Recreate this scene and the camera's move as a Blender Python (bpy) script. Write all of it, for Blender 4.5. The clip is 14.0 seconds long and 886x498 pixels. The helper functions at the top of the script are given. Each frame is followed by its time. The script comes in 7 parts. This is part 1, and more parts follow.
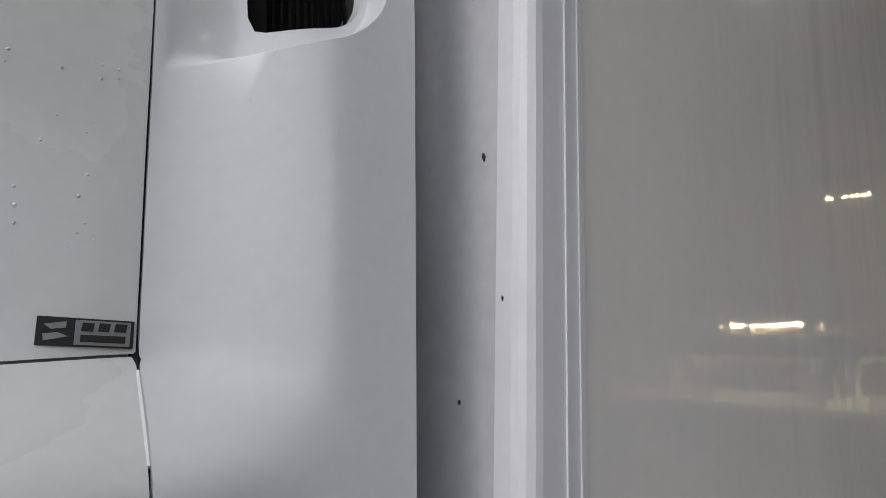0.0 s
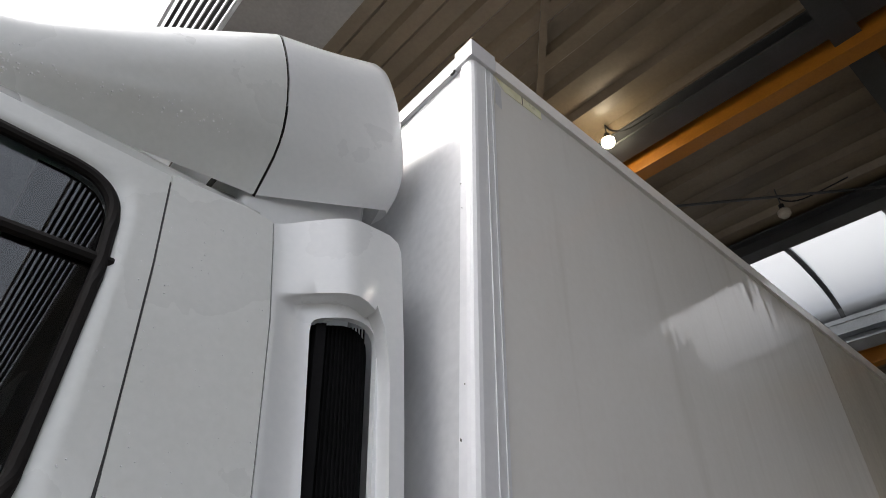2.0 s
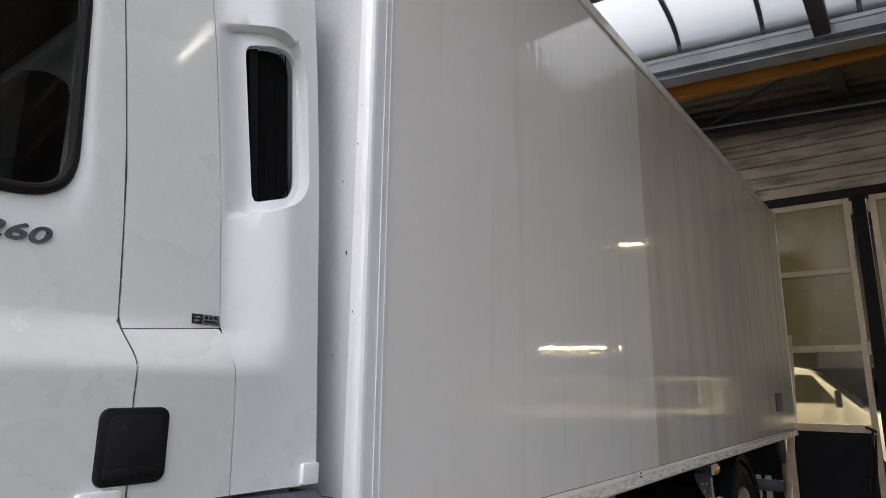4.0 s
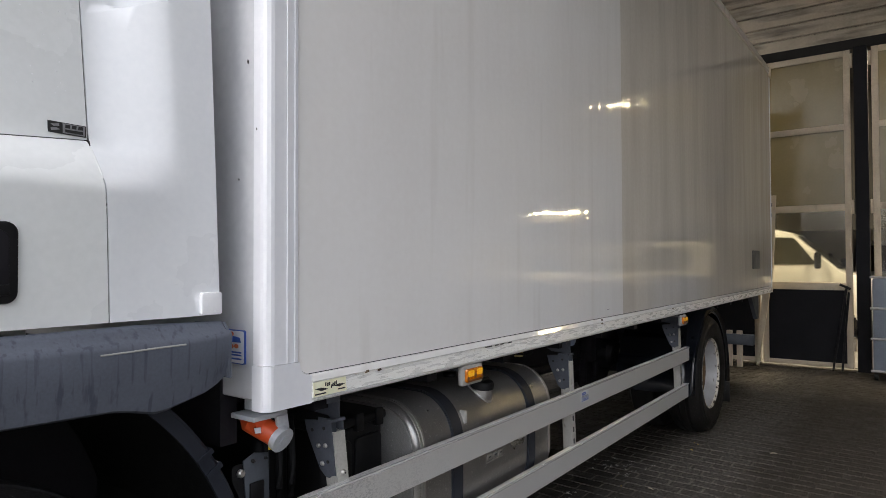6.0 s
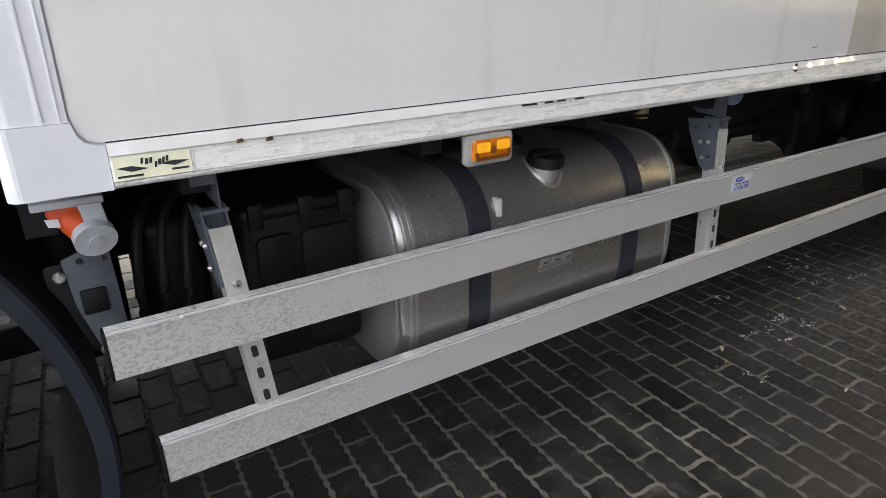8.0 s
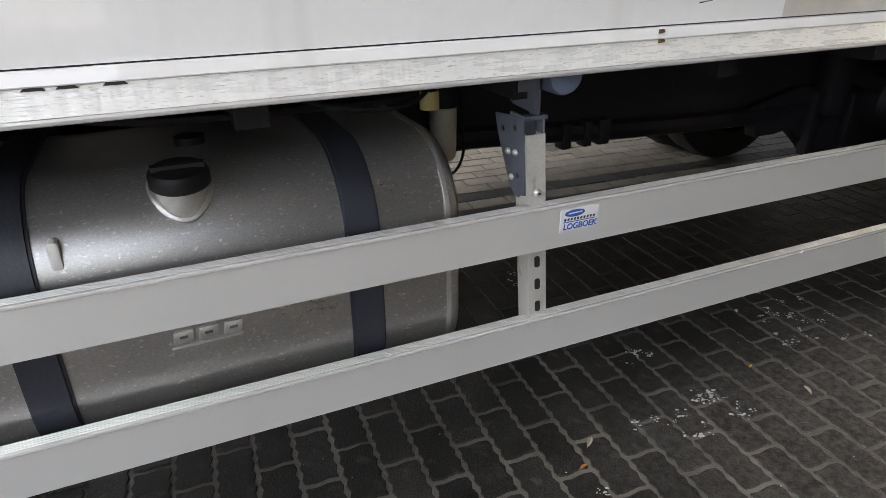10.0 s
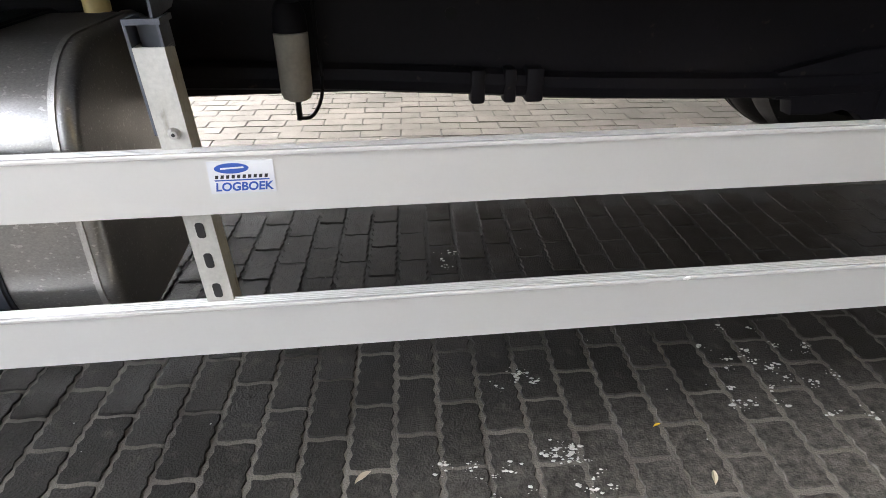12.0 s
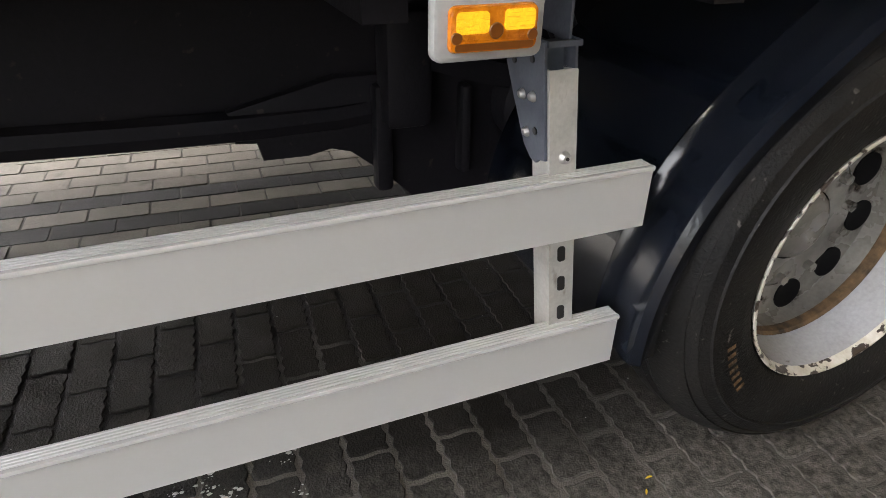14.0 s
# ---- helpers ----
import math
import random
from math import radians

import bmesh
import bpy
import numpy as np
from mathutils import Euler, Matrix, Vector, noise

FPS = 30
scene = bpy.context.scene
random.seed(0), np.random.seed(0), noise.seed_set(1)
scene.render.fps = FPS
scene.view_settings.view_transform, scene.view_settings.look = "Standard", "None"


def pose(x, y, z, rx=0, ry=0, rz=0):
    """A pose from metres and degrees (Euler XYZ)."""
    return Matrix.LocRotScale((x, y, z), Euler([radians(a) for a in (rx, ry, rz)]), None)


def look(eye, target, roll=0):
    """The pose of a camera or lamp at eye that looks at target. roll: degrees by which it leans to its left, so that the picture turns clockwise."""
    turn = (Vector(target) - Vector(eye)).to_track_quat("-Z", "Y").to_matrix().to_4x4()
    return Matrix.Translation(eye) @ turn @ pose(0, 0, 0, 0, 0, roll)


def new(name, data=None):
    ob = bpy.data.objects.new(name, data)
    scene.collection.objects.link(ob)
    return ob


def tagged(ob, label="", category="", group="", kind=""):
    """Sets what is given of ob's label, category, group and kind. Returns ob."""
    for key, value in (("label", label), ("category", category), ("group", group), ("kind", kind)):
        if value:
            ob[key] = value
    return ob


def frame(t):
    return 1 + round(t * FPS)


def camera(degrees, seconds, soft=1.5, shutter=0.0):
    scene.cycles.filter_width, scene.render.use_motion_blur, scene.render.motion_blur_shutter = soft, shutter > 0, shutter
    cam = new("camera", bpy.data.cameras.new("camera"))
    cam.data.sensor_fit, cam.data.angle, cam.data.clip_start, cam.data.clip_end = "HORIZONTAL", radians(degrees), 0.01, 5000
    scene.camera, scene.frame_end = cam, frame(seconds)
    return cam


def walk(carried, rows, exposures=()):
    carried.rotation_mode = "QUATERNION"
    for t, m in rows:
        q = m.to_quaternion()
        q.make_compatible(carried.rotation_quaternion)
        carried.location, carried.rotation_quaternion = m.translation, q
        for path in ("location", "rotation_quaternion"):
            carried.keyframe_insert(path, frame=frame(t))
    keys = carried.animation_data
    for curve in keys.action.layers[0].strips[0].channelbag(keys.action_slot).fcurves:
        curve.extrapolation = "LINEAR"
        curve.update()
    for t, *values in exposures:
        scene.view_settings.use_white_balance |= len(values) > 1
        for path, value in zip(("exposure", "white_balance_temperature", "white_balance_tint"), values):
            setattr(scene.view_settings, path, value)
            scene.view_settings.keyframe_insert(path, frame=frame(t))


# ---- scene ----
cam = camera(69.9, 14.0, soft=0.75)
PATH = [
    (0, (-0.536, -0.496, 1.712), (0.719, 1.026, 2.043), 1.4),
    (0.5, (-0.547, -0.6, 1.763), (0.488, 0.919, 2.551), 2.0),
    (1, (-0.681, -0.678, 1.855), (0.355, 0.635, 2.951), 1.8),
    (1.5, (-0.765, -0.815, 1.849), (0.186, 0.383, 3.138), 1.5),
    (2, (-0.883, -0.932, 1.765), (0.111, 0.257, 3.03), 1.6),
    (2.5, (-1.053, -1.052, 1.695), (0.179, 0.133, 2.733), 1.0),
    (3, (-1.177, -1.16, 1.625), (0.232, 0.007, 2.433), 0.3),
    (3.5, (-1.307, -1.249, 1.579), (0.202, -0.079, 2.174), 0.1),
    (3.7, (-1.342, -1.273, 1.572), (0.195, -0.1, 2.086), 0.3),
    (5.8, (-1.149, -1.341, 1.451), (0.47, -0.175, 1.595), -0.1),
    (6, (-1.037, -1.317, 1.436), (0.576, -0.135, 1.475), -0.2),
    (6.5, (-0.776, -1.236, 1.408), (0.745, 0.028, 1.107), 0.4),
    (7, (-0.473, -1.187, 1.379), (0.859, 0.205, 0.842), -0.1),
    (7.2, (-0.375, -1.181, 1.375), (0.874, 0.261, 0.774), -0.3),
    (9.3, (0.835, -1.079, 1.297), (1.687, 0.545, 0.5), -0.6),
    (9.5, (0.956, -1.054, 1.294), (1.789, 0.575, 0.486), -0.6),
    (10, (1.263, -1.015, 1.268), (1.988, 0.643, 0.417), -0.7),
    (10.5, (1.586, -0.986, 1.198), (2.2, 0.701, 0.316), -0.4),
    (11, (1.812, -0.966, 1.166), (2.244, 0.764, 0.26), -0.2),
    (11.5, (2.019, -0.91, 1.097), (2.296, 0.848, 0.185), -0.4),
    (12, (2.257, -0.907, 1.1), (2.453, 0.844, 0.155), -0.3),
    (12.5, (2.562, -0.944, 1.158), (2.754, 0.797, 0.193), -0.5),
    (13, (2.788, -0.934, 1.187), (3.053, 0.794, 0.215), -0.6),
    (13.5, (3.103, -0.834, 1.208), (3.55, 0.851, 0.227), -0.4),
    (14, (3.351, -0.661, 1.141), (4.029, 0.934, 0.143), 1.1),
]
walk(cam, [(t, look(eye, target, roll)) for t, eye, target, roll in PATH], [(0.0, 1.15, 6600, 11), (1.0, 1.25, 6600, 11), (2.0, 1.35, 6550, 11), (3.5, 1.55, 6500, 12), (6.0, 1.92, 6450, 12), (7.0, 2.3, 6400, 12), (9.5, 2.65, 6450, 11), (11.0, 3.05, 6450, 11), (11.5, 3.25, 6500, 11), (12.5, 3.85, 6350, 11), (13.0, 3.6, 6400, 10), (14.0, 3.5, 6650, 11)])

# ---- world, sun, lamps ----
world = bpy.data.worlds.new("overcast_sky")
scene.world = world
world.use_nodes = True
wn = world.node_tree.nodes
sky = wn.new("ShaderNodeTexSky")
sky.sky_type, sky.sun_disc = "NISHITA", False
sky.sun_elevation, sky.sun_rotation = radians(48), radians(-60)
sky.air_density, sky.dust_density, sky.ozone_density = 1.0, 6.0, 1.0
pale = wn.new("ShaderNodeHueSaturation")
pale.inputs["Saturation"].default_value = 0.32
world.node_tree.links.new(sky.outputs[0], pale.inputs["Color"])
world.node_tree.links.new(pale.outputs[0], wn["Background"].inputs[0])
wn["Background"].inputs[1].default_value = 0.15

sun = new("sun", bpy.data.lights.new("sun", "SUN"))
sun.data.energy, sun.data.angle, sun.data.color = 0.8, radians(25), (1.0, 0.96, 0.9)
sun.matrix_world = look((-8, 6, 12), (0, 0, 0))


def lamp(name, kind, energy, color, m, size=0.1, size_y=None):
    ob = new(name, bpy.data.lights.new(name, kind))
    ob.data.energy, ob.data.color = energy, color
    if kind == "AREA":
        ob.data.shape, ob.data.size, ob.data.size_y = "RECTANGLE", size, size_y or size
    else:
        ob.data.shadow_soft_size = size
    ob.matrix_world = m
    return ob


# the lit bulb under the roof, and the strip lights of the workshop behind the doors
lamp("bulb_light", "POINT", 0.7, (1.0, 0.85, 0.6), pose(2.13, 0.74, 5.42), 0.05)
for wy in (-9.0, -5.5, -2.0, 1.5):
    lamp("workshop_light", "AREA", 75, (1.0, 0.84, 0.58), pose(10.6, wy, 4.85), 2.4, 0.5)


# ---- materials ----
def surface(name, base, other=None, scale=8.0, rough=0.5, rough_to=None, metal=0.0, bump=0.0, fine=120.0, coat=0.0,
            spec=0.5, contrast=(0.35, 0.7), stretch=(1, 1, 1), spread=0.0, emit=None, emit_strength=0.0, streaks=None, grit=0.18, warp=0.0, ripple=(9.0, 1.0, 1.1)):
    """A worn surface: two colours mixed by a large noise, a fine grain, uneven gloss and relief."""
    m = bpy.data.materials.new(name)
    m.use_nodes = True
    t = m.node_tree
    n, l = t.nodes, t.links
    b = n["Principled BSDF"]
    co = n.new("ShaderNodeTexCoord")
    mp = n.new("ShaderNodeMapping")
    mp.inputs["Scale"].default_value = stretch
    source = co.outputs["Object"]
    if spread:
        # each piece takes its own place in the pattern
        own = n.new("ShaderNodeObjectInfo")
        shift = n.new("ShaderNodeVectorMath")
        shift.operation = "MULTIPLY_ADD"
        shift.inputs[1].default_value = (37.0, 53.0, 19.0)
        l.new(own.outputs["Random"], shift.inputs[0])
        l.new(source, shift.inputs[2])
        source = shift.outputs[0]
    l.new(source, mp.inputs["Vector"])
    big = n.new("ShaderNodeTexNoise")
    big.inputs["Scale"].default_value, big.inputs["Detail"].default_value = scale, 6
    l.new(mp.outputs[0], big.inputs["Vector"])
    small = n.new("ShaderNodeTexNoise")
    small.inputs["Scale"].default_value, small.inputs["Detail"].default_value = fine, 3
    l.new(mp.outputs[0], small.inputs["Vector"])
    ramp = n.new("ShaderNodeValToRGB")
    ramp.color_ramp.elements[0].position, ramp.color_ramp.elements[1].position = contrast
    other = other or tuple(c * 0.85 for c in base)
    ramp.color_ramp.elements[0].color, ramp.color_ramp.elements[1].color = (*base, 1), (*other, 1)
    l.new(big.outputs["Fac"], ramp.inputs["Fac"])
    color = ramp.outputs["Color"]
    grain = n.new("ShaderNodeMix")
    grain.data_type, grain.blend_type = "RGBA", "OVERLAY"
    grain.inputs["Factor"].default_value = grit
    l.new(color, grain.inputs["A"])
    l.new(small.outputs["Fac"], grain.inputs["B"])
    color = grain.outputs["Result"]
    if streaks:
        dirt, size, low, high = streaks
        sm = n.new("ShaderNodeMapping")
        sm.inputs["Scale"].default_value = size
        l.new(co.outputs["Object"], sm.inputs["Vector"])
        sn = n.new("ShaderNodeTexNoise")
        sn.inputs["Scale"].default_value, sn.inputs["Detail"].default_value = 1.0, 5
        l.new(sm.outputs[0], sn.inputs["Vector"])
        sr = n.new("ShaderNodeMapRange")
        sr.inputs["From Min"].default_value, sr.inputs["From Max"].default_value = low, high
        l.new(sn.outputs["Fac"], sr.inputs["Value"])
        sx = n.new("ShaderNodeMix")
        sx.data_type = "RGBA"
        sx.inputs["B"].default_value = (*dirt, 1)
        l.new(sr.outputs[0], sx.inputs["Factor"])
        l.new(color, sx.inputs["A"])
        color = sx.outputs["Result"]
    if spread:
        info = n.new("ShaderNodeObjectInfo")
        geo = n.new("ShaderNodeNewGeometry")
        both = n.new("ShaderNodeMath")
        both.operation = "ADD"
        l.new(info.outputs["Random"], both.inputs[0])
        l.new(geo.outputs["Random Per Island"], both.inputs[1])
        wrap = n.new("ShaderNodeMath")
        wrap.operation = "FRACT"
        l.new(both.outputs[0], wrap.inputs[0])
        vr = n.new("ShaderNodeMapRange")
        vr.inputs["To Min"].default_value, vr.inputs["To Max"].default_value = 1 - spread, 1 + spread
        l.new(wrap.outputs[0], vr.inputs["Value"])
        hs = n.new("ShaderNodeHueSaturation")
        l.new(vr.outputs[0], hs.inputs["Value"])
        l.new(color, hs.inputs["Color"])
        color = hs.outputs["Color"]
    l.new(color, b.inputs["Base Color"])
    rr = n.new("ShaderNodeMapRange")
    rr.inputs["From Min"].default_value, rr.inputs["From Max"].default_value = 0.3, 0.7
    rr.inputs["To Min"].default_value, rr.inputs["To Max"].default_value = rough, rough if rough_to is None else rough_to
    l.new(big.outputs["Fac"], rr.inputs["Value"])
    l.new(rr.outputs[0], b.inputs["Roughness"])
    b.inputs["Metallic"].default_value = metal
    b.inputs["Specular IOR Level"].default_value = spec
    b.inputs["Coat Weight"].default_value = coat
    b.inputs["Coat Roughness"].default_value = 0.06
    if warp:
        # slow dents and ripples, drawn out upright
        wm = n.new("ShaderNodeMapping")
        wm.inputs["Scale"].default_value = ripple
        l.new(co.outputs["Object"], wm.inputs["Vector"])
        wv = n.new("ShaderNodeTexNoise")
        wv.inputs["Scale"].default_value, wv.inputs["Detail"].default_value = 1.0, 2
        l.new(wm.outputs[0], wv.inputs["Vector"])
        wb = n.new("ShaderNodeBump")
        wb.inputs["Strength"].default_value, wb.inputs["Distance"].default_value = 1.0, warp
        l.new(wv.outputs["Fac"], wb.inputs["Height"])
        l.new(wb.outputs[0], b.inputs["Normal"])
        relief = wb.outputs[0]
    if bump:
        bp = n.new("ShaderNodeBump")
        bp.inputs["Strength"].default_value, bp.inputs["Distance"].default_value = min(1.0, bump), 0.004
        l.new(small.outputs["Fac"], bp.inputs["Height"])
        if warp:
            l.new(relief, bp.inputs["Normal"])
        l.new(bp.outputs[0], b.inputs["Normal"])
    if emit:
        b.inputs["Emission Color"].default_value = (*emit, 1)
        b.inputs["Emission Strength"].default_value = emit_strength
    return m


def clear(name, tint, rough=0.0, ior=1.45, alpha=None):
    m = bpy.data.materials.new(name)
    m.use_nodes = True
    b = m.node_tree.nodes["Principled BSDF"]
    b.inputs["Base Color"].default_value = (*tint, 1)
    b.inputs["Roughness"].default_value = rough
    b.inputs["IOR"].default_value = ior
    b.inputs["Transmission Weight"].default_value = 1.0
    return m


CAB_WHITE = surface("cab_white_paint", (0.79, 0.81, 0.80), (0.75, 0.77, 0.755), 3, 0.24, 0.32, coat=0.6, fine=60)
PANEL_WHITE = surface("panel_white_paint", (0.81, 0.83, 0.845), (0.78, 0.80, 0.815), 3, 0.26, 0.34, coat=0.5, fine=60)
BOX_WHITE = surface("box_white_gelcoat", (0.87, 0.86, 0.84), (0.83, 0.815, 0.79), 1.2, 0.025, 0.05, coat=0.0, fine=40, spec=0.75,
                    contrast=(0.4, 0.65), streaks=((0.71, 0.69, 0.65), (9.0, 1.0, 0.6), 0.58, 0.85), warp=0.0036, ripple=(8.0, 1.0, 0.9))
# worn and smeared; also darker and warmer, painting in the dim hall's reflection
BOX_WORN_TINTED = surface("box_worn_tinted_gelcoat", (0.72, 0.685, 0.62), (0.655, 0.62, 0.555), 0.8, 0.04, 0.13, coat=0.0, fine=40, spec=0.7,
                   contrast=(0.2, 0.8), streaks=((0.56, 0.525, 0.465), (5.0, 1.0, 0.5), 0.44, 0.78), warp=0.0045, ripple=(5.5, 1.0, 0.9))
BOX_FRONT = surface("box_front_gelcoat", (0.66, 0.67, 0.69), (0.61, 0.62, 0.64), 2, 0.10, 0.22, fine=40, spec=0.5, streaks=((0.58, 0.58, 0.58), (1.0, 6.0, 0.9), 0.58, 0.8))
CORNER_WHITE = surface("corner_profile_white", (0.82, 0.83, 0.86), (0.77, 0.78, 0.81), 4, 0.3, 0.4, fine=50)
ALU_RAIL = surface("anodised_rail", (0.76, 0.755, 0.735), (0.72, 0.712, 0.688), 1.3, 0.27, 0.33, metal=0.42, fine=160, bump=0.0, grit=0.05)
rt = ALU_RAIL.node_tree
rco, rsep, rmap, rno, rth, rno2, radd, rx, rmul, rmx = (rt.nodes.new("ShaderNode" + k) for k in ("TexCoord", "SeparateXYZ", "Mapping", "TexNoise", "MapRange", "TexNoise", "Math", "MapRange", "Math", "Mix"))
rno.inputs["Scale"].default_value, rno.inputs["Detail"].default_value = 210.0, 4
rno2.inputs["Scale"].default_value, rno2.inputs["Detail"].default_value = 5.0, 4
rmap.inputs["Scale"].default_value = (0.6, 1.0, 1.0)
rth.inputs["From Min"].default_value, rth.inputs["From Max"].default_value = 0.50, 0.57
rx.inputs["From Min"].default_value, rx.inputs["From Max"].default_value = 2.1, 1.1
rx.inputs["To Max"].default_value = 0.55
radd.operation, rmul.operation, rmx.data_type = "MULTIPLY_ADD", "MULTIPLY", "RGBA"
radd.inputs[1].default_value = 2.2
rmx.inputs["B"].default_value = (0.37, 0.37, 0.365, 1)
rt.links.new(rco.outputs["Object"], rmap.inputs["Vector"])
rt.links.new(rco.outputs["Object"], rsep.inputs[0])
rt.links.new(rco.outputs["Object"], rno2.inputs["Vector"])
rt.links.new(rmap.outputs[0], rno.inputs["Vector"])
rt.links.new(rno.outputs["Fac"], rth.inputs["Value"])
rt.links.new(rno2.outputs["Fac"], radd.inputs[0])
rt.links.new(rsep.outputs["X"], radd.inputs[2])
rt.links.new(radd.outputs[0], rx.inputs["Value"])
rt.links.new(rth.outputs[0], rmul.inputs[0])
rt.links.new(rx.outputs[0], rmul.inputs[1])
rb = rt.nodes["Principled BSDF"]
rt.links.new(rb.inputs["Base Color"].links[0].from_socket, rmx.inputs["A"])
rt.links.new(rmul.outputs[0], rmx.inputs["Factor"])
rt.links.new(rmx.outputs["Result"], rb.inputs["Base Color"])
# paler than the rail to paint the sky's glint on the rounded lip
ALU_LIP_GLINT = surface("rail_lip_glint", (0.90, 0.895, 0.87), (0.87, 0.865, 0.84), 3, 0.24, 0.28, metal=0.45, fine=150, grit=0.05)
ALU_TANK = surface("brushed_tank", (0.44, 0.43, 0.415), (0.36, 0.352, 0.338), 5, 0.27, 0.37, metal=0.85, fine=240, bump=0.045, grit=0.3, stretch=(1.0, 1.0, 1.6),
                   streaks=((0.62, 0.61, 0.59), (90.0, 160.0, 160.0), 0.62, 0.68))
WELD_PALE = surface("pale_weld_tab", (0.74, 0.73, 0.70), (0.62, 0.61, 0.58), 30, 0.35, 0.5, metal=0.15, fine=200, bump=0.2)
TANK_END = surface("dusty_tank_end", (0.30, 0.295, 0.285), (0.23, 0.225, 0.215), 7, 0.42, 0.6, metal=0.35, fine=200, bump=0.1, grit=0.4,
                   streaks=((0.50, 0.49, 0.47), (80.0, 80.0, 80.0), 0.66, 0.70))
ALU_WELD = surface("tank_weld", (0.60, 0.59, 0.57), (0.5, 0.49, 0.47), 20, 0.35, 0.5, metal=0.85, fine=200, bump=0.3)
STEEL_GALV = surface("galvanised_steel", (0.47, 0.475, 0.48), (0.36, 0.365, 0.37), 26, 0.42, 0.55, metal=0.4, fine=120, bump=0.1, streaks=((0.22, 0.19, 0.15), (20.0, 20.0, 9.0), 0.60, 0.75))
GUSSET = surface("blue_grey_bracket_paint", (0.098, 0.108, 0.132), (0.070, 0.078, 0.098), 14, 0.5, 0.65, fine=140, bump=0.12, streaks=((0.075, 0.08, 0.095), (22.0, 22.0, 14.0), 0.58, 0.74))
POST = surface("pale_slotted_post", (0.50, 0.49, 0.455), (0.42, 0.41, 0.375), 18, 0.45, 0.6, metal=0.15, fine=160, bump=0.08, streaks=((0.20, 0.17, 0.13), (30.0, 30.0, 12.0), 0.62, 0.74))
STEEL_GREY = surface("grey_painted_steel", (0.085, 0.095, 0.112), (0.060, 0.068, 0.082), 9, 0.45, 0.6, fine=90, bump=0.08)
FOIL = surface("reflective_foil", (0.98, 0.975, 0.945), (0.96, 0.955, 0.915), 40, 0.22, 0.36, metal=0.12, fine=110, bump=0.30, spec=1.0, grit=0.12,
               stretch=(0.30, 1, 2.6), streaks=((0.66, 0.64, 0.58), (70.0, 22.0, 420.0), 0.60, 0.68), warp=0.004, ripple=(34.0, 1.0, 9.0))
TAPE = surface("retro_tape", (0.96, 0.95, 0.74), (0.88, 0.86, 0.60), 30, 0.25, 0.4, metal=0.05, fine=90, bump=0.2)
ARCH_BLUE = surface("blue_black_arch", (0.017, 0.020, 0.028), (0.025, 0.028, 0.037), 7, 0.45, 0.6, fine=130, bump=0.1, spec=0.25)
SKIRT_GREY = surface("grey_plastic_skirt", (0.098, 0.110, 0.138), (0.080, 0.090, 0.115), 5, 0.42, 0.58, fine=140, bump=0.10,
                     streaks=((0.055, 0.063, 0.085), (70.0, 70.0, 2.6), 0.56, 0.66))
BLACK_PLASTIC = surface("black_plastic", (0.0055, 0.0055, 0.006), (0.010, 0.010, 0.011), 12, 0.45, 0.6, fine=150, bump=0.08, spec=0.25)
MUD_BLACK = surface("mudguard_black", (0.004, 0.0055, 0.009), (0.008, 0.010, 0.015), 6, 0.08, 0.22, fine=120, bump=0.05, spec=0.6)
LINER = surface("wheel_arch_liner", (0.0035, 0.0035, 0.004), (0.12, 0.12, 0.115), 110, 0.5, 0.8, fine=150, bump=0.6, contrast=(0.66, 0.70), grit=0.4, spec=0.2)
CHASSIS = surface("chassis_paint", (0.010, 0.0095, 0.0125), (0.016, 0.0145, 0.018), 5, 0.5, 0.7, fine=80, bump=0.2, spec=0.25, streaks=((0.045, 0.038, 0.032), (30.0, 30.0, 30.0), 0.67, 0.74))
STRAP = surface("rubber_strap", (0.018, 0.021, 0.030), (0.028, 0.032, 0.042), 8, 0.4, 0.5, fine=150, bump=0.1)
RUBBER = surface("tyre_rubber", (0.008, 0.008, 0.0082), (0.016, 0.0148, 0.0136), 9, 0.45, 0.65, fine=170, bump=0.5, spec=0.2, grit=0.6,
                 streaks=((0.085, 0.08, 0.072), (75.0, 75.0, 75.0), 0.66, 0.71))
TYRE_DUSTY = surface("dusty_tyre_rubber", (0.020, 0.020, 0.021), (0.034, 0.033, 0.033), 9, 0.5, 0.7, fine=170, bump=0.5, spec=0.2, grit=0.6,
                     streaks=((0.22, 0.21, 0.195), (80.0, 80.0, 80.0), 0.67, 0.71))
RIM = surface("rim_grey_paint", (0.27, 0.255, 0.225), (0.12, 0.112, 0.10), 9, 0.18, 0.36, metal=0.1, fine=120, bump=0.05,
              streaks=((0.035, 0.027, 0.020), (16.0, 16.0, 16.0), 0.58, 0.66))
RIM_WHITE = surface("rim_white_paint", (0.44, 0.44, 0.45), (0.35, 0.345, 0.335), 7, 0.16, 0.3, fine=120, spec=0.5,
                    streaks=((0.12, 0.10, 0.08), (14.0, 30.0, 14.0), 0.66, 0.70))
RIM_LIP = surface("rim_chipped_edge", (0.66, 0.63, 0.55), (0.50, 0.45, 0.34), 30, 0.3, 0.5, fine=150, bump=0.2,
                  streaks=((0.035, 0.022, 0.014), (34.0, 60.0, 34.0), 0.53, 0.57))
RUST = surface("rusty_edge", (0.17, 0.10, 0.045), (0.025, 0.02, 0.015), 26, 0.7, 0.9, fine=150, bump=0.4)
SEAL = surface("window_rubber", (0.009, 0.008, 0.008), (0.015, 0.012, 0.011), 20, 0.6, 0.75, fine=120, bump=0.1, spec=0.2)
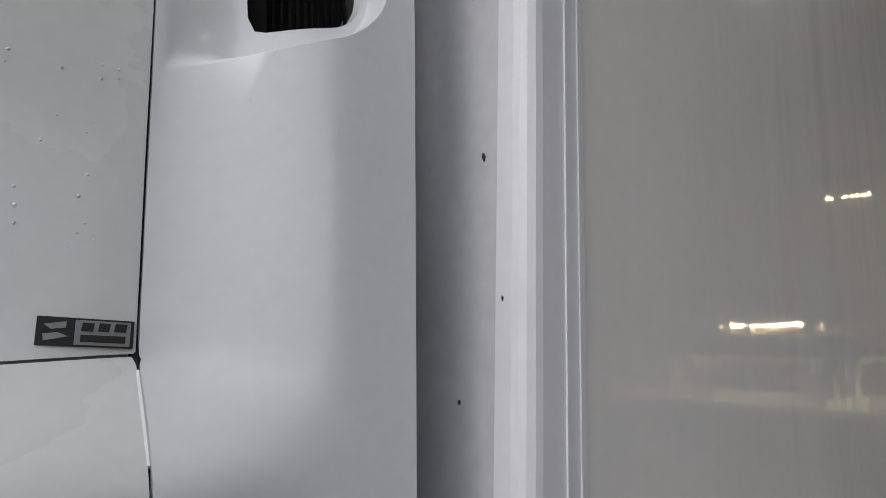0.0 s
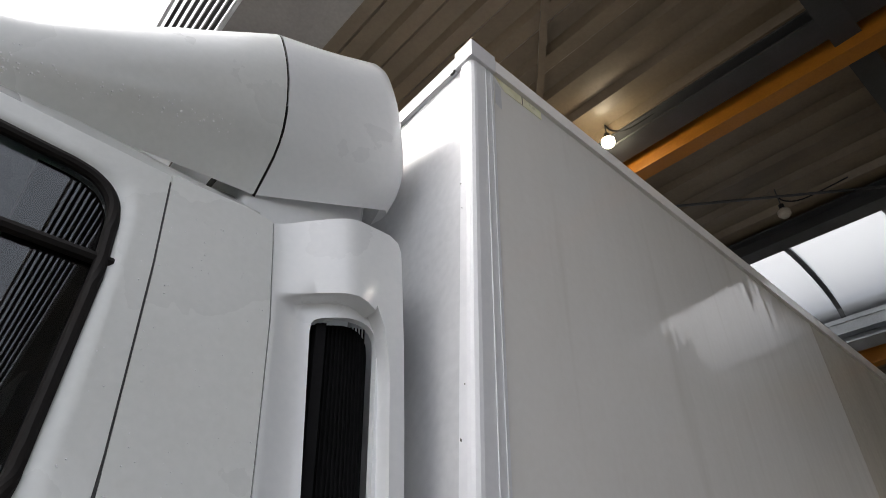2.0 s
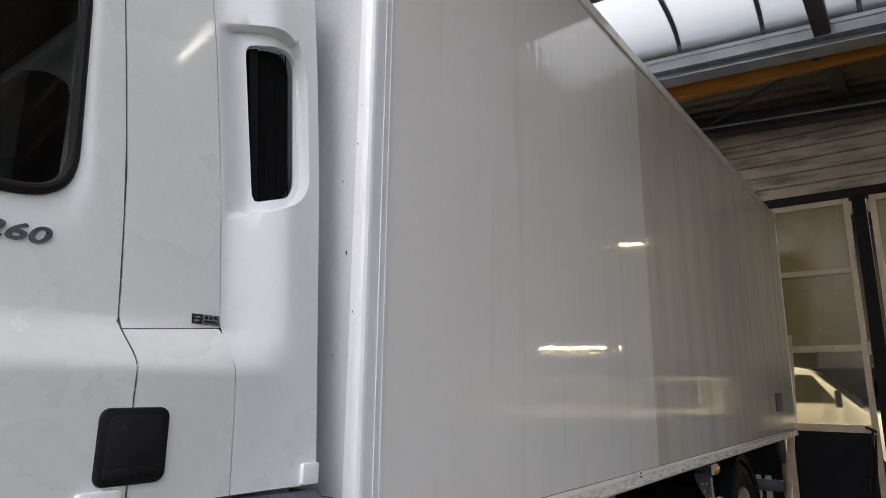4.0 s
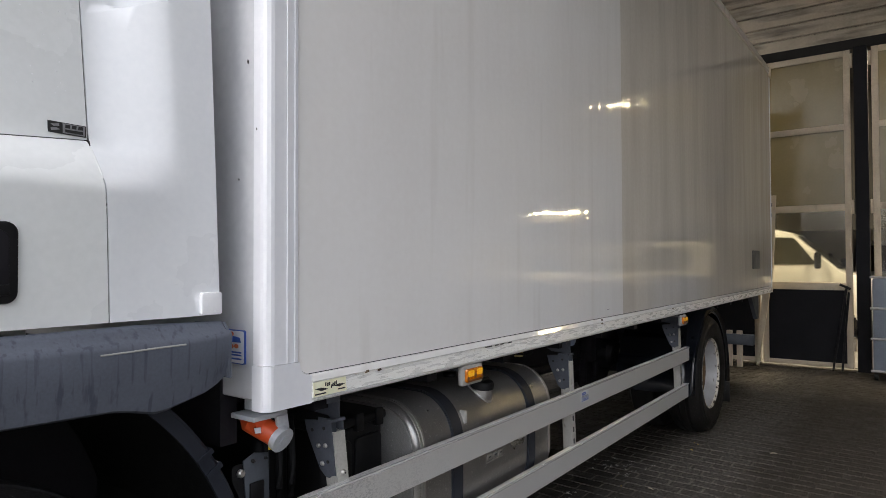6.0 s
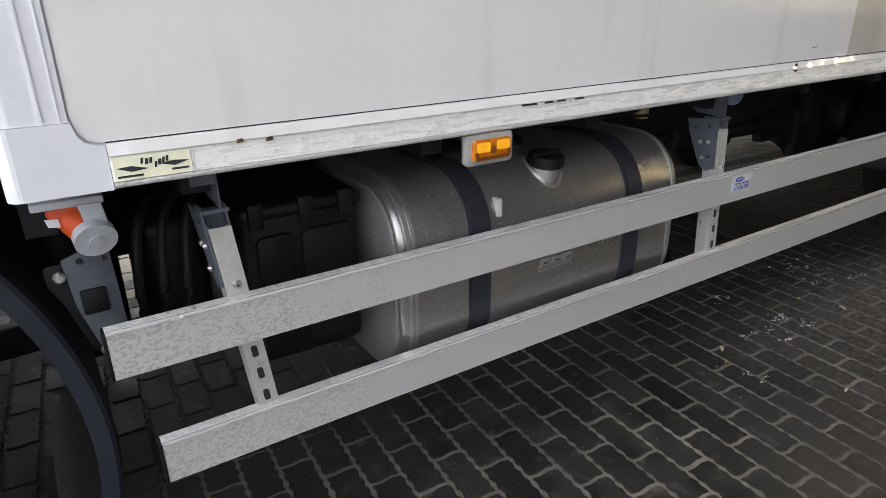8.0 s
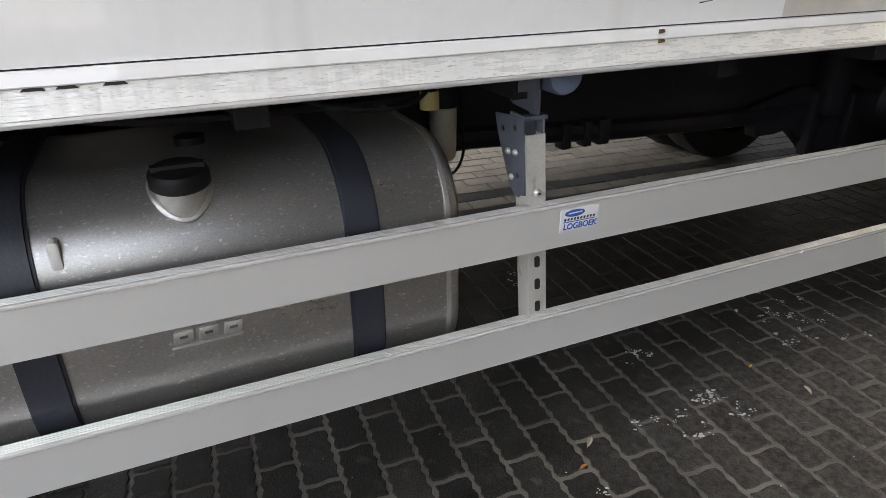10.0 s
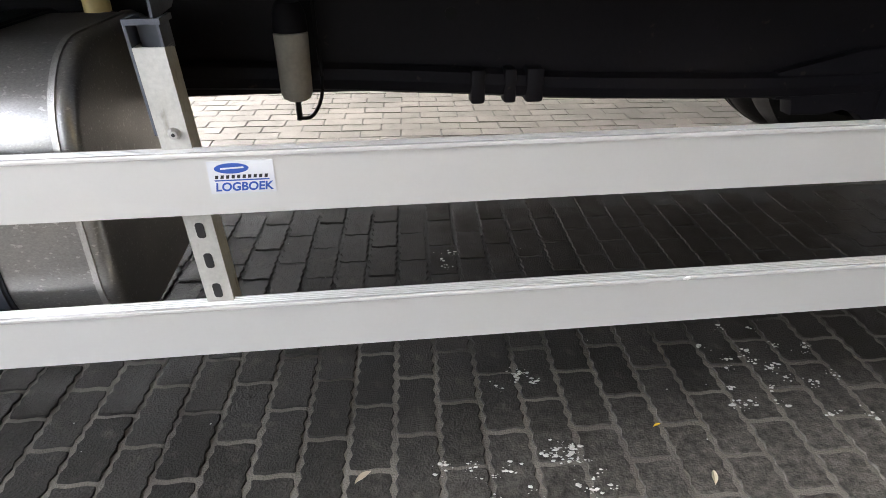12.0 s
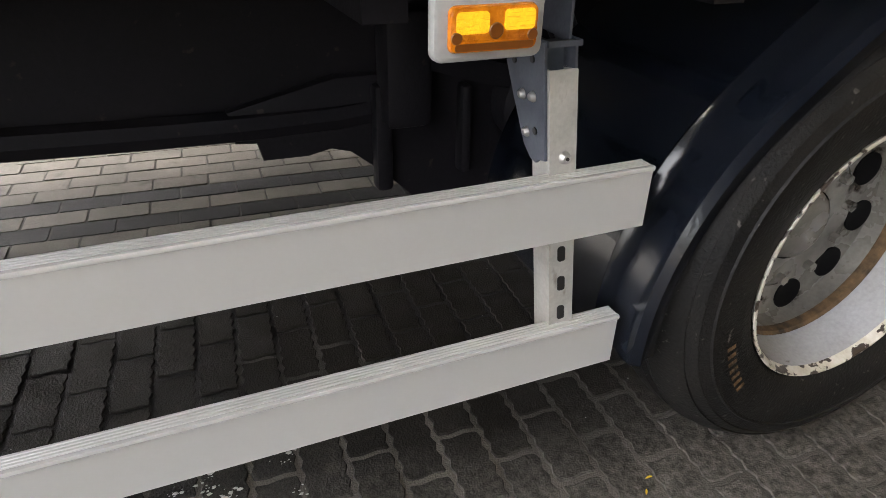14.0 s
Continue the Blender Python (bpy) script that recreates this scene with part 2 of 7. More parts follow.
SEAM = surface("seam_shade", (0.075, 0.075, 0.078), (0.10, 0.10, 0.10), 20, 0.6, 0.75, fine=120, spec=0.2)
DARK_LETTER = surface("dark_chrome_letter", (0.12, 0.12, 0.14), (0.2, 0.2, 0.22), 30, 0.25, 0.35, metal=0.7)
GLASS = clear("cab_glass", (0.34, 0.38, 0.40), 0.0, 1.75)
SOCKET_RED = surface("red_orange_plastic", (0.70, 0.10, 0.025), (0.60, 0.08, 0.02), 15, 0.35, 0.45, fine=120)
SOCKET_GREY = surface("grey_socket_cap", (0.52, 0.54, 0.57), (0.44, 0.46, 0.49), 18, 0.4, 0.55, fine=120, bump=0.05)
YELLOW = surface("yellow_label", (0.75, 0.50, 0.03), None, 20, 0.5)
LAMP_HOUSING = surface("lamp_housing_plastic", (0.40, 0.40, 0.385), (0.33, 0.33, 0.31), 20, 0.4, 0.5, fine=100)
# unlit lenses: the slight emission stands in for reflected light
AMBER = surface("amber_lens", (0.60, 0.18, 0.006), (0.38, 0.09, 0.003), 55, 0.10, 0.2, fine=260, bump=0.5, coat=0.6, emit=(1.0, 0.30, 0.0), emit_strength=0.008)
AMBER_REFLEX = surface("amber_reflex_glow", (0.90, 0.45, 0.02), (0.85, 0.32, 0.012), 60, 0.15, fine=260, bump=0.5, emit=(1.0, 0.52, 0.02), emit_strength=0.065, streaks=((0.80, 0.27, 0.01), (60.0, 60.0, 520.0), 0.56, 0.66))
AMBER_DARK = surface("amber_screw_well", (0.20, 0.06, 0.008), None, 30, 0.3)
WHITE_REFLECTOR = surface("white_reflector", (0.95, 0.96, 0.97), (0.9, 0.91, 0.93), 60, 0.2, 0.3, fine=200, bump=0.2, coat=0.3)
STICKER_WHITE = surface("white_sticker", (0.82, 0.83, 0.86), None, 12, 0.35)
STICKER_BLUE = surface("blue_print", (0.035, 0.10, 0.42), None, 20, 0.4)
STICKER_ORANGE = surface("orange_print", (0.75, 0.16, 0.05), None, 20, 0.4)
PRINT_BLACK = surface("black_print", (0.02, 0.02, 0.02), None, 20, 0.45)
PRINT_SILVER = surface("silver_print", (0.33, 0.33, 0.34), (0.28, 0.28, 0.29), 20, 0.3, metal=0.4)
CAP_BLUE = surface("blue_grey_cap", (0.20, 0.25, 0.36), (0.16, 0.20, 0.30), 14, 0.45, 0.55, fine=100)
FILTER_CREAM = surface("cream_filter_can", (0.50, 0.47, 0.40), (0.40, 0.36, 0.29), 12, 0.45, 0.6, fine=90)
VALVE_YELLOW = surface("yellowed_plastic", (0.42, 0.34, 0.14), (0.34, 0.27, 0.1), 14, 0.45, 0.6)
RED_CABLE = surface("red_cable", (0.45, 0.02, 0.02), None, 15, 0.4)
SEAT_CLOTH = surface("seat_cloth", (0.03, 0.03, 0.035), (0.05, 0.05, 0.055), 30, 0.9, fine=200, bump=0.3)

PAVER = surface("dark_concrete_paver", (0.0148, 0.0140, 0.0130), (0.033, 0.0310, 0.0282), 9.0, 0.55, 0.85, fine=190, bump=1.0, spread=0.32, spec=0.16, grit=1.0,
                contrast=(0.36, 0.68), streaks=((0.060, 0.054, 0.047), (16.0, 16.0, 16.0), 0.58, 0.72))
# oily dirt darkens the rear hall's pavers; the truck's shade is painted in too
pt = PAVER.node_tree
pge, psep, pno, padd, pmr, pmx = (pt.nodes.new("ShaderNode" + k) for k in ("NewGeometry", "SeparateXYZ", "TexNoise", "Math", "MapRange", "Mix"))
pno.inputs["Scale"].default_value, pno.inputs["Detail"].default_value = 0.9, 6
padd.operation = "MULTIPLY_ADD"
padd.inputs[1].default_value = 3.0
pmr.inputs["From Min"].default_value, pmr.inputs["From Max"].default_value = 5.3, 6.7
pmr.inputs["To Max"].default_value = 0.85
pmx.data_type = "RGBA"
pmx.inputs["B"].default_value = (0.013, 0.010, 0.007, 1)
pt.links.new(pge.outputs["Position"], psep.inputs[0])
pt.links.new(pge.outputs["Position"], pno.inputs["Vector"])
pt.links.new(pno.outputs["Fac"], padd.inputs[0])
# the Y term puts the shade under the truck into the colour
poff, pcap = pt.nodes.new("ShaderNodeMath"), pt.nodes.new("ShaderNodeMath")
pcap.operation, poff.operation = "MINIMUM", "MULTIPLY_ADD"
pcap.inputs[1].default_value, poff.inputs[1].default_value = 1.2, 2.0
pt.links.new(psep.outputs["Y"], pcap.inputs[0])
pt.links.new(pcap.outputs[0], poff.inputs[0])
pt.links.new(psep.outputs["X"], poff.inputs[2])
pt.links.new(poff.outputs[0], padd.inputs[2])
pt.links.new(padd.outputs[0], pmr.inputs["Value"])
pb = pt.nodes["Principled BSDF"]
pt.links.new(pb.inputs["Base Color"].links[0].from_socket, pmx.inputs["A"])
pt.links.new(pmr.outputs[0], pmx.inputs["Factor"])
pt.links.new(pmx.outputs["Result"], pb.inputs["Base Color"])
# trodden dust lies pale beside the truck's rear half
dsum, dy, dx, dmul, dmx = (pt.nodes.new("ShaderNode" + k) for k in ("Math", "MapRange", "MapRange", "Math", "Mix"))
dsum.operation, dmul.operation, dmx.data_type = "MULTIPLY_ADD", "MULTIPLY", "RGBA"
dsum.inputs[1].default_value = 0.7
dy.inputs["From Min"].default_value, dy.inputs["From Max"].default_value = 0.72, 0.42
dx.inputs["From Min"].default_value, dx.inputs["From Max"].default_value = 1.9, 3.2
dx.inputs["To Max"].default_value = 0.60
dgr, dgm, dgf = (pt.nodes.new("ShaderNode" + k) for k in ("TexNoise", "MapRange", "Math"))
dgr.inputs["Scale"].default_value, dgr.inputs["Detail"].default_value, dgr.inputs["Roughness"].default_value = 38.0, 8, 0.72
dgm.inputs["From Min"].default_value, dgm.inputs["From Max"].default_value = 0.40, 0.62
dgm.inputs["To Min"].default_value = 0.18
dgf.operation = "MULTIPLY"
pt.links.new(pge.outputs["Position"], dgr.inputs["Vector"])
pt.links.new(dgr.outputs["Fac"], dgm.inputs["Value"])
dmx.inputs["B"].default_value = (0.20, 0.184, 0.162, 1)
pt.links.new(pno.outputs["Fac"], dsum.inputs[0])
pt.links.new(psep.outputs["Y"], dsum.inputs[2])
pt.links.new(dsum.outputs[0], dy.inputs["Value"])
pt.links.new(psep.outputs["X"], dx.inputs["Value"])
pt.links.new(dy.outputs[0], dmul.inputs[0])
pt.links.new(dx.outputs[0], dmul.inputs[1])
pt.links.new(dmul.outputs[0], dgf.inputs[0])
pt.links.new(dgm.outputs[0], dgf.inputs[1])
pt.links.new(dgf.outputs[0], dmx.inputs["Factor"])
pt.links.new(pmx.outputs["Result"], dmx.inputs["A"])
pt.links.new(dmx.outputs["Result"], pb.inputs["Base Color"])
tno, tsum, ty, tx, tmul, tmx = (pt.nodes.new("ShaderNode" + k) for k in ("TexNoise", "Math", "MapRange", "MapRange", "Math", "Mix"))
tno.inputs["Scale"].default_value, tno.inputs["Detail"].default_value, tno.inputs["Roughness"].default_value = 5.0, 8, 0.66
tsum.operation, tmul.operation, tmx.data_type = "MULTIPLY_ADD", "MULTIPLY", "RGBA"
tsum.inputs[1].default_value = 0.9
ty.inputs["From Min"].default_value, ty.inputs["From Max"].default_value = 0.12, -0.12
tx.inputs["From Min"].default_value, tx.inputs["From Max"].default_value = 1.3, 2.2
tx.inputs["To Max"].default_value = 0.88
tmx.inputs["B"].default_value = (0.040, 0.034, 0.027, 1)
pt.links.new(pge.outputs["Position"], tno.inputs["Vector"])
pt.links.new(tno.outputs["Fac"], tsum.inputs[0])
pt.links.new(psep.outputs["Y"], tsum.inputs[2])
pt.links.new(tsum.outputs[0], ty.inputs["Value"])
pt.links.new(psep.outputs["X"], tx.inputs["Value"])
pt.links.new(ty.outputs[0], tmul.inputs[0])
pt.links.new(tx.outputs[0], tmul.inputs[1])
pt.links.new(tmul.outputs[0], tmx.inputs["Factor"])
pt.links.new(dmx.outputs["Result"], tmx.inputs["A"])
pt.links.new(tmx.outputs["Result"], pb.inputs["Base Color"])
PAVER_PALE = surface("pale_concrete_paver", (0.070, 0.064, 0.056), (0.054, 0.050, 0.0445), 3.0, 0.6, 0.75, fine=200, bump=0.6, spread=0.12, spec=0.15, grit=0.6, streaks=((0.034, 0.031, 0.027), (9.0, 9.0, 9.0), 0.58, 0.72))
PAVER_BAND = surface("black_concrete_paver", (0.014, 0.014, 0.015), (0.022, 0.022, 0.023), 4.0, 0.6, 0.75, fine=200, bump=0.6, spread=0.15, spec=0.10, grit=0.4)
JOINT = surface("sandy_ground", (0.180, 0.163, 0.140), (0.105, 0.095, 0.082), 3.0, 0.8, 0.95, fine=240, bump=0.9, grit=0.5,
                contrast=(0.35, 0.65))
# sand lies in the joints along the open side of the yard, and is washed out in a wavering stretch
jt = JOINT.node_tree
jco, jsep, jno, jadd, jmr, jmx = (jt.nodes.new("ShaderNode" + k) for k in ("TexCoord", "SeparateXYZ", "TexNoise", "Math", "MapRange", "Mix"))
jno.inputs["Scale"].default_value, jno.inputs["Detail"].default_value = 1.3, 5
jadd.operation = "MULTIPLY_ADD"
jadd.inputs[1].default_value = 1.7
jmr.inputs["From Min"].default_value, jmr.inputs["From Max"].default_value = 1.34, 1.58
jmx.data_type = "RGBA"
jmx.inputs["B"].default_value = (0.012, 0.011, 0.010, 1)
jt.links.new(jco.outputs["Object"], jsep.inputs[0])
jt.links.new(jco.outputs["Object"], jno.inputs["Vector"])
jt.links.new(jno.outputs["Fac"], jadd.inputs[0])
jt.links.new(jsep.outputs["Y"], jadd.inputs[2])
jt.links.new(jadd.outputs[0], jmr.inputs["Value"])
joil, joa = jt.nodes.new("ShaderNodeMapRange"), jt.nodes.new("ShaderNodeMath")
joil.inputs["From Min"].default_value, joil.inputs["From Max"].default_value = 5.3, 6.6
joil.inputs["To Max"].default_value = 0.85
joa.operation = "MULTIPLY_ADD"
joa.inputs[1].default_value = 3.0
jt.links.new(jno.outputs["Fac"], joa.inputs[0])
jt.links.new(jsep.outputs["X"], joa.inputs[2])
jt.links.new(joa.outputs[0], joil.inputs["Value"])
jmax = jt.nodes.new("ShaderNodeMath")
jmax.operation = "MAXIMUM"
jt.links.new(jmr.outputs[0], jmax.inputs[0])
jt.links.new(joil.outputs[0], jmax.inputs[1])
jb = jt.nodes["Principled BSDF"]
jt.links.new(jb.inputs["Base Color"].links[0].from_socket, jmx.inputs["A"])
jt.links.new(jmax.outputs[0], jmx.inputs["Factor"])
jt.links.new(jmx.outputs["Result"], jb.inputs["Base Color"])
kno, ksum, ky, kx, kmul, kmx = (jt.nodes.new("ShaderNode" + k) for k in ("TexNoise", "Math", "MapRange", "MapRange", "Math", "Mix"))
kno.inputs["Scale"].default_value, kno.inputs["Detail"].default_value, kno.inputs["Roughness"].default_value = 5.0, 8, 0.66
ksum.operation, kmul.operation, kmx.data_type = "MULTIPLY_ADD", "MULTIPLY", "RGBA"
ksum.inputs[1].default_value = 0.9
ky.inputs["From Min"].default_value, ky.inputs["From Max"].default_value = 0.12, -0.12
kx.inputs["From Min"].default_value, kx.inputs["From Max"].default_value = 1.3, 2.2
kx.inputs["To Max"].default_value = 0.88
kmx.inputs["B"].default_value = (0.045, 0.038, 0.030, 1)
jt.links.new(jco.outputs["Object"], kno.inputs["Vector"])
jt.links.new(kno.outputs["Fac"], ksum.inputs[0])
jt.links.new(jsep.outputs["Y"], ksum.inputs[2])
jt.links.new(ksum.outputs[0], ky.inputs["Value"])
jt.links.new(jsep.outputs["X"], kx.inputs["Value"])
jt.links.new(ky.outputs[0], kmul.inputs[0])
jt.links.new(kx.outputs[0], kmul.inputs[1])
jt.links.new(kmul.outputs[0], kmx.inputs["Factor"])
jt.links.new(jmx.outputs["Result"], kmx.inputs["A"])
jt.links.new(kmx.outputs["Result"], jb.inputs["Base Color"])
FLECK = surface("chalky_fleck", (0.62, 0.61, 0.58), (0.45, 0.44, 0.42), 60, 0.8, fine=300, bump=0.4)
LEAF_YELLOW = surface("yellow_leaf", (0.70, 0.47, 0.02), None, 80, 0.6)
LEAF_ORANGE = surface("orange_leaf", (0.48, 0.20, 0.05), (0.36, 0.13, 0.03), 60, 0.7)
LEAF_PALE = surface("dry_leaf", (0.48, 0.43, 0.33), (0.38, 0.33, 0.24), 60, 0.75)

DECK = surface("roof_deck_sheet", (0.165, 0.124, 0.078), (0.125, 0.095, 0.060), 1.6, 0.36, 0.55, fine=40, bump=0.05,
               streaks=((0.06, 0.047, 0.032), (1.2, 0.5, 1.0), 0.55, 0.78))
CLADDING = surface("rear_wall_cladding", (0.64, 0.56, 0.43), (0.40, 0.345, 0.26), 1.6, 0.38, 0.55, fine=40, bump=0.05,
                   streaks=((0.13, 0.11, 0.085), (0.5, 1.2, 9.0), 0.50, 0.72))
FASCIA = surface("roof_edge_sheet", (0.20, 0.19, 0.18), (0.16, 0.15, 0.145), 2, 0.5, 0.6, fine=40)
GRILLE = surface("grille_black", (0.006, 0.006, 0.0065), (0.009, 0.009, 0.010), 20, 0.7, 0.85, fine=100, spec=0.08)
LOUVRE = surface("dark_louvre", (0.025, 0.026, 0.028), (0.04, 0.04, 0.043), 6, 0.4, 0.5)
LOUVRE_EDGE = surface("pale_louvre_edge", (0.45, 0.46, 0.48), None, 6, 0.4)
STEEL_BEAM = surface("dark_grey_beam", (0.050, 0.052, 0.055), (0.036, 0.038, 0.040), 3, 0.5, 0.65, fine=60, bump=0.05)
BEAM_PALE = surface("pale_grey_beam", (0.27, 0.29, 0.31), (0.21, 0.225, 0.24), 3, 0.45, 0.6, fine=60, bump=0.05)
ORANGE = surface("orange_crane_rail", (0.36, 0.135, 0.010), (0.30, 0.108, 0.008), 3, 0.42, 0.55, fine=60, bump=0.05,
                 streaks=((0.22, 0.09, 0.02), (1.5, 1.0, 8.0), 0.58, 0.8))
SKY_PANE = bpy.data.materials.new("opal_skylight")
SKY_PANE.use_nodes = True
sp_n, sp_l = SKY_PANE.node_tree.nodes, SKY_PANE.node_tree.links
sp_n.remove(sp_n["Principled BSDF"])
sp_t, sp_s, sp_m = sp_n.new("ShaderNodeBsdfTranslucent"), sp_n.new("ShaderNodeBsdfTransparent"), sp_n.new("ShaderNodeMixShader")
sp_t.inputs[0].default_value, sp_s.inputs[0].default_value = (0.35, 0.36, 0.37, 1), (0.34, 0.35, 0.36, 1)
sp_m.inputs[0].default_value = 0.25
sp_l.new(sp_t.outputs[0], sp_m.inputs[1])
sp_l.new(sp_s.outputs[0], sp_m.inputs[2])
sp_l.new(sp_m.outputs[0], sp_n["Material Output"].inputs[0])
DOOR_FRAME = surface("door_frame_cream", (0.62, 0.53, 0.40), (0.52, 0.44, 0.33), 5, 0.45, 0.6, fine=60, spec=0.3,
                     streaks=((0.17, 0.14, 0.10), (6.0, 6.0, 1.5), 0.58, 0.8))
DOOR_DARK = surface("door_infill_black", (0.011, 0.0115, 0.014), (0.016, 0.016, 0.019), 4, 0.6, 0.75, fine=60, spec=0.12)
DIRTY_GLASS = clear("dirty_door_glass", (0.60, 0.60, 0.52), 0.05)
FROST_GLASS = surface("greyed_door_glass", (0.085, 0.084, 0.066), (0.125, 0.122, 0.10), 2.5, 0.16, 0.3, fine=40, spec=0.5,
                      streaks=((0.19, 0.185, 0.155), (3.0, 3.0, 1.2), 0.55, 0.8))
# the film on the glass lets some of the workshop's light glow through
fg_n, fg_l = FROST_GLASS.node_tree.nodes, FROST_GLASS.node_tree.links
fg_t, fg_m = fg_n.new("ShaderNodeBsdfTranslucent"), fg_n.new("ShaderNodeMixShader")
fg_t.inputs[0].default_value, fg_m.inputs[0].default_value = (0.62, 0.56, 0.36, 1), 0.26
fg_l.new(fg_n["Principled BSDF"].outputs[0], fg_m.inputs[1])
fg_l.new(fg_t.outputs[0], fg_m.inputs[2])
fg_l.new(fg_m.outputs[0], fg_n["Material Output"].inputs[0])
WALL_DARK = surface("dark_wall", (0.030, 0.029, 0.027), (0.022, 0.021, 0.020), 2, 0.7, 0.85, fine=40, spec=0.2)
WALL_WARM = surface("workshop_wall", (0.52, 0.48, 0.40), (0.44, 0.40, 0.33), 1.5, 0.7, 0.85, fine=40)
WORK_FLOOR = surface("workshop_floor", (0.20, 0.19, 0.17), (0.15, 0.14, 0.13), 1.5, 0.5, 0.7, fine=60)
VAN_WHITE = surface("van_white_paint", (0.78, 0.77, 0.74), (0.74, 0.73, 0.70), 2, 0.25, 0.35, coat=0.6)
VAN_GLASS = surface("van_dark_glass", (0.05, 0.05, 0.045), (0.07, 0.07, 0.06), 3, 0.06, 0.1)
CAGE = surface("blue_grey_sheet", (0.20, 0.23, 0.28), (0.16, 0.185, 0.23), 4, 0.4, 0.55, fine=60)
BULB_LIT = surface("lit_bulb", (0.9, 0.85, 0.7), None, 10, 0.3, emit=(1.0, 0.86, 0.6), emit_strength=12)
TUBE_LIT = surface("lit_tube", (0.9, 0.9, 0.85), None, 10, 0.3, emit=(1.0, 0.95, 0.82), emit_strength=14)
TUBE_WARM = surface("lit_warm_tube", (0.9, 0.85, 0.7), None, 10, 0.3, emit=(1.0, 0.80, 0.45), emit_strength=34)
BULB_OFF = surface("bulb_glass", (0.45, 0.42, 0.36), None, 10, 0.25)
CABLE = surface("black_cable", (0.010, 0.010, 0.011), None, 20, 0.6, spec=0.2)


# ---- building helpers ----
def part(name, bm, material, parent=None, label="", smooth=True, angle=35):
    """Links a bmesh as one mesh object, under a thing or a part."""
    bmesh.ops.recalc_face_normals(bm, faces=bm.faces)
    me = bpy.data.meshes.new(name)
    for f in bm.faces:
        f.smooth = smooth
    if smooth:
        lim = radians(angle)
        for e in bm.edges:
            if len(e.link_faces) == 2 and e.calc_face_angle(0) > lim:
                e.smooth = False
    bm.to_mesh(me)
    bm.free()
    me.materials.append(material)
    ob = new(name, me)
    under(ob, parent)
    if label:
        tagged(ob, label)
    return ob


def under(ob, parent):
    if parent:
        ob.parent, ob.matrix_parent_inverse = parent, parent.matrix_basis.inverted()
    return ob


def thing(name, label, category, at=(0, 0, 0), group="", kind=""):
    ob = new(name)
    ob.location = at
    return tagged(ob, label, category, group, kind)


def solid(x0, x1, y0, y1, z0, z1, bevel=0.0, seg=2, bm=None):
    bm = bm or bmesh.new()
    r = bmesh.ops.create_cube(bm, size=1.0, matrix=Matrix.LocRotScale(((x0 + x1) / 2, (y0 + y1) / 2, (z0 + z1) / 2), None, (abs(x1 - x0), abs(y1 - y0), abs(z1 - z0))))
    if bevel:
        es = list({e for v in r["verts"] for e in v.link_edges})
        bmesh.ops.bevel(bm, geom=es, offset=bevel, segments=seg, affect="EDGES", profile=0.5)
    return bm


def prism(outline, axis, a, b, bevel=0.0, bm=None, seg=2):
    """A plate: an outline of pairs, pushed along an axis from a to b. axis y: pairs are x, z; x: y, z; z: x, y."""
    bm = bm or bmesh.new()

    def at(p, d):
        return {"y": (p[0], d, p[1]), "x": (d, p[0], p[1]), "z": (p[0], p[1], d)}[axis]

    n = len(outline)
    lo = [bm.verts.new(at(p, a)) for p in outline]
    hi = [bm.verts.new(at(p, b)) for p in outline]
    faces = [bm.faces.new(lo), bm.faces.new(hi[::-1])]
    faces += [bm.faces.new((lo[i], lo[(i + 1) % n], hi[(i + 1) % n], hi[i])) for i in range(n)]
    bmesh.ops.recalc_face_normals(bm, faces=faces)
    if bevel:
        es = list(faces[0].edges) + list(faces[1].edges)
        bmesh.ops.bevel(bm, geom=es, offset=bevel, segments=seg, affect="EDGES", profile=0.5)
    return bm


def rounded(x0, x1, z0, z1, r, n=5):
    """A rectangle with rounded corners, as an outline."""
    pts = []
    for cx, cz, a0 in ((x1 - r, z1 - r, 0), (x0 + r, z1 - r, 90), (x0 + r, z0 + r, 180), (x1 - r, z0 + r, 270)):
        pts += [(cx + r * math.cos(radians(a0 + 90 * i / n)), cz + r * math.sin(radians(a0 + 90 * i / n))) for i in range(n + 1)]
    return pts


def fillet(poly, r, n=5):
    out, m = [], len(poly)
    for i in range(m):
        p0, p, p1 = Vector(poly[i - 1]), Vector(poly[i]), Vector(poly[(i + 1) % m])
        a, b = (p0 - p).normalized(), (p1 - p).normalized()
        rr = r[i] if isinstance(r, (list, tuple)) else r
        for k in range(n + 1):
            u = k / n
            q = (1 - u) ** 2 * (p + a * rr) + 2 * u * (1 - u) * p + u * u * (p + b * rr)
            out.append((q.x, q.y))
    return out


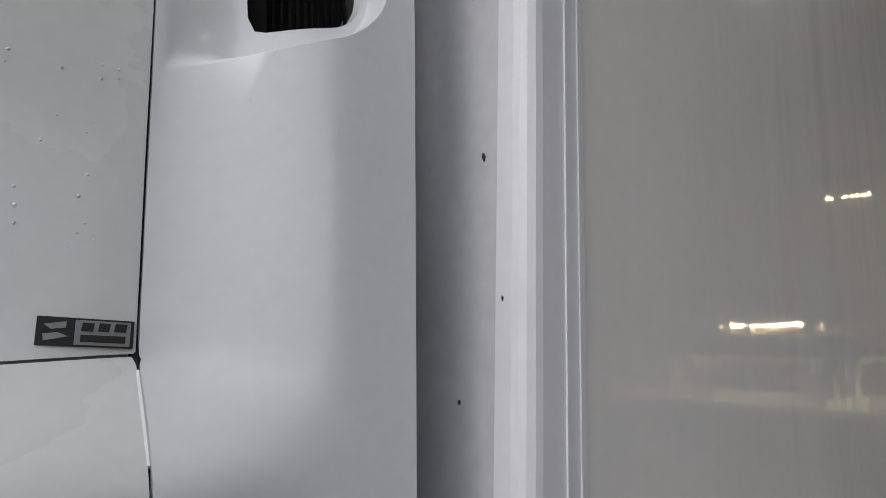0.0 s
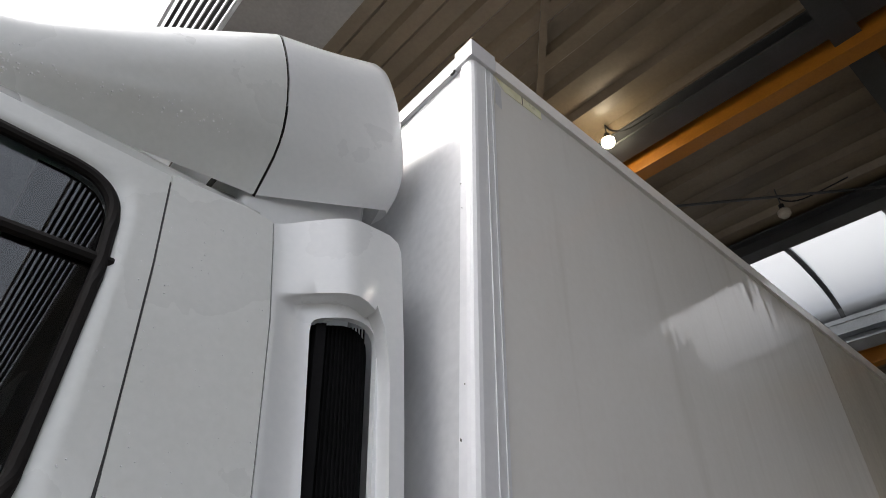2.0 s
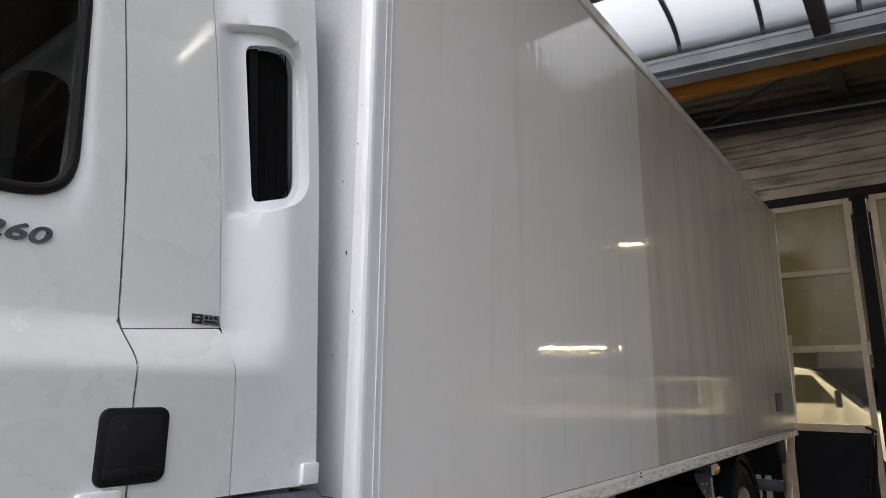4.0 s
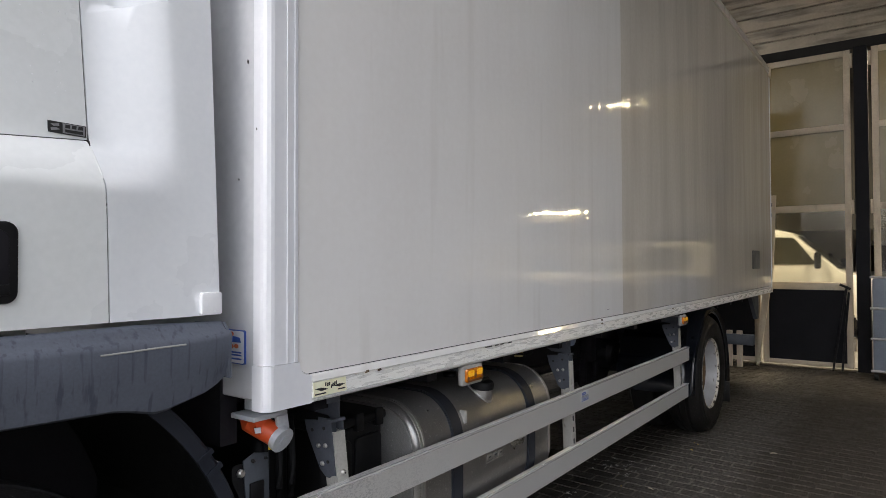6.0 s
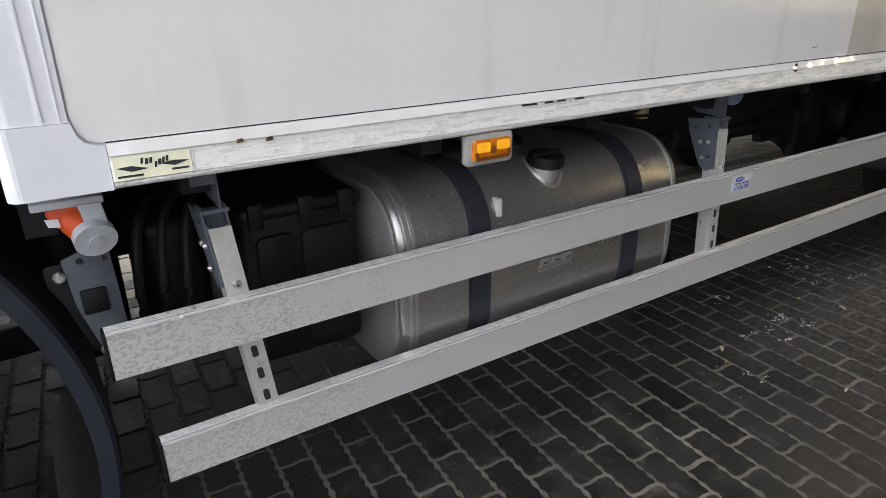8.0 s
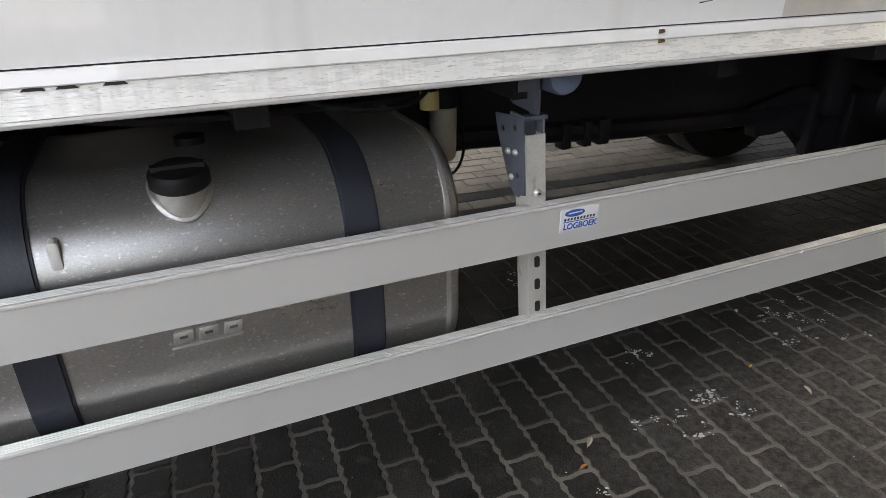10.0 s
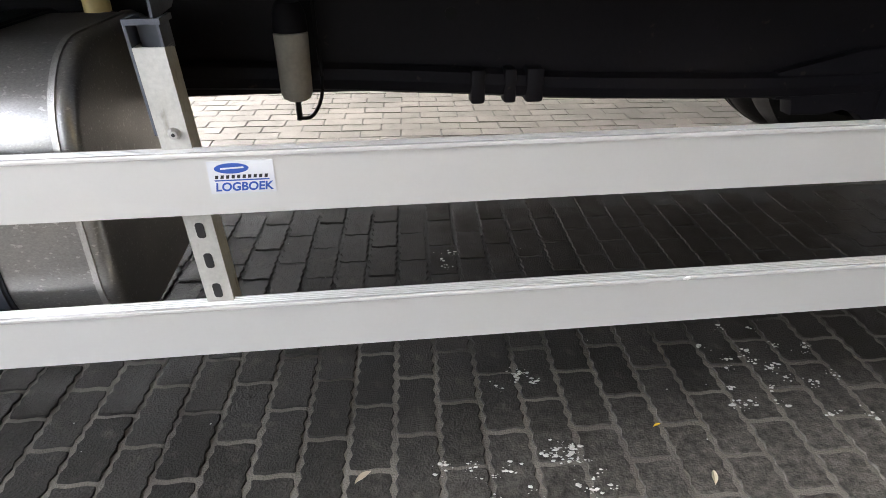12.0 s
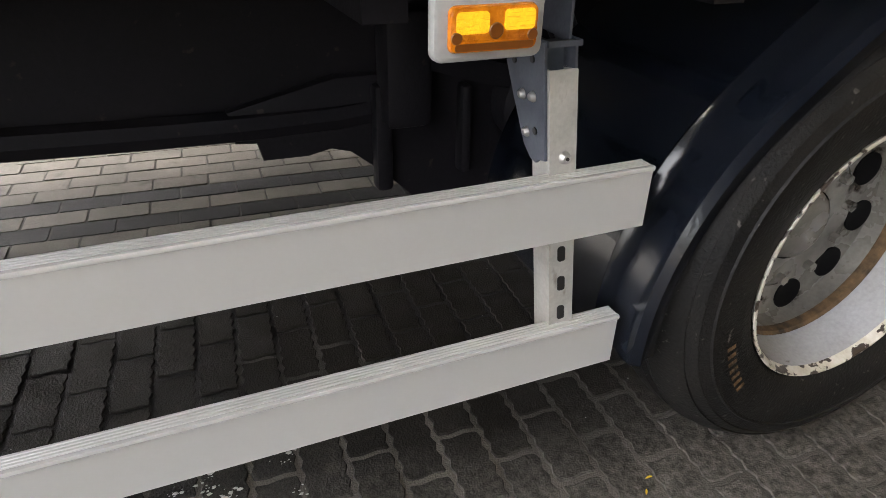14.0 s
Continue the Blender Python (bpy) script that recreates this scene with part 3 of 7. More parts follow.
# door with its window


def lathe(profile, centre, axis="y", n=48, a0=0.0, a1=360.0, bm=None, closed=False):
    """Turns a profile of pairs (distance along the axis, radius) round an axis through centre."""
    bm = bm or bmesh.new()
    full = abs(a1 - a0) >= 360
    rings = []
    for i in range(n if full else n + 1):
        a = radians(a0 + (a1 - a0) * i / n)
        ring = []
        for d, r in profile:
            c, s = r * math.cos(a), r * math.sin(a)
            p = {"y": (c, d, s), "x": (d, c, s), "z": (c, s, d)}[axis]
            ring.append(bm.verts.new(Vector(centre) + Vector(p)))
        rings.append(ring)
    m = len(profile)
    for i in range(n):
        A, B = rings[i], rings[(i + 1) % len(rings)]
        for j in range(m if closed else m - 1):
            bm.faces.new((A[j], A[(j + 1) % m], B[(j + 1) % m], B[j]))
    if closed and not full:
        bm.faces.new(rings[0][::-1])
        bm.faces.new(rings[-1])
    bmesh.ops.remove_doubles(bm, verts=bm.verts, dist=1e-5)
    return bm


def rod(p, q, r, n=12, r2=None, bm=None, caps=True):
    bm = bm or bmesh.new()
    p, q = Vector(p), Vector(q)
    turn = (q - p).to_track_quat("Z", "Y").to_matrix().to_4x4()
    bmesh.ops.create_cone(bm, cap_ends=caps, segments=n, radius1=r, radius2=r if r2 is None else r2, depth=(q - p).length,
                          matrix=Matrix.Translation((p + q) / 2) @ turn)
    return bm


def tube(points, r, n=8, closed=False, bm=None):
    """A round cord along a smooth line through the points."""
    bm = bm or bmesh.new()
    pts = [Vector(p) for p in points]
    k = len(pts)
    fine = []
    for i in range(k if closed else k - 1):
        p0, p1, p2, p3 = (pts[(i - 1) % k] if closed or i else pts[0]), pts[i], pts[(i + 1) % k], (pts[(i + 2) % k] if closed or i + 2 < k else pts[-1])
        for s in range(4):
            u = s / 4
            fine.append(0.5 * ((2 * p1) + (p2 - p0) * u + (2 * p0 - 5 * p1 + 4 * p2 - p3) * u * u + (3 * p1 - p0 - 3 * p2 + p3) * u ** 3))
    if not closed:
        fine.append(pts[-1])
    rings, up = [], Vector((0, 0, 1))
    for i, p in enumerate(fine):
        a = fine[(i - 1) % len(fine)] if closed or i else p
        b = fine[(i + 1) % len(fine)] if closed or i + 1 < len(fine) else p
        d = (b - a).normalized()
        side = d.cross(up)
        side = side.normalized() if side.length > 1e-3 else d.cross(Vector((0, 1, 0))).normalized()
        over = side.cross(d)
        rings.append([bm.verts.new(p + r * (math.cos(2 * math.pi * j / n) * side + math.sin(2 * math.pi * j / n) * over)) for j in range(n)])
    for i in range(len(rings) if closed else len(rings) - 1):
        A, B = rings[i], rings[(i + 1) % len(rings)]
        for j in range(n):
            bm.faces.new((A[j], A[(j + 1) % n], B[(j + 1) % n], B[j]))
    if not closed:
        bm.faces.new(rings[0][::-1])
        bm.faces.new(rings[-1])
    return bm


def loops(rows, closed=True, bm=None):
    """Joins loops of points, each with as many points, one to the next."""
    bm = bm or bmesh.new()
    vs = [[bm.verts.new(p) for p in row] for row in rows]
    n = len(rows[0])
    for A, B in zip(vs, vs[1:]):
        for j in range(n if closed else n - 1):
            bm.faces.new((A[j], A[(j + 1) % n], B[(j + 1) % n], B[j]))
    return bm


def turns(outline, hub, n):
    """Angles round a hub: n even ones, and those of the outline's own corners."""
    even = [2 * math.pi * i / n for i in range(n)]
    own = [math.atan2(z - hub[1], x - hub[0]) % (2 * math.pi) for x, z in outline]
    return sorted([a for a in even if all(abs(a - b) > 0.012 for b in own)] + own)


def resample(outline, angles, hub):
    """The points of an outline that are seen from the hub at those angles."""
    cx, cz = hub
    out = []
    m = len(outline)
    for a in angles:
        dx, dz = math.cos(a), math.sin(a)
        best = None
        for j in range(m):
            (ax, az), (bx, bz) = outline[j], outline[(j + 1) % m]
            ex, ez = bx - ax, bz - az
            den = dx * ez - dz * ex
            if abs(den) < 1e-9:
                continue
            t = ((ax - cx) * ez - (az - cz) * ex) / den
            s = ((ax - cx) * dz - (az - cz) * dx) / den
            if t > 0 and -1e-5 <= s <= 1 + 1e-5 and (best is None or t > best):
                best = t
        out.append((cx + best * dx, cz + best * dz))
    return out


def smooth01(t):
    t = max(0.0, min(1.0, t))
    return t * t * (3 - 2 * t)


def text_part(name, body, size, m, material, parent, label="", depth=0.001, shear=0.0, bold=0.0):
    cu = bpy.data.curves.new(name, "FONT")
    cu.body, cu.size, cu.extrude, cu.shear, cu.offset = body, size, depth, shear, bold
    tmp = bpy.data.objects.new(name, cu)
    me = bpy.data.meshes.new_from_object(tmp)
    bpy.data.objects.remove(tmp)
    me.materials.clear()
    me.materials.append(material)
    ob = new(name, me)
    ob.matrix_basis = m
    under(ob, parent)
    if label:
        tagged(ob, label)
    return ob


# ---- the hall: ground, roof, rear wall ----
def structure(name, bm, material, label, category, smooth=True):
    return tagged(part(name, bm, material, smooth=smooth), label, category, "", "structure")


def roof_z(y):
    return 5.635 + 0.07 * (y - 0.5)


structure("ground", solid(-400, 400, -400, 400, -0.30, -0.0040), JOINT, "sandy joints and ground under the concrete pavers", "ground", False)

# trapezoid roof sheets with ribs that run across the hall
# ROOF_Y1 is assumed: the unseen far roof holds sky light off the ground
ROOF_Y0, ROOF_Y1 = -6.0, 11.5


def roof_sheet(name, x0, x1, pitch=0.30, depth=0.055, ya=ROOF_Y0, yb=ROOF_Y1):
    bm = bmesh.new()
    xs, k = [], int(round((x1 - x0) / pitch))
    for i in range(k):
        a = x0 + i * pitch
        xs += [(a, 0), (a + 0.10, 0), (a + 0.135, depth), (a + 0.265, depth)]
    xs.append((x0 + k * pitch, 0))
    low = [[bm.verts.new((x, y, roof_z(y) + d)) for x, d in xs] for y in (ya, yb)]
    top = [[bm.verts.new((x, y, roof_z(y) + 0.16)) for x, d in xs] for y in (ya, yb)]
    for j in range(len(xs) - 1):
        bm.faces.new((low[0][j], low[0][j + 1], low[1][j + 1], low[1][j]))
        bm.faces.new((top[0][j], top[0][j + 1], top[1][j + 1], top[1][j]))
        for s in (0, 1):
            bm.faces.new((low[s][j], low[s][j + 1], top[s][j + 1], top[s][j]))
    for j in (0, -1):
        bm.faces.new((low[0][j], low[1][j], top[1][j], top[0][j]))
    return structure(name, bm, DECK, "brown-grey ribbed steel roof sheets of the canopy", "ceiling", False)


roof_sheet("ceiling", 0.10, 4.30)
roof_sheet("ceiling_rear", 6.30, 9.00)
SKY0 = -2.35
roof_sheet("ceiling_side", 4.30, 6.40, ya=ROOF_Y0, yb=SKY0 - 0.05)


def across(x0, x1, y0, y1, drop0, drop1, bm=None, tilt=0.0):
    """A bar across the hall that follows the roof's slope, less the tilt."""
    bm = bm or bmesh.new()
    v = [bm.verts.new((x, y, roof_z(y) - d - tilt * y)) for x in (x0, x1) for y in (y0, y1) for d in (drop0, drop1)]
    for f in ((0, 1, 3, 2), (4, 6, 7, 5), (0, 4, 5, 1), (2, 3, 7, 6), (0, 2, 6, 4), (1, 5, 7, 3)):
        bm.faces.new([v[i] for i in f])
    return bm


def i_beam(x, y0, y1, drop, h=0.24, w=0.16):
    bm = across(x - w / 2, x + w / 2, y0, y1, drop, drop + 0.018)
    across(x - w / 2, x + w / 2, y0, y1, drop + h - 0.018, drop + h, bm)
    return across(x - 0.006, x + 0.006, y0, y1, drop + 0.018, drop + h - 0.018, bm)


# smooth sheet and dark louvre along the open front edge
structure("roof_edge", across(-0.50, 0.10, ROOF_Y0, ROOF_Y1, -0.16, 0.02), FASCIA, "smooth dark grey sheet along the roof's open edge", "roof edge", False)
louvre = thing("roof_edge_louvre", "dark slatted louvre with pale edges along the roof's open edge", "louvre", (-0.6, 1.5, 5.7), kind="structure")
for i in range(9):
    lx = -0.86 + i * 0.042
    part("slat", across(lx, lx + 0.022, ROOF_Y0, ROOF_Y1, -0.14, 0.02), LOUVRE_EDGE if i in (0, 8) else LOUVRE, louvre, smooth=False)

# steel under the roof
structure("roof_beam_front", i_beam(4.24, ROOF_Y0, ROOF_Y1, 0.0, 0.175, 0.16), STEEL_BEAM, "dark grey steel beam beside the skylight", "beam", False)
structure("roof_beam_mid", i_beam(6.32, ROOF_Y0, ROOF_Y1, 0.02, 0.26, 0.26), BEAM_PALE, "pale grey steel beam beside the skylight", "beam", False)
structure("roof_beam_dark", i_beam(2.32, ROOF_Y0, ROOF_Y1, 0.0, 0.13, 0.20), STEEL_BEAM, "wide dark grey steel beam under the roof", "beam", False)
structure("roof_beam_rear", i_beam(8.25, ROOF_Y0, ROOF_Y1, 0.10, 0.26, 0.22), STEEL_BEAM, "dark steel beam in front of the rear wall", "beam", False)
structure("roof_beam_length", solid(2.0, 8.4, -0.93, -0.765, 5.395, 5.535), STEEL_BEAM, "dark grey steel beam that runs along the hall", "beam", False)
structure("roof_brace_front", rod((2.9, 1.2, 5.56), (4.20, -0.62, 5.42), 0.012), STEEL_BEAM, "thin dark diagonal steel brace under the roof", "brace")
structure("roof_brace_rear", rod((6.4, -0.9, 5.30), (8.2, 0.9, 5.45), 0.03), STEEL_BEAM, "thin dark diagonal steel brace under the roof", "brace")
bm = bmesh.new()
ends = [(0.20 - 0.018, -0.44 + 0.018), (0.20 + 0.018, -0.44 - 0.018), (1.95 + 0.018, 1.30 - 0.018), (1.95 - 0.018, 1.30 + 0.018)]
lo, hi = [[bm.verts.new((x, y, roof_z(y) - d)) for x, y in ends] for d in (0.030, 0.002)]
for f in [lo, hi[::-1]] + [[lo[k], lo[(k + 1) % 4], hi[(k + 1) % 4], hi[k]] for k in range(4)]:
    bm.faces.new(f)
structure("roof_strip", bm, DECK, "thin flat steel strap slanting across the roof ribs", "strip", False)
structure("conduit", rod((8.05, -5.9, roof_z(-5.9) - 0.3), (8.05, 4.0, roof_z(4.0) - 0.3), 0.018), BEAM_PALE, "thin grey conduit along the rear beam", "conduit")

# orange crane rails
for ox, od, tall, tilt in ((2.52, 0.02, 0.22, 0.0), (6.60, 0.20, 0.155, 0.048)):
    rail = thing("crane_rail", "orange painted steel crane rail hung under the roof", "crane rail", (ox, 0, 5.3), group="orange crane rails")
    part("web", across(ox - 0.03, ox + 0.03, ROOF_Y0, ROOF_Y1, od, od + tall, None, tilt), ORANGE, rail, smooth=False)
    part("flange", across(ox - 0.06, ox + 0.06, ROOF_Y0, ROOF_Y1, od + tall, od + tall + 0.022, None, tilt), ORANGE, rail, smooth=False)
    part("flange", across(ox - 0.06, ox + 0.06, ROOF_Y0, ROOF_Y1, od - 0.018, od, None, tilt), ORANGE, rail, smooth=False)
    for hy in (-3.9, -0.9, 2.1):
        part("hanger", across(ox - 0.04, ox + 0.04, hy - 0.03, hy + 0.03, -0.02, od - 0.018 + tilt * hy), STEEL_BEAM, rail, "dark steel hanger", smooth=False)

# vaulted opal skylight across the hall
skylight = thing("skylight", "vaulted opal skylight strip with dark ribs and a pale curb", "skylight", (5.3, 0, 5.7), kind="structure")
SKX0, SKX1 = 4.40, 6.20


def vault(y, s, lift=0.0):
    a = radians(180 - 180 * s)
    return (5.30 + 0.90 * math.cos(a), y, roof_z(y) + 0.02 + (0.42 + lift) * math.sin(a))


part("curb", across(SKX0 - 0.10, SKX0, SKY0, ROOF_Y1, -0.16, 0.10), BEAM_PALE, skylight, smooth=False)
part("curb", across(SKX1, SKX1 + 0.10, SKY0, ROOF_Y1, -0.16, 0.16), BEAM_PALE, skylight, smooth=False)
part("curb", across(SKX0, SKX1, SKY0 - 0.06, SKY0, -0.50, 0.02), BEAM_PALE, skylight, smooth=False)
ys = [-2.31] + [-2.15 + i * 0.94 for i in range(1, 15)]
for y0, y1 in zip(ys, ys[1:]):
    pane = part("pane", loops([[vault(y, s / 12) for s in range(13)] for y in (y0 + 0.02, y1 - 0.02)], closed=False), SKY_PANE, skylight)
for y in ys:
    rows = [[vault(y + dy, s / 12, dl) for s in range(13)] for dy, dl in ((-0.025, -0.03), (0.025, -0.03), (0.025, 0.02), (-0.025, 0.02), (-0.025, -0.03))]
    part("rib", loops(rows, closed=False), STEEL_BEAM, skylight, "dark skylight rib", smooth=False)

RX = 8.72
# unseen side walls, added to dim the hall's rear and the truck's underside
structure("wall_side_far", solid(1.0, RX, 6.0, 6.2, 0, 6.3), WALL_DARK, "unseen dark far wall added to shut out light", "wall", False)
structure("wall_side", solid(0.8, RX, -6.2, -6.0, 0, 5.3), WALL_DARK, "unseen dark wall added to shut out side light", "wall", False)

# rear wall: cladding over folding glazed doors
bm = bmesh.new()
prof = []
for i in range(9):
    z = 4.30 + i * 0.19
    prof += [(0.030, z), (0.004, z + 0.150), (0.008, z + 0.158), (0.060, z + 0.160), (0.060, z + 0.19)]
left = [bm.verts.new((RX + d, 4.4, z)) for d, z in prof]
right = [bm.verts.new((RX + d, -11.2, z)) for d, z in prof]
for j in range(len(prof) - 1):
    bm.faces.new((left[j], left[j + 1], right[j + 1], right[j]))
structure("wall_rear_cladding", bm, CLADDING, "brown-grey ribbed cladding over the doors", "wall", False)
structure("lintel", solid(RX - 0.03, RX + 0.12, -11.2, 4.4, 4.171, 4.30), WALL_DARK, "black steel lintel over the folding doors", "lintel", False)
structure("wall_rear_back", solid(RX + 0.06, RX + 0.12, -11.2, 4.4, 4.30, 6.2), WALL_DARK, "back of the rear wall cladding", "wall", False)
for cy in (-9.97, -5.42, -0.86, 3.70):
    structure("wall_rear_post", solid(RX - 0.06, RX + 0.14, cy - 0.075, cy + 0.075, 0, 4.19, 0.004), DOOR_DARK, "black steel post between folding doors", "post", False)


def door_leaf(y0, y1, hinge_low):
    """One glazed leaf of the folding doors, in cream frame, from y0 up to y1."""
    d = thing("door_leaf", "cream-framed folding door leaf with grimy panes and a black lower panel", "door", (RX, y0, 0), group="folding door leaves")
    w = 0.075
    for a, b in ((y0, y0 + w), (y1 - w, y1)):
        part("stile", solid(RX - 0.025, RX + 0.025, a, b, 0.03, 4.17, 0.005), DOOR_FRAME, d)
    for z0, z1 in ((0.03, 0.09), (1.04, 1.14), (2.08, 2.17), (3.13, 3.21), (4.09, 4.17)):
        part("crossbar", solid(RX - 0.022, RX + 0.022, y0 + w, y1 - w, z0, z1, 0.004), DOOR_FRAME, d)
    part("lower_panel", solid(RX - 0.008, RX + 0.008, y0 + w, y1 - w, 0.09, 1.04), DOOR_DARK, d, "black lower panel", smooth=False)
    for z0, z1, g in ((1.14, 2.08, DIRTY_GLASS), (2.17, 3.13, FROST_GLASS), (3.21, 4.09, FROST_GLASS)):
        p = part("pane", solid(RX - 0.003, RX + 0.003, y0 + w, y1 - w, z0, z1), g, d, smooth=False)
        p.visible_shadow = g is FROST_GLASS
    hy = y0 - 0.012 if hinge_low else y1 + 0.012
    for z in (0.35, 2.12, 4.02):
        part("hinge", rod((RX - 0.035, hy, z - 0.09), (RX - 0.035, hy, z + 0.09), 0.018, 10), DOOR_FRAME, d, "cream hinge barrel")
    return d


for b0 in (-9.87, -5.32, -0.76):
    for i in range(4):
        door_leaf(b0 + i * 1.09 + 0.015, b0 + (i + 1) * 1.09 - 0.015, i % 2 == 0)

# workshop behind the doors
structure("workshop_floor", solid(RX + 0.1, 17.0, -11.2, 4.4, -0.02, 0.0), WORK_FLOOR, "grey concrete floor of the workshop", "floor", False)
structure("workshop_wall_back", solid(17.0, 17.2, -11.2, 4.4, 0, 5.0), WALL_WARM, "cream wall at the back of the workshop", "wall", False)
structure("workshop_wall_side", solid(RX + 0.1, 17.2, 4.4, 4.6, 0, 5.0), WALL_WARM, "cream side wall of the workshop", "wall", False)
structure("workshop_wall_far", solid(RX + 0.1, 17.2, -11.4, -11.2, 0, 5.0), WALL_WARM, "cream far wall of the workshop", "wall", False)
structure("workshop_ceiling", solid(RX + 0.12, 17.2, -11.4, 4.6, 4.9, 5.1), WALL_DARK, "dark ceiling of the workshop", "ceiling", False)
# added backdrop: upper door panes look onto something dark
structure("workshop_curtain", solid(13.6, 13.64, -11.2, 4.4, 2.02, 4.9), WALL_DARK, "dark backdrop added to keep the upper panes dim", "curtain", False)


def van(y, x=12.0, sideways=False):
    """A white van, parked nose towards the doors or with its side to them."""
    v = thing("van", "white delivery van parked in the workshop behind the doors", "van", (x, y, 0), group="vans in the workshop")
    side = [(0, 0.35), (0.0, 0.95), (0.25, 1.10), (0.75, 1.22), (1.55, 1.95), (1.8, 2.02), (4.6, 2.05), (4.75, 1.8), (4.75, 0.35)]
    part("body", prism([(x + a, b) for a, b in side], "y", y - 0.95, y + 0.95, 0.06), VAN_WHITE, v)
    part("windscreen", loops([[(x + 0.80, y - 0.80, 1.27), (x + 0.80, y + 0.80, 1.27)], [(x + 1.47, y - 0.68, 1.90), (x + 1.47, y + 0.68, 1.90)]], False), VAN_GLASS, v, "dark windscreen")
    for s in (-1, 1):
        part("side_window", prism(fillet([(x + 1.13, 1.36), (x + 1.50, 1.86), (x + 2.2, 1.88), (x + 2.2, 1.36)], 0.07, 4), "y", y + s * 0.955, y + s * 0.962), VAN_GLASS, v, "dark side window")
        part("headlamp", solid(x - 0.01, x + 0.12, y + s * 0.80 - 0.14, y + s * 0.80 + 0.14, 0.80, 0.98, 0.03), WHITE_REFLECTOR, v, "clear headlamp")
        mirror = part("mirror", solid(x + 1.05, x + 1.15, y + s * 1.12 - 0.10, y + s * 1.12 + 0.10, 1.28, 1.58, 0.03), BLACK_PLASTIC, v, "black wing mirror")
        for wx in (0.85, 3.9):
            part("wheel", lathe([(-0.1, 0.02), (-0.1, 0.31), (-0.06, 0.34), (0.06, 0.34), (0.1, 0.31), (0.1, 0.02)], (x + wx, y + s * 0.85, 0.34), "y", 24), RUBBER, v, "black tyre")
    part("grille", solid(x - 0.02, x + 0.03, y - 0.50, y + 0.50, 0.66, 0.84, 0.01), BLACK_PLASTIC, v, "black front grille")
    for s in (-1, 1):
        part("wiper", rod((x + 0.79, y + s * 0.30, 1.285), (x + 1.02, y + s * 0.30 - 0.45, 1.505), 0.010, 6), BLACK_PLASTIC, v, "black wiper")
    part("dashboard", solid(x + 0.95, x + 1.25, y - 0.75, y + 0.75, 1.10, 1.20, 0.02), BLACK_PLASTIC, v, "black dashboard")
    part("bumper", solid(x - 0.06, x + 0.2, y - 0.92, y + 0.92, 0.32, 0.60, 0.04), BLACK_PLASTIC, v, "black bumper")
    for ob in v.children:
        for q in ob.data.vertices:
            q.co.z *= 1.0 if sideways else 0.93
            if sideways:
                q.co.x, q.co.y = x - (q.co.y - y), y + (q.co.x - x)
    return v


for vy in (-8.2, -5.6, -3.1):
    van(vy)
van(-1.10, 13.4, True)
van(-1.30, 15.0)

# small things by the rear wall
prop = thing("door_prop", "pale perforated steel prop leaning by the truck's rear", "prop", (8.4, 0.2, 0))
part("profile", prism([(0.13, 1.30), (0.32, 0.02), (0.35, 0.02), (0.155, 2.30), (0.085, 2.30)], "x", 8.38, 8.42, 0.004), DOOR_FRAME, prop)
for i in range(6):
    part("slot", solid(8.372, 8.379, 0.13 + 0.006 * (5 - i), 0.15 + 0.006 * (5 - i), 1.45 + i * 0.14, 1.50 + i * 0.14), PRINT_BLACK, prop, "dark slot", smooth=False)
jack = thing("pry_bars", "two thin black steel bars leaning at the doors", "steel bars", (8.6, -0.65, 0))
part("bar", rod((8.58, -0.52, 0.0), (8.66, -0.68, 1.10), 0.013), BLACK_PLASTIC, jack)
part("bar", rod((8.60, -0.62, 0.0), (8.665, -0.70, 1.02), 0.013), BLACK_PLASTIC, jack)
part("grip", rod((8.655, -0.60, 1.12), (8.66, -0.72, 1.06), 0.016), BLACK_PLASTIC, jack)
bin_ = thing("sheet_trolley", "blue-grey sheet steel trolley with pale rails", "trolley", (8.3, -1.35, 0))
part("tray", solid(8.05, 8.55, -1.75, -0.97, 0.10, 1.22, 0.03), CAGE, bin_)
for z in (0.12, 0.50, 0.86, 1.23):
    part("rail", rod((8.04, -1.77, z), (8.04, -0.95, z), 0.014), STEEL_GALV, bin_, "pale steel rail")
for y in (-1.7, -1.0):
    part("castor", lathe([(-0.02, 0.005), (-0.02, 0.05), (0.02, 0.05), (0.02, 0.005)], (8.12, y, 0.05), "y", 16), RUBBER, bin_, "black castor")


def bulkhead(x, y, lit):
    z = roof_z(y) - (0.16 if lit else 0.26)
    b = thing("ceiling_lamp", "round bulb lamp, lit, hung under the roof" if lit else "round bulb lamp, unlit, hung under the roof", "lamp", (x, y, z), group="roof bulbs")
    part("socket", rod((x, y, z + 0.03), (x, y, z + 0.085), 0.022), BLACK_PLASTIC, b, "black socket")
    part("stem", rod((x, y, z + 0.08), (x, y, roof_z(y) + 0.02), 0.005), STEEL_BEAM, b, "thin steel stem")
    g = part("bulb", lathe([(-0.055, 0.0), (-0.05, 0.025), (-0.02, 0.05), (0.01, 0.052), (0.035, 0.03), (0.04, 0.018)], (x, y, z), "z", 20), BULB_LIT if lit else BULB_OFF, b)
    g.visible_shadow = False
    part("cable", tube([(x, y, z + 0.2), (x + 0.06, y - 0.02, z + 0.16), (x + 0.12, y - 0.15, z + 0.13), (x + 0.12, y - 0.5, z + 0.12)], 0.006), CABLE, b, "black cable")


bulkhead(2.13, 0.74, True)
bulkhead(3.70, 0.19, False)


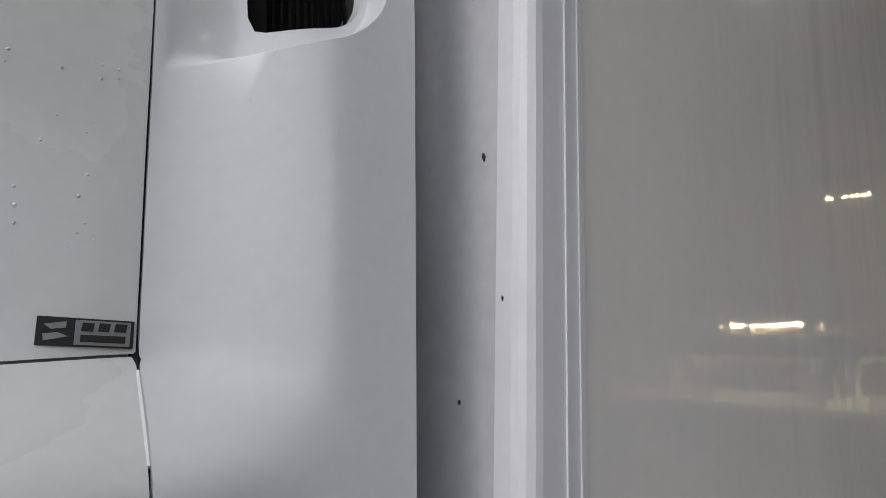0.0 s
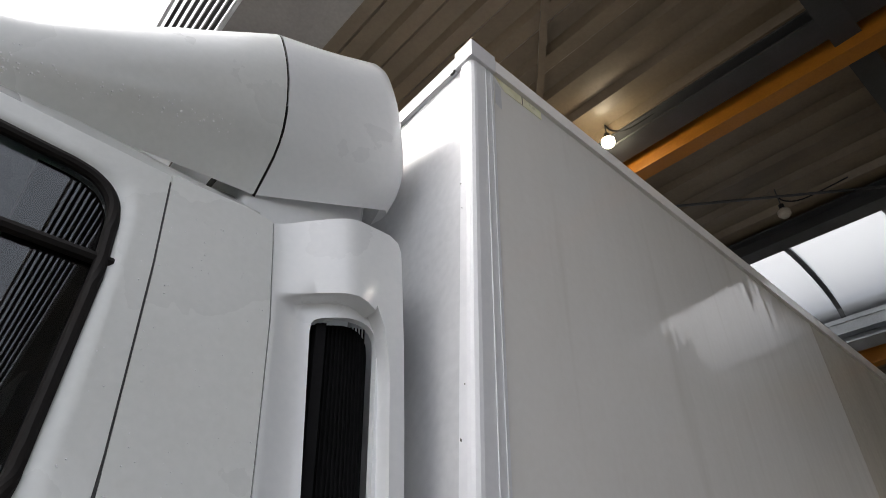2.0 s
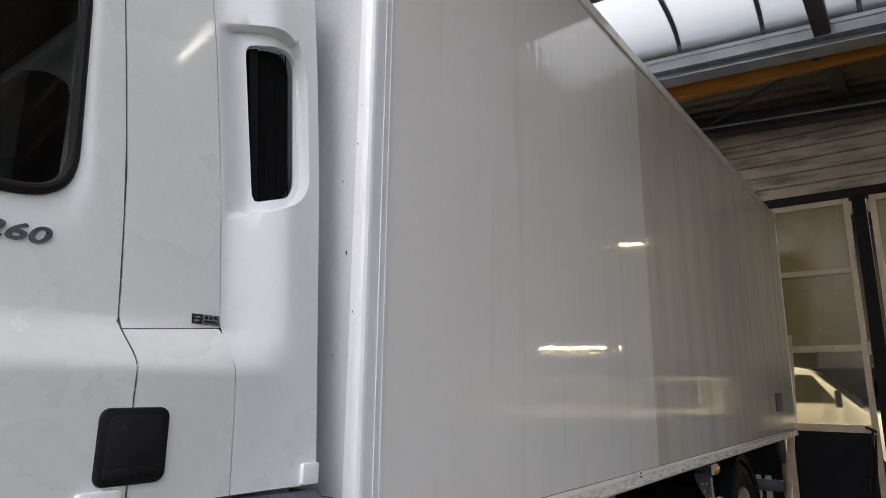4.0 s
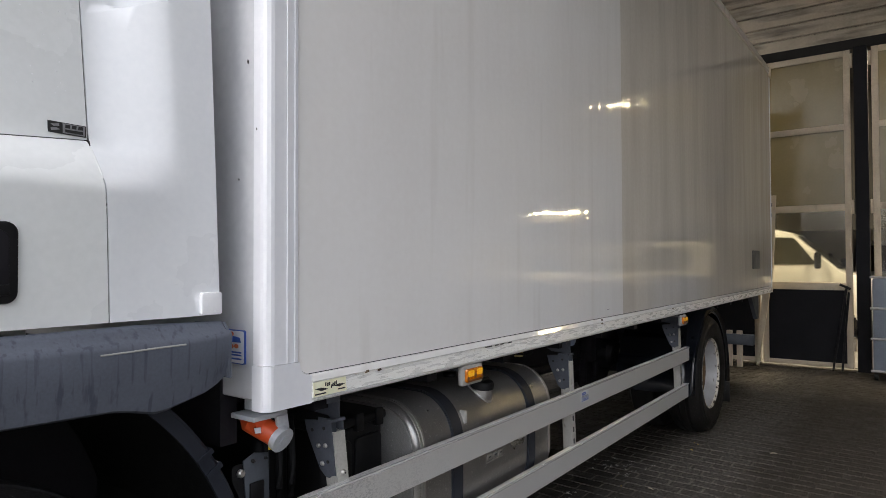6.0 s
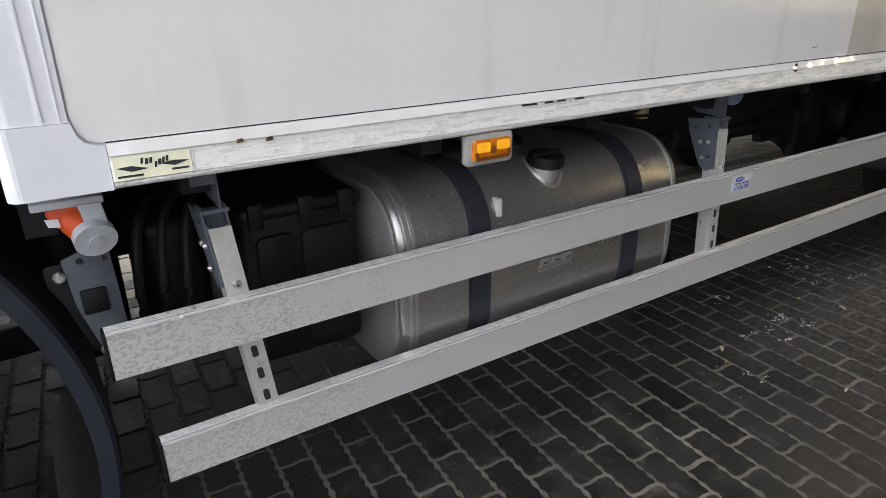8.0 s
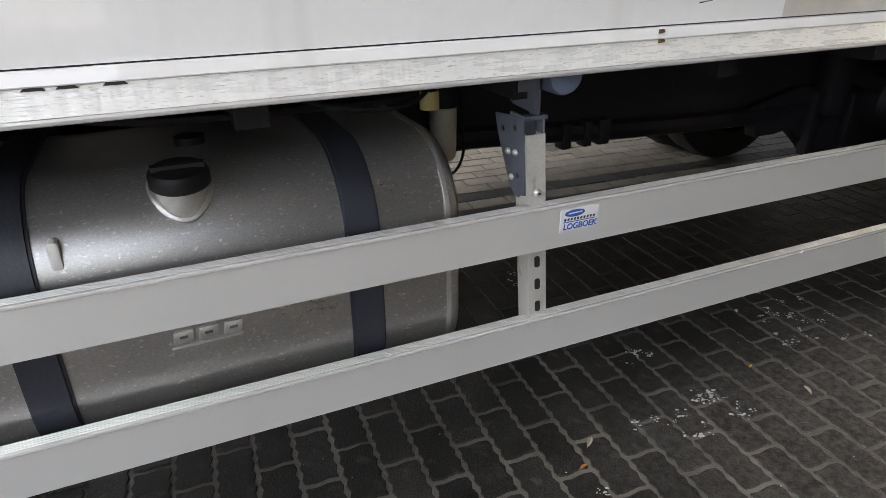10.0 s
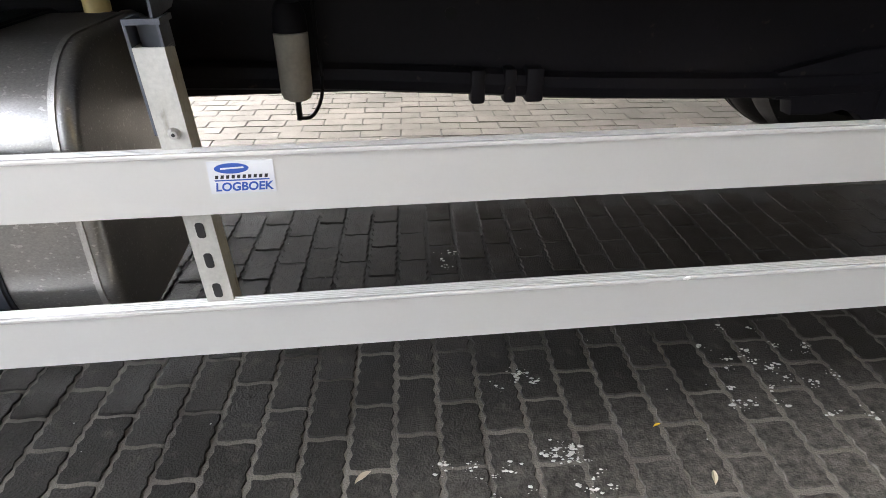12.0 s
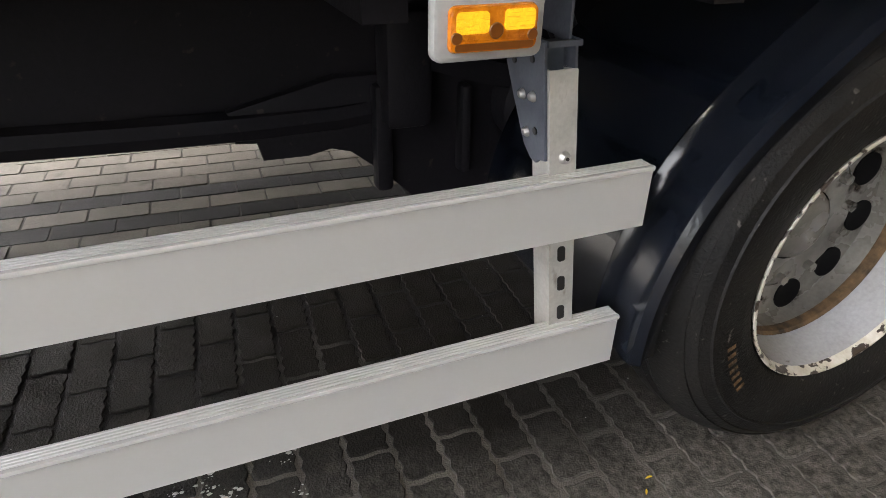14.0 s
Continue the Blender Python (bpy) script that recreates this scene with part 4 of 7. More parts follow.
tube_lamp = thing("tube_lamp", "lit fluorescent tube lamp hung under the roof", "lamp", (1.57, -2.8, 5.3))
part("housing", across(1.53, 1.61, -3.3, -2.3, 0.06, 0.10), FASCIA, tube_lamp, "grey lamp housing", smooth=False)
part("tube", rod((1.57, -3.25, roof_z(-3.25) - 0.12), (1.57, -2.35, roof_z(-2.35) - 0.12), 0.013, 10), TUBE_LIT, tube_lamp, "lit tube")
part("hanger", rod((1.57, -2.8, roof_z(-2.8) - 0.07), (1.57, -2.8, roof_z(-2.8) + 0.02), 0.01, 8), STEEL_BEAM, tube_lamp, "thin hanger")


def door_lamp(y0, y1, z):
    """A tube lamp fixed across the folding doors."""
    d = thing("door_lamp", "lit tube lamp fixed on the folding doors' frame", "lamp", (RX - 0.05, (y0 + y1) / 2, z), group="tube lamps on the doors")
    part("housing", solid(RX - 0.055, RX - 0.023, y0, y1, z + 0.02, z + 0.06, 0.004), FASCIA, d, "grey lamp housing")
    half = (y1 - y0) / 2
    for a in (y0 + 0.03, y0 + half + 0.03):
        part("tube", rod((RX - 0.05, a, z), (RX - 0.05, a + half - 0.06, z), 0.012, 10), TUBE_WARM, d, "lit warm tube")


door_lamp(-3.95, -2.95, 2.24)
door_lamp(-2.50, -2.20, 3.90)

# ---- the truck ----
truck = thing("truck", "white refrigerated box truck with grey skirts parked on pavers", "truck", (3.0, 1.25, 0))


def line(*pts):
    """A value that goes from point to point: pairs of height and value."""
    def f(z):
        if z <= pts[0][0]:
            return pts[0][1]
        for (a, va), (b, vb) in zip(pts, pts[1:]):
            if z <= b:
                return va + (vb - va) * (z - a) / (b - a)
        return pts[-1][1]
    return f


seam_door = line((1.27, -0.615), (1.50, -0.622), (1.58, -0.620), (1.655, -0.637), (1.74, -0.636), (2.03, -0.642), (2.33, -0.665), (2.49, -0.678), (2.73, -0.704), (2.82, -0.715))
seam_intake = line((1.26, -0.363), (1.50, -0.369), (1.57, -0.373), (1.67, -0.374), (1.85, -0.379), (2.03, -0.383), (2.26, -0.398), (2.48, -0.414), (2.68, -0.440), (2.76, -0.452), (2.82, -0.460))
rear_edge = line((1.26, -0.097), (2.08, -0.096), (2.20, -0.097), (2.40, -0.105), (2.52, -0.109), (2.72, -0.121), (2.82, -0.128))
G = 0.0018


def cab_y(x, z):
    """How far in the cab's side lies: it leans in above a shoulder, and flares out towards the box."""
    low, up = 0.062, 0.143 + 0.088 * (z - 1.7)
    u = max(0.0, min(1.0, (z - 1.565) / 0.105))
    s = 0.2 * smooth01(u) + 0.8 * u
    base = low + (up - low) * s
    rear = 0.056 + 0.060 * max(0.0, z - 1.28)
    t = smooth01((x - seam_intake(z) - 0.002) / 0.19)
    return base + (rear - base) * t


def hem(bm, depth=0.03):
    """Turns the free edges of a sheet inwards, so that it has a thickness."""
    es = [e for e in bm.edges if len(e.link_faces) == 1]
    r = bmesh.ops.extrude_edge_only(bm, edges=es)
    for v in r["geom"]:
        if isinstance(v, bmesh.types.BMVert):
            v.co.y += depth
    return bm


def sheet(left, right, z0, z1, nx=8, nz=24, top=None, bm=None, dy=0.0, foot=None):
    """A panel of the cab's side between two edges given by height."""
    rows = []
    for j in range(nz + 1):
        row = []
        for i in range(nx + 1):
            u = i / nx
            xt = left(z1) + (right(z1) - left(z1)) * u
            hi = top(xt) if top else z1
            lo = foot(left(z0) + (right(z0) - left(z0)) * u) if foot else z0
            z = lo + (hi - lo) * j / nz
            x = left(z) + (right(z) - left(z)) * u
            row.append((x, cab_y(x, z) + dy, z))
        rows.append(row)
    return loops(rows, closed=False, bm=bm)


WIN = fillet([(-0.762, 1.938), (-0.768, 2.43), (-0.790, 2.652), (-1.52, 2.675), (-1.56, 1.900)], [0.10, 0.02, 0.10, 0.10, 0.08])
DOOR_UP = [(-1.66, 1.70), (seam_door(1.70) - G, 1.70)] + [(seam_door(z) - G, z) for z in (1.9, 2.1, 2.3, 2.5, 2.65, 2.742)] + [(-1.62, 2.735)]
door = part("door", sheet(lambda z: -1.66, lambda z: seam_door(z) - G, 1.272, 1.70, 12, 26), CAB_WHITE, truck, "white cab door")
bm = bmesh.new()
bm.from_mesh(door.data)
hub = (-1.12, 2.32)
spin = turns(DOOR_UP, hub, 130)
outer, inner = resample(DOOR_UP, spin, hub), resample(WIN, spin, hub)
rings = []
for k in range(9):
    s = k / 8
    dip = 0.016 * smooth01((s - 0.62) / 0.38)
    rings.append([(a + (c - a) * s, cab_y(a + (c - a) * s, b + (d - b) * s) + dip, b + (d - b) * s) for (a, b), (c, d) in zip(outer, inner)])
loops(rings, bm=bm)
hem(bm)
bmesh.ops.recalc_face_normals(bm, faces=bm.faces)
for f in bm.faces:
    f.smooth = True
for e in bm.edges:
    if len(e.link_faces) == 2 and e.calc_face_angle(0) > 0.6:
        e.smooth = False
bm.to_mesh(door.data)
bm.free()
pane = part("window_pane", prism([(x, z) for x, z in resample(WIN, [2 * math.pi * i / 60 for i in range(60)], hub)], "y", 0, 0.004), GLASS, door, "dark tinted side window")
for v in pane.data.vertices:
    v.co.y += 0.022 + 0.143 + 0.088 * (v.co.z - 1.7)
pane.visible_shadow = False
part("window_seal", tube([(x, cab_y(x, z) + 0.010, z) for x, z in [(hub[0] + (p - hub[0]) * 1.013, hub[1] + (q - hub[1]) * 1.013) for p, q in resample(WIN, [2 * math.pi * i / 72 for i in range(72)], hub)]], 0.0135, 10, True), SEAL, door, "black rubber window seal")
zb = 2.464
part("window_bar", rod((-0.745, cab_y(-0.745, zb) + 0.014, zb), (-1.54, cab_y(-1.54, zb - 0.035) + 0.014, zb - 0.035), 0.013, 8), SEAL, door, "black bar across the window")
text_part("model_number", "260", 0.046, pose(-0.926, cab_y(-0.8, 1.83) - 0.004, 1.815, 90 - 5.0, 0, 0.5) @ Matrix.Diagonal((1.85, 1.1, 1, 1)), DARK_LETTER, door, "dark chrome model number 260", 0.003, 0.25, 0.0010)
part("side_repeater", prism(rounded(-0.72, -0.632, 1.274, 1.318, 0.010), "y", 0.047, 0.067, 0.004), WHITE_REFLECTOR, door, "clear side repeater lamp")

# black grip recess across the lower seam
grip = part("grip_recess", prism(rounded(-0.690, -0.538, 1.323, 1.480, 0.022), "y", 0.053, 0.069, 0.006), BLACK_PLASTIC, truck, "black plastic grip recess")
part("grip_pocket", prism(rounded(-0.674, -0.555, 1.337, 1.464, 0.02), "y", 0.0505, 0.057, 0.002), CHASSIS, grip, "deep black pocket")
part("grip_bar", solid(-0.678, -0.555, 0.045, 0.053, 1.340, 1.360, 0.003), BLACK_PLASTIC, grip, "black pull bar")

# side panel behind the door, upper and lower
roofline = line((-0.71, 2.746), (-0.52, 2.764), (-0.44, 2.756))
panel_foot = line((-0.63, 1.6480), (-0.382, 1.6690))
part("side_panel", hem(sheet(lambda z: seam_door(z) + G * 1.7, lambda z: seam_intake(z) - G * 0.8, 1.6608, 2.72, 10, 40, roofline, foot=lambda x: panel_foot(x) + 0.0026)), CAB_WHITE, truck, "pale grey-white cab side panel")
part("lower_panel", hem(sheet(lambda z: seam_door(z) + G * 1.7, lambda z: seam_intake(z) - G * 0.8, 1.272, 1.6600, 10, 26, panel_foot)), CAB_WHITE, truck, "white lower cab panel")

# strips behind the gaps, their dark colour painting the seams' shade
part("door_seal", tube([(seam_door(z), cab_y(seam_door(z), z) + 0.0105, z) for z in [1.29 + i * 0.0495 for i in range(30)]], 0.0075, 8), SEAM, truck, "rubber strip in the door seam, grey for the groove's shade")
part("panel_seal", tube([(seam_intake(z), cab_y(seam_intake(z), z) + 0.0105, z) for z in [1.29 + i * 0.0495 for i in range(30)]], 0.0065, 8), SEAL, truck, "black strip painting the shade of the panel seam")
part("seam_filler", tube([(seam_intake(z), cab_y(seam_intake(z), z) + 0.0042, z) for z in [1.580 + i * 0.0125 for i in range(7)]], 0.0042, 8), CAB_WHITE, truck, "white filler where the seam crosses the shoulder")
part("seam_strip", tube([(x, cab_y(x, panel_foot(x)) + 0.010, panel_foot(x) + 0.0003) for x in (-0.63, -0.55, -0.46, -0.382)], 0.007, 8), SEAM, truck, "grey strip painting the shade of the panel joint")

# air intake panel with its scooped recess and grille
intake = part("intake_panel", sheet(lambda z: seam_intake(z) + G * 0.8, rear_edge, 1.272, 1.70, 14, 26), PANEL_WHITE, truck, "bright white air intake panel")
bm = bmesh.new()
bm.from_mesh(intake.data)
left_up = [(seam_intake(z) + G * 0.8, z) for z in (1.70, 1.8, 1.9, 2.05, 2.2, 2.35, 2.48, 2.57, 2.68, 2.755)]
PANEL_UP = [(rear_edge(1.70), 1.70)] + [(rear_edge(z), z) for z in (1.9, 2.1, 2.3, 2.5, 2.65, 2.74)] + [(-0.126, 2.785), (-0.138, 2.812), (-0.165, 2.824), (-0.26, 2.818), (-0.38, 2.785)] + left_up[::-1]
SCOOP = fillet([(seam_intake(1.96) + 0.006, 1.957), (-0.168, 2.045), (-0.134, 2.11), (-0.149, 2.49), (-0.196, 2.592), (seam_intake(2.56) + 0.006, 2.560)], [0.006, 0.05, 0.03, 0.10, 0.075, 0.006])
MOUTH = fillet([(-0.280, 2.036), (-0.146, 2.080), (-0.158, 2.562), (-0.318, 2.524)], [0.020, 0.055, 0.075, 0.022])
hub = (-0.225, 2.3)
spin = turns(PANEL_UP + SCOOP, hub, 150)
o, s1, m1 = resample(PANEL_UP, spin, hub), resample(SCOOP, spin, hub), resample(MOUTH, spin, hub)
rings = []
for k in range(6):
    s = k / 5
    rings.append([(a + (c - a) * s, cab_y(a + (c - a) * s, b + (d - b) * s), b + (d - b) * s) for (a, b), (c, d) in zip(o, s1)])
for k in range(0, 8):
    s = (0.02, 0.07, 0.13, 0.18, 0.4, 0.65, 0.85, 1.0)[k]
    ring = []
    for (a, b), (c, d) in zip(s1, m1):
        x, z = a + (c - a) * s, b + (d - b) * s
        deep = 0.044 * smooth01((x - seam_intake(z)) / 0.105) * smooth01(s / 0.19)
        ring.append((x, cab_y(x, z) + deep, z))
    rings.append(ring)
rings.append([(c, cab_y(c, d) + 0.062, d) for c, d in m1])
loops(rings, bm=bm)
es = [e for e in bm.edges if len(e.link_faces) == 1 and all(v.co.y < cab_y(v.co.x, v.co.z) + 0.03 for v in e.verts)]
r = bmesh.ops.extrude_edge_only(bm, edges=es)
for v in r["geom"]:
    if isinstance(v, bmesh.types.BMVert):
        v.co.y += 0.05
        v.co.x += 0.012 if v.co.x > -0.12 else 0.0
bmesh.ops.recalc_face_normals(bm, faces=bm.faces)
for f in bm.faces:
    f.smooth = True
for e in bm.edges:
    if len(e.link_faces) == 2 and e.calc_face_angle(0) > 0.75:
        e.smooth = False
bm.to_mesh(intake.data)
bm.free()
back = part("intake_backing", prism([(a, b) for a, b in MOUTH], "y", 0.085, 0.09), GRILLE, intake, "black intake backing")
for v in back.data.vertices:
    v.co.y += cab_y(v.co.x, v.co.z)
for i in range(14):
    gx = -0.270 + i * 0.0094
    wide, front = (0.010, 0.064) if i < 2 else (0.0030, 0.0815)
    gz = 2.046 + 0.026 * i / 13
    slat = part("grille_slat", prism([(gx - wide / 2, gz), (gx + wide / 2, gz), (gx + wide / 2 - 0.022, 2.525 + 0.034 * i / 13), (gx - wide / 2 - 0.022, 2.525 + 0.034 * i / 13)], "y", front, 0.084), GRILLE, intake, smooth=False)
    for v in slat.data.vertices:
        v.co.y += cab_y(v.co.x, v.co.z)

# badge on the side panel, and the square reflector
badge = part("badge", prism([(-0.456, 1.680), (-0.379, 1.6785), (-0.379, 1.7085), (-0.456, 1.710)], "y", 0, 0.0022), PRINT_BLACK, truck, "black badge plate with silver marks")
part("badge_field", prism([(-0.427, 1.6815), (-0.382, 1.6805), (-0.382, 1.7065), (-0.427, 1.7075)], "y", -0.0008, 0.0), PRINT_SILVER, badge, "dark silver field", smooth=False)
part("badge_mark", prism([(-0.451, 1.702), (-0.434, 1.7055), (-0.434, 1.699), (-0.445, 1.697)], "y", -0.0008, 0.0), PRINT_SILVER, badge, "silver slanted mark", smooth=False)
part("badge_mark", prism([(-0.451, 1.692), (-0.440, 1.694), (-0.432, 1.690), (-0.450, 1.685)], "y", -0.0008, 0.0), PRINT_SILVER, badge, "silver slanted mark", smooth=False)
for k, (a, b) in enumerate(((-0.4225, -0.413), (-0.409, -0.400), (-0.396, -0.386))):
    part("badge_bar", prism([(a, 1.696), (b, 1.6955), (b + 0.001, 1.7045), (a + 0.001, 1.705)], "y", -0.0015, -0.0008), PRINT_BLACK, badge, smooth=False)
part("badge_bar", prism([(-0.4225, 1.6845), (-0.386, 1.6838), (-0.386, 1.6915), (-0.4225, 1.692)], "y", -0.0015, -0.0008), PRINT_BLACK, badge, smooth=False)
for ob in (badge, *badge.children):
    for v in ob.data.vertices:
        v.co.z = 1.676 + (v.co.z - 1.6785) * 0.83
        v.co.y += cab_y(-0.42, v.co.z) - 0.003
part("square_reflector", prism(rounded(-0.154, -0.098, 1.273, 1.328, 0.007), "y", 0.044, 0.058, 0.003), WHITE_REFLECTOR, truck, "white square reflector")

# cab shell: roof, back, far side, front, floor
part("cab_roof", loops([[(x, y, z) for y, z in ((cab_y(-0.66, 2.74) + 0.012, roofline(x) - 0.012), (0.32, 2.84), (0.42, 2.89), (1.25, 2.93), (2.08, 2.90), (2.20, 2.86), (2.24, 2.80))] for x in (-0.464, -0.8, -1.2, -1.62)], False), CAB_WHITE, truck, "white cab roof")
part("cab_back", solid(-0.46, -0.43, 0.30, 2.20, 1.05, 2.79, 0.01), CAB_WHITE, truck, "white cab back wall")
part("cab_side_far", solid(-1.70, -0.10, 2.30, 2.40, 1.27, 2.84, 0.03), CAB_WHITE, truck, "white far side of the cab")
part("cab_front", prism([(-1.66, 2.84), (-1.70, 2.80), (-1.86, 1.95), (-1.93, 1.6), (-1.95, 0.40), (-1.90, 0.22), (-1.80, 0.22), (-1.82, 1.6), (-1.76, 1.95), (-1.60, 2.80)], "y", 0.10, 2.34, 0.02), CAB_WHITE, truck, "white cab front")
part("windscreen", prism([(-1.715, 2.72), (-1.862, 1.98), (-1.870, 1.98), (-1.723, 2.72)], "y", 0.22, 2.22), VAN_GLASS, truck, "dark windscreen")
part("cab_floor", solid(-1.85, -0.46, 0.10, 2.36, 1.12, 1.22), CHASSIS, truck, "black cab floor")
part("door_lining", solid(-1.60, -0.66, 0.26, 0.30, 1.25, 1.90, 0.02), SEAT_CLOTH, truck, "black door lining")
seat = part("seat", solid(-1.25, -0.75, 0.45, 0.95, 1.50, 1.70, 0.06), SEAT_CLOTH, truck, "black driver's seat")
part("backrest", solid(-0.80, -0.66, 0.45, 0.95, 1.65, 2.35, 0.06), SEAT_CLOTH, seat)
part("steering_wheel", lathe([(0.014 * math.cos(a * math.pi / 4), 0.21 + 0.014 * math.sin(a * math.pi / 4)) for a in range(8)], (-1.42, 0.70, 1.92), "x", 32, closed=True), BLACK_PLASTIC, truck, "black steering wheel")


# roof spoiler: front fairing and rear collar
def spoiler_row(x, pts):
    near = [(x, y, z) for y, z in pts]
    return near + [(x, 2.5 - y, z) for y, z in reversed(pts[:-1])]


def blend(a, b, u):
    return [(p[0] + (q[0] - p[0]) * u, p[1] + (q[1] - p[1]) * u) for p, q in zip(a, b)]


SEC = [(-1.52, [(0.31, 2.80), (0.295, 2.805), (0.29, 2.81), (0.30, 2.815), (0.34, 2.82), (0.5, 2.83), (0.8, 2.84), (1.25, 2.845)]),
       (-1.10, [(0.310, 2.795), (0.272, 2.848), (0.26, 2.92), (0.27, 2.99), (0.32, 3.05), (0.47, 3.11), (0.8, 3.15), (1.25, 3.16)]),
       (-0.80, [(0.340, 2.862), (0.268, 2.962), (0.235, 3.085), (0.245, 3.20), (0.30, 3.29), (0.45, 3.37), (0.8, 3.41), (1.25, 3.425)]),
       (-0.475, [(0.368, 2.930), (0.270, 3.06), (0.218, 3.22), (0.216, 3.36), (0.272, 3.495), (0.43, 3.60), (0.8, 3.66), (1.25, 3.675)]),
       (-0.13, [(0.315, 3.08), (0.245, 3.15), (0.205, 3.32), (0.192, 3.48), (0.228, 3.61), (0.35, 3.72), (0.8, 3.79), (1.25, 3.80)])]


def spoiler(x0, x1, n):
    rows = []
    for i in range(n + 1):
        x = x0 + (x1 - x0) * i / n
        for (xa, a), (xb, b) in zip(SEC, SEC[1:]):
            if xa <= x <= xb + 1e-6:
                u = (x - xa) / (xb - xa)
                row = blend(a, b, u)
        fine = []
        for j in range(len(row) - 1):
            p0, p1, p2, p3 = row[max(0, j - 1)], row[j], row[j + 1], row[min(len(row) - 1, j + 2)]
            for k in range(4):
                u = k / 4
                fine.append(tuple(0.5 * (2 * p1[c] + (p2[c] - p0[c]) * u + (2 * p0[c] - 5 * p1[c] + 4 * p2[c] - p3[c]) * u * u + (3 * p1[c] - p0[c] - 3 * p2[c] + p3[c]) * u ** 3) for c in (0, 1)))
        fine.append(row[-1])
        rows.append(spoiler_row(x, fine))
    bm = loops(rows, closed=False)
    return bm


def lean(x, z):
    """The joint between fairing and collar leans forward towards its top."""
    w = (x + 1.1) / 0.625 if x < -0.475 else (-0.13 - x) / 0.345
    back = max(0.0, min(1.0, (x + 0.475) / 0.345)) * (0.048 - 0.145 * smooth01((z - 3.10) / 0.62))
    return x + back - 0.10 * max(0.0, min(1.0, w)) * smooth01((z - 3.0) / 0.52)


# flank that closes the cab's roof edge up to the spoiler
flank = []
for i in range(9):
    x = -0.492 - i * 0.047
    (xa, a), (xb, b) = (SEC[2], SEC[3]) if x > -0.80 else (SEC[1], SEC[2])
    fy, fz = blend(a, b, (x - xa) / (xb - xa))[0]
    y0, z0 = cab_y(min(x, -0.5), 2.74) + 0.006, (roofline(x) if x > -0.69 else 2.748) - 0.006
    flank.append([(x, y0 + 0.009 + (fy + 0.05 - y0) * u, z0 + (fz + 0.02 - z0) * u) for u in (0, 0.25, 0.5, 0.75, 1.0)])
part("roof_flank", loops(flank, closed=False), CAB_WHITE, truck, "white cab roof flank under the spoiler")

sp = spoiler(-1.52, -0.4785, 26)
for v in sp.verts:
    v.co.x = lean(v.co.x, v.co.z)
part("roof_spoiler", sp, CAB_WHITE, truck, "white roof spoiler beaded with rain drops", angle=60)
sp = spoiler(-0.4715, -0.13, 10)
sp.verts.ensure_lookup_table()
es = [e for e in sp.edges if all(abs(v.co.x + 0.13) < 1e-4 for v in e.verts)]
for dx, inn in ((0.010, 0.008), (0.009, 0.018), (0.004, 0.035), (0.0, 0.06)):
    r = bmesh.ops.extrude_edge_only(sp, edges=es)
    es = [g for g in r["geom"] if isinstance(g, bmesh.types.BMEdge) and all(v in set(x for x in r["geom"] if isinstance(x, bmesh.types.BMVert)) for v in g.verts)]
    mid = Vector((0, 1.25, 3.3))
    for v in [g for g in r["geom"] if isinstance(g, bmesh.types.BMVert)]:
        v.co.x += dx
        away = Vector((0, v.co.y - mid.y, v.co.z - mid.z)).normalized()
        v.co -= away * inn
for v in sp.verts:
    v.co.x = lean(v.co.x, v.co.z)
part("spoiler_collar", sp, PANEL_WHITE, truck, "bright white rear spoiler collar", angle=60)
part("collar_neck", solid(-0.510, -0.115, 0.375, 2.12, 2.74, 3.22, 0.03, 3), PANEL_WHITE, truck, "white neck under the spoiler")
crest = line((-0.47, 2.752), (-0.42, 2.768), (-0.38, 2.782), (-0.26, 2.814), (-0.165, 2.818), (-0.125, 2.786))
part("neck_shoulder", loops([[(x, cab_y(x, 2.78) + 0.010, crest(x) - 0.006), (x, 0.300, crest(x) + 0.045), (x, 0.378, crest(x) + 0.075), (x, 0.44, crest(x) + 0.08)] for x in [-0.466 + i * 0.0295 for i in range(13)]], False), CAB_WHITE, truck, "white shoulder under the spoiler")
# black blocks paint the hollow's shade and close the view through it
part("spoiler_lining", solid(-0.95, -0.515, 0.40, 2.10, 2.76, 2.90, 0.02), BLACK_PLASTIC, truck, "black block standing in for the shade inside the spoiler")
part("spoiler_lining", solid(-0.47, -0.16, 0.45, 2.05, 3.0, 3.45, 0.02), BLACK_PLASTIC, truck, "black block standing in for the shade inside the spoiler")
part("roof_seal", tube([(lean(-0.475, z), y + 0.006, z) for y, z in SEC[3][1][:6]], 0.0045, 6), SEAL, truck, "black seal between spoiler parts")
drops = bmesh.new()
rnd = random.Random(7)
for i in range(230):
    x, u = rnd.uniform(-1.25, -0.60), rnd.uniform(0.6, 1.7)
    for (xa, a), (xb, b) in zip(SEC, SEC[1:]):
        if xa <= x <= xb:
            row = blend(a, b, (x - xa) / (xb - xa))
    j = int(u)
    y, z = row[j][0] + (row[j + 1][0] - row[j][0]) * (u - j), row[j][1] + (row[j + 1][1] - row[j][1]) * (u - j)
    bmesh.ops.create_icosphere(drops, subdivisions=1, radius=rnd.uniform(0.0020, 0.0045), matrix=Matrix.Translation((x, y, z)))
for i in range(170):
    x, z = rnd.uniform(-0.72, -0.40), rnd.uniform(1.75, 2.70)
    bmesh.ops.create_icosphere(drops, subdivisions=1, radius=rnd.uniform(0.0012, 0.0022), matrix=Matrix.Translation((x, cab_y(x, z), z)))
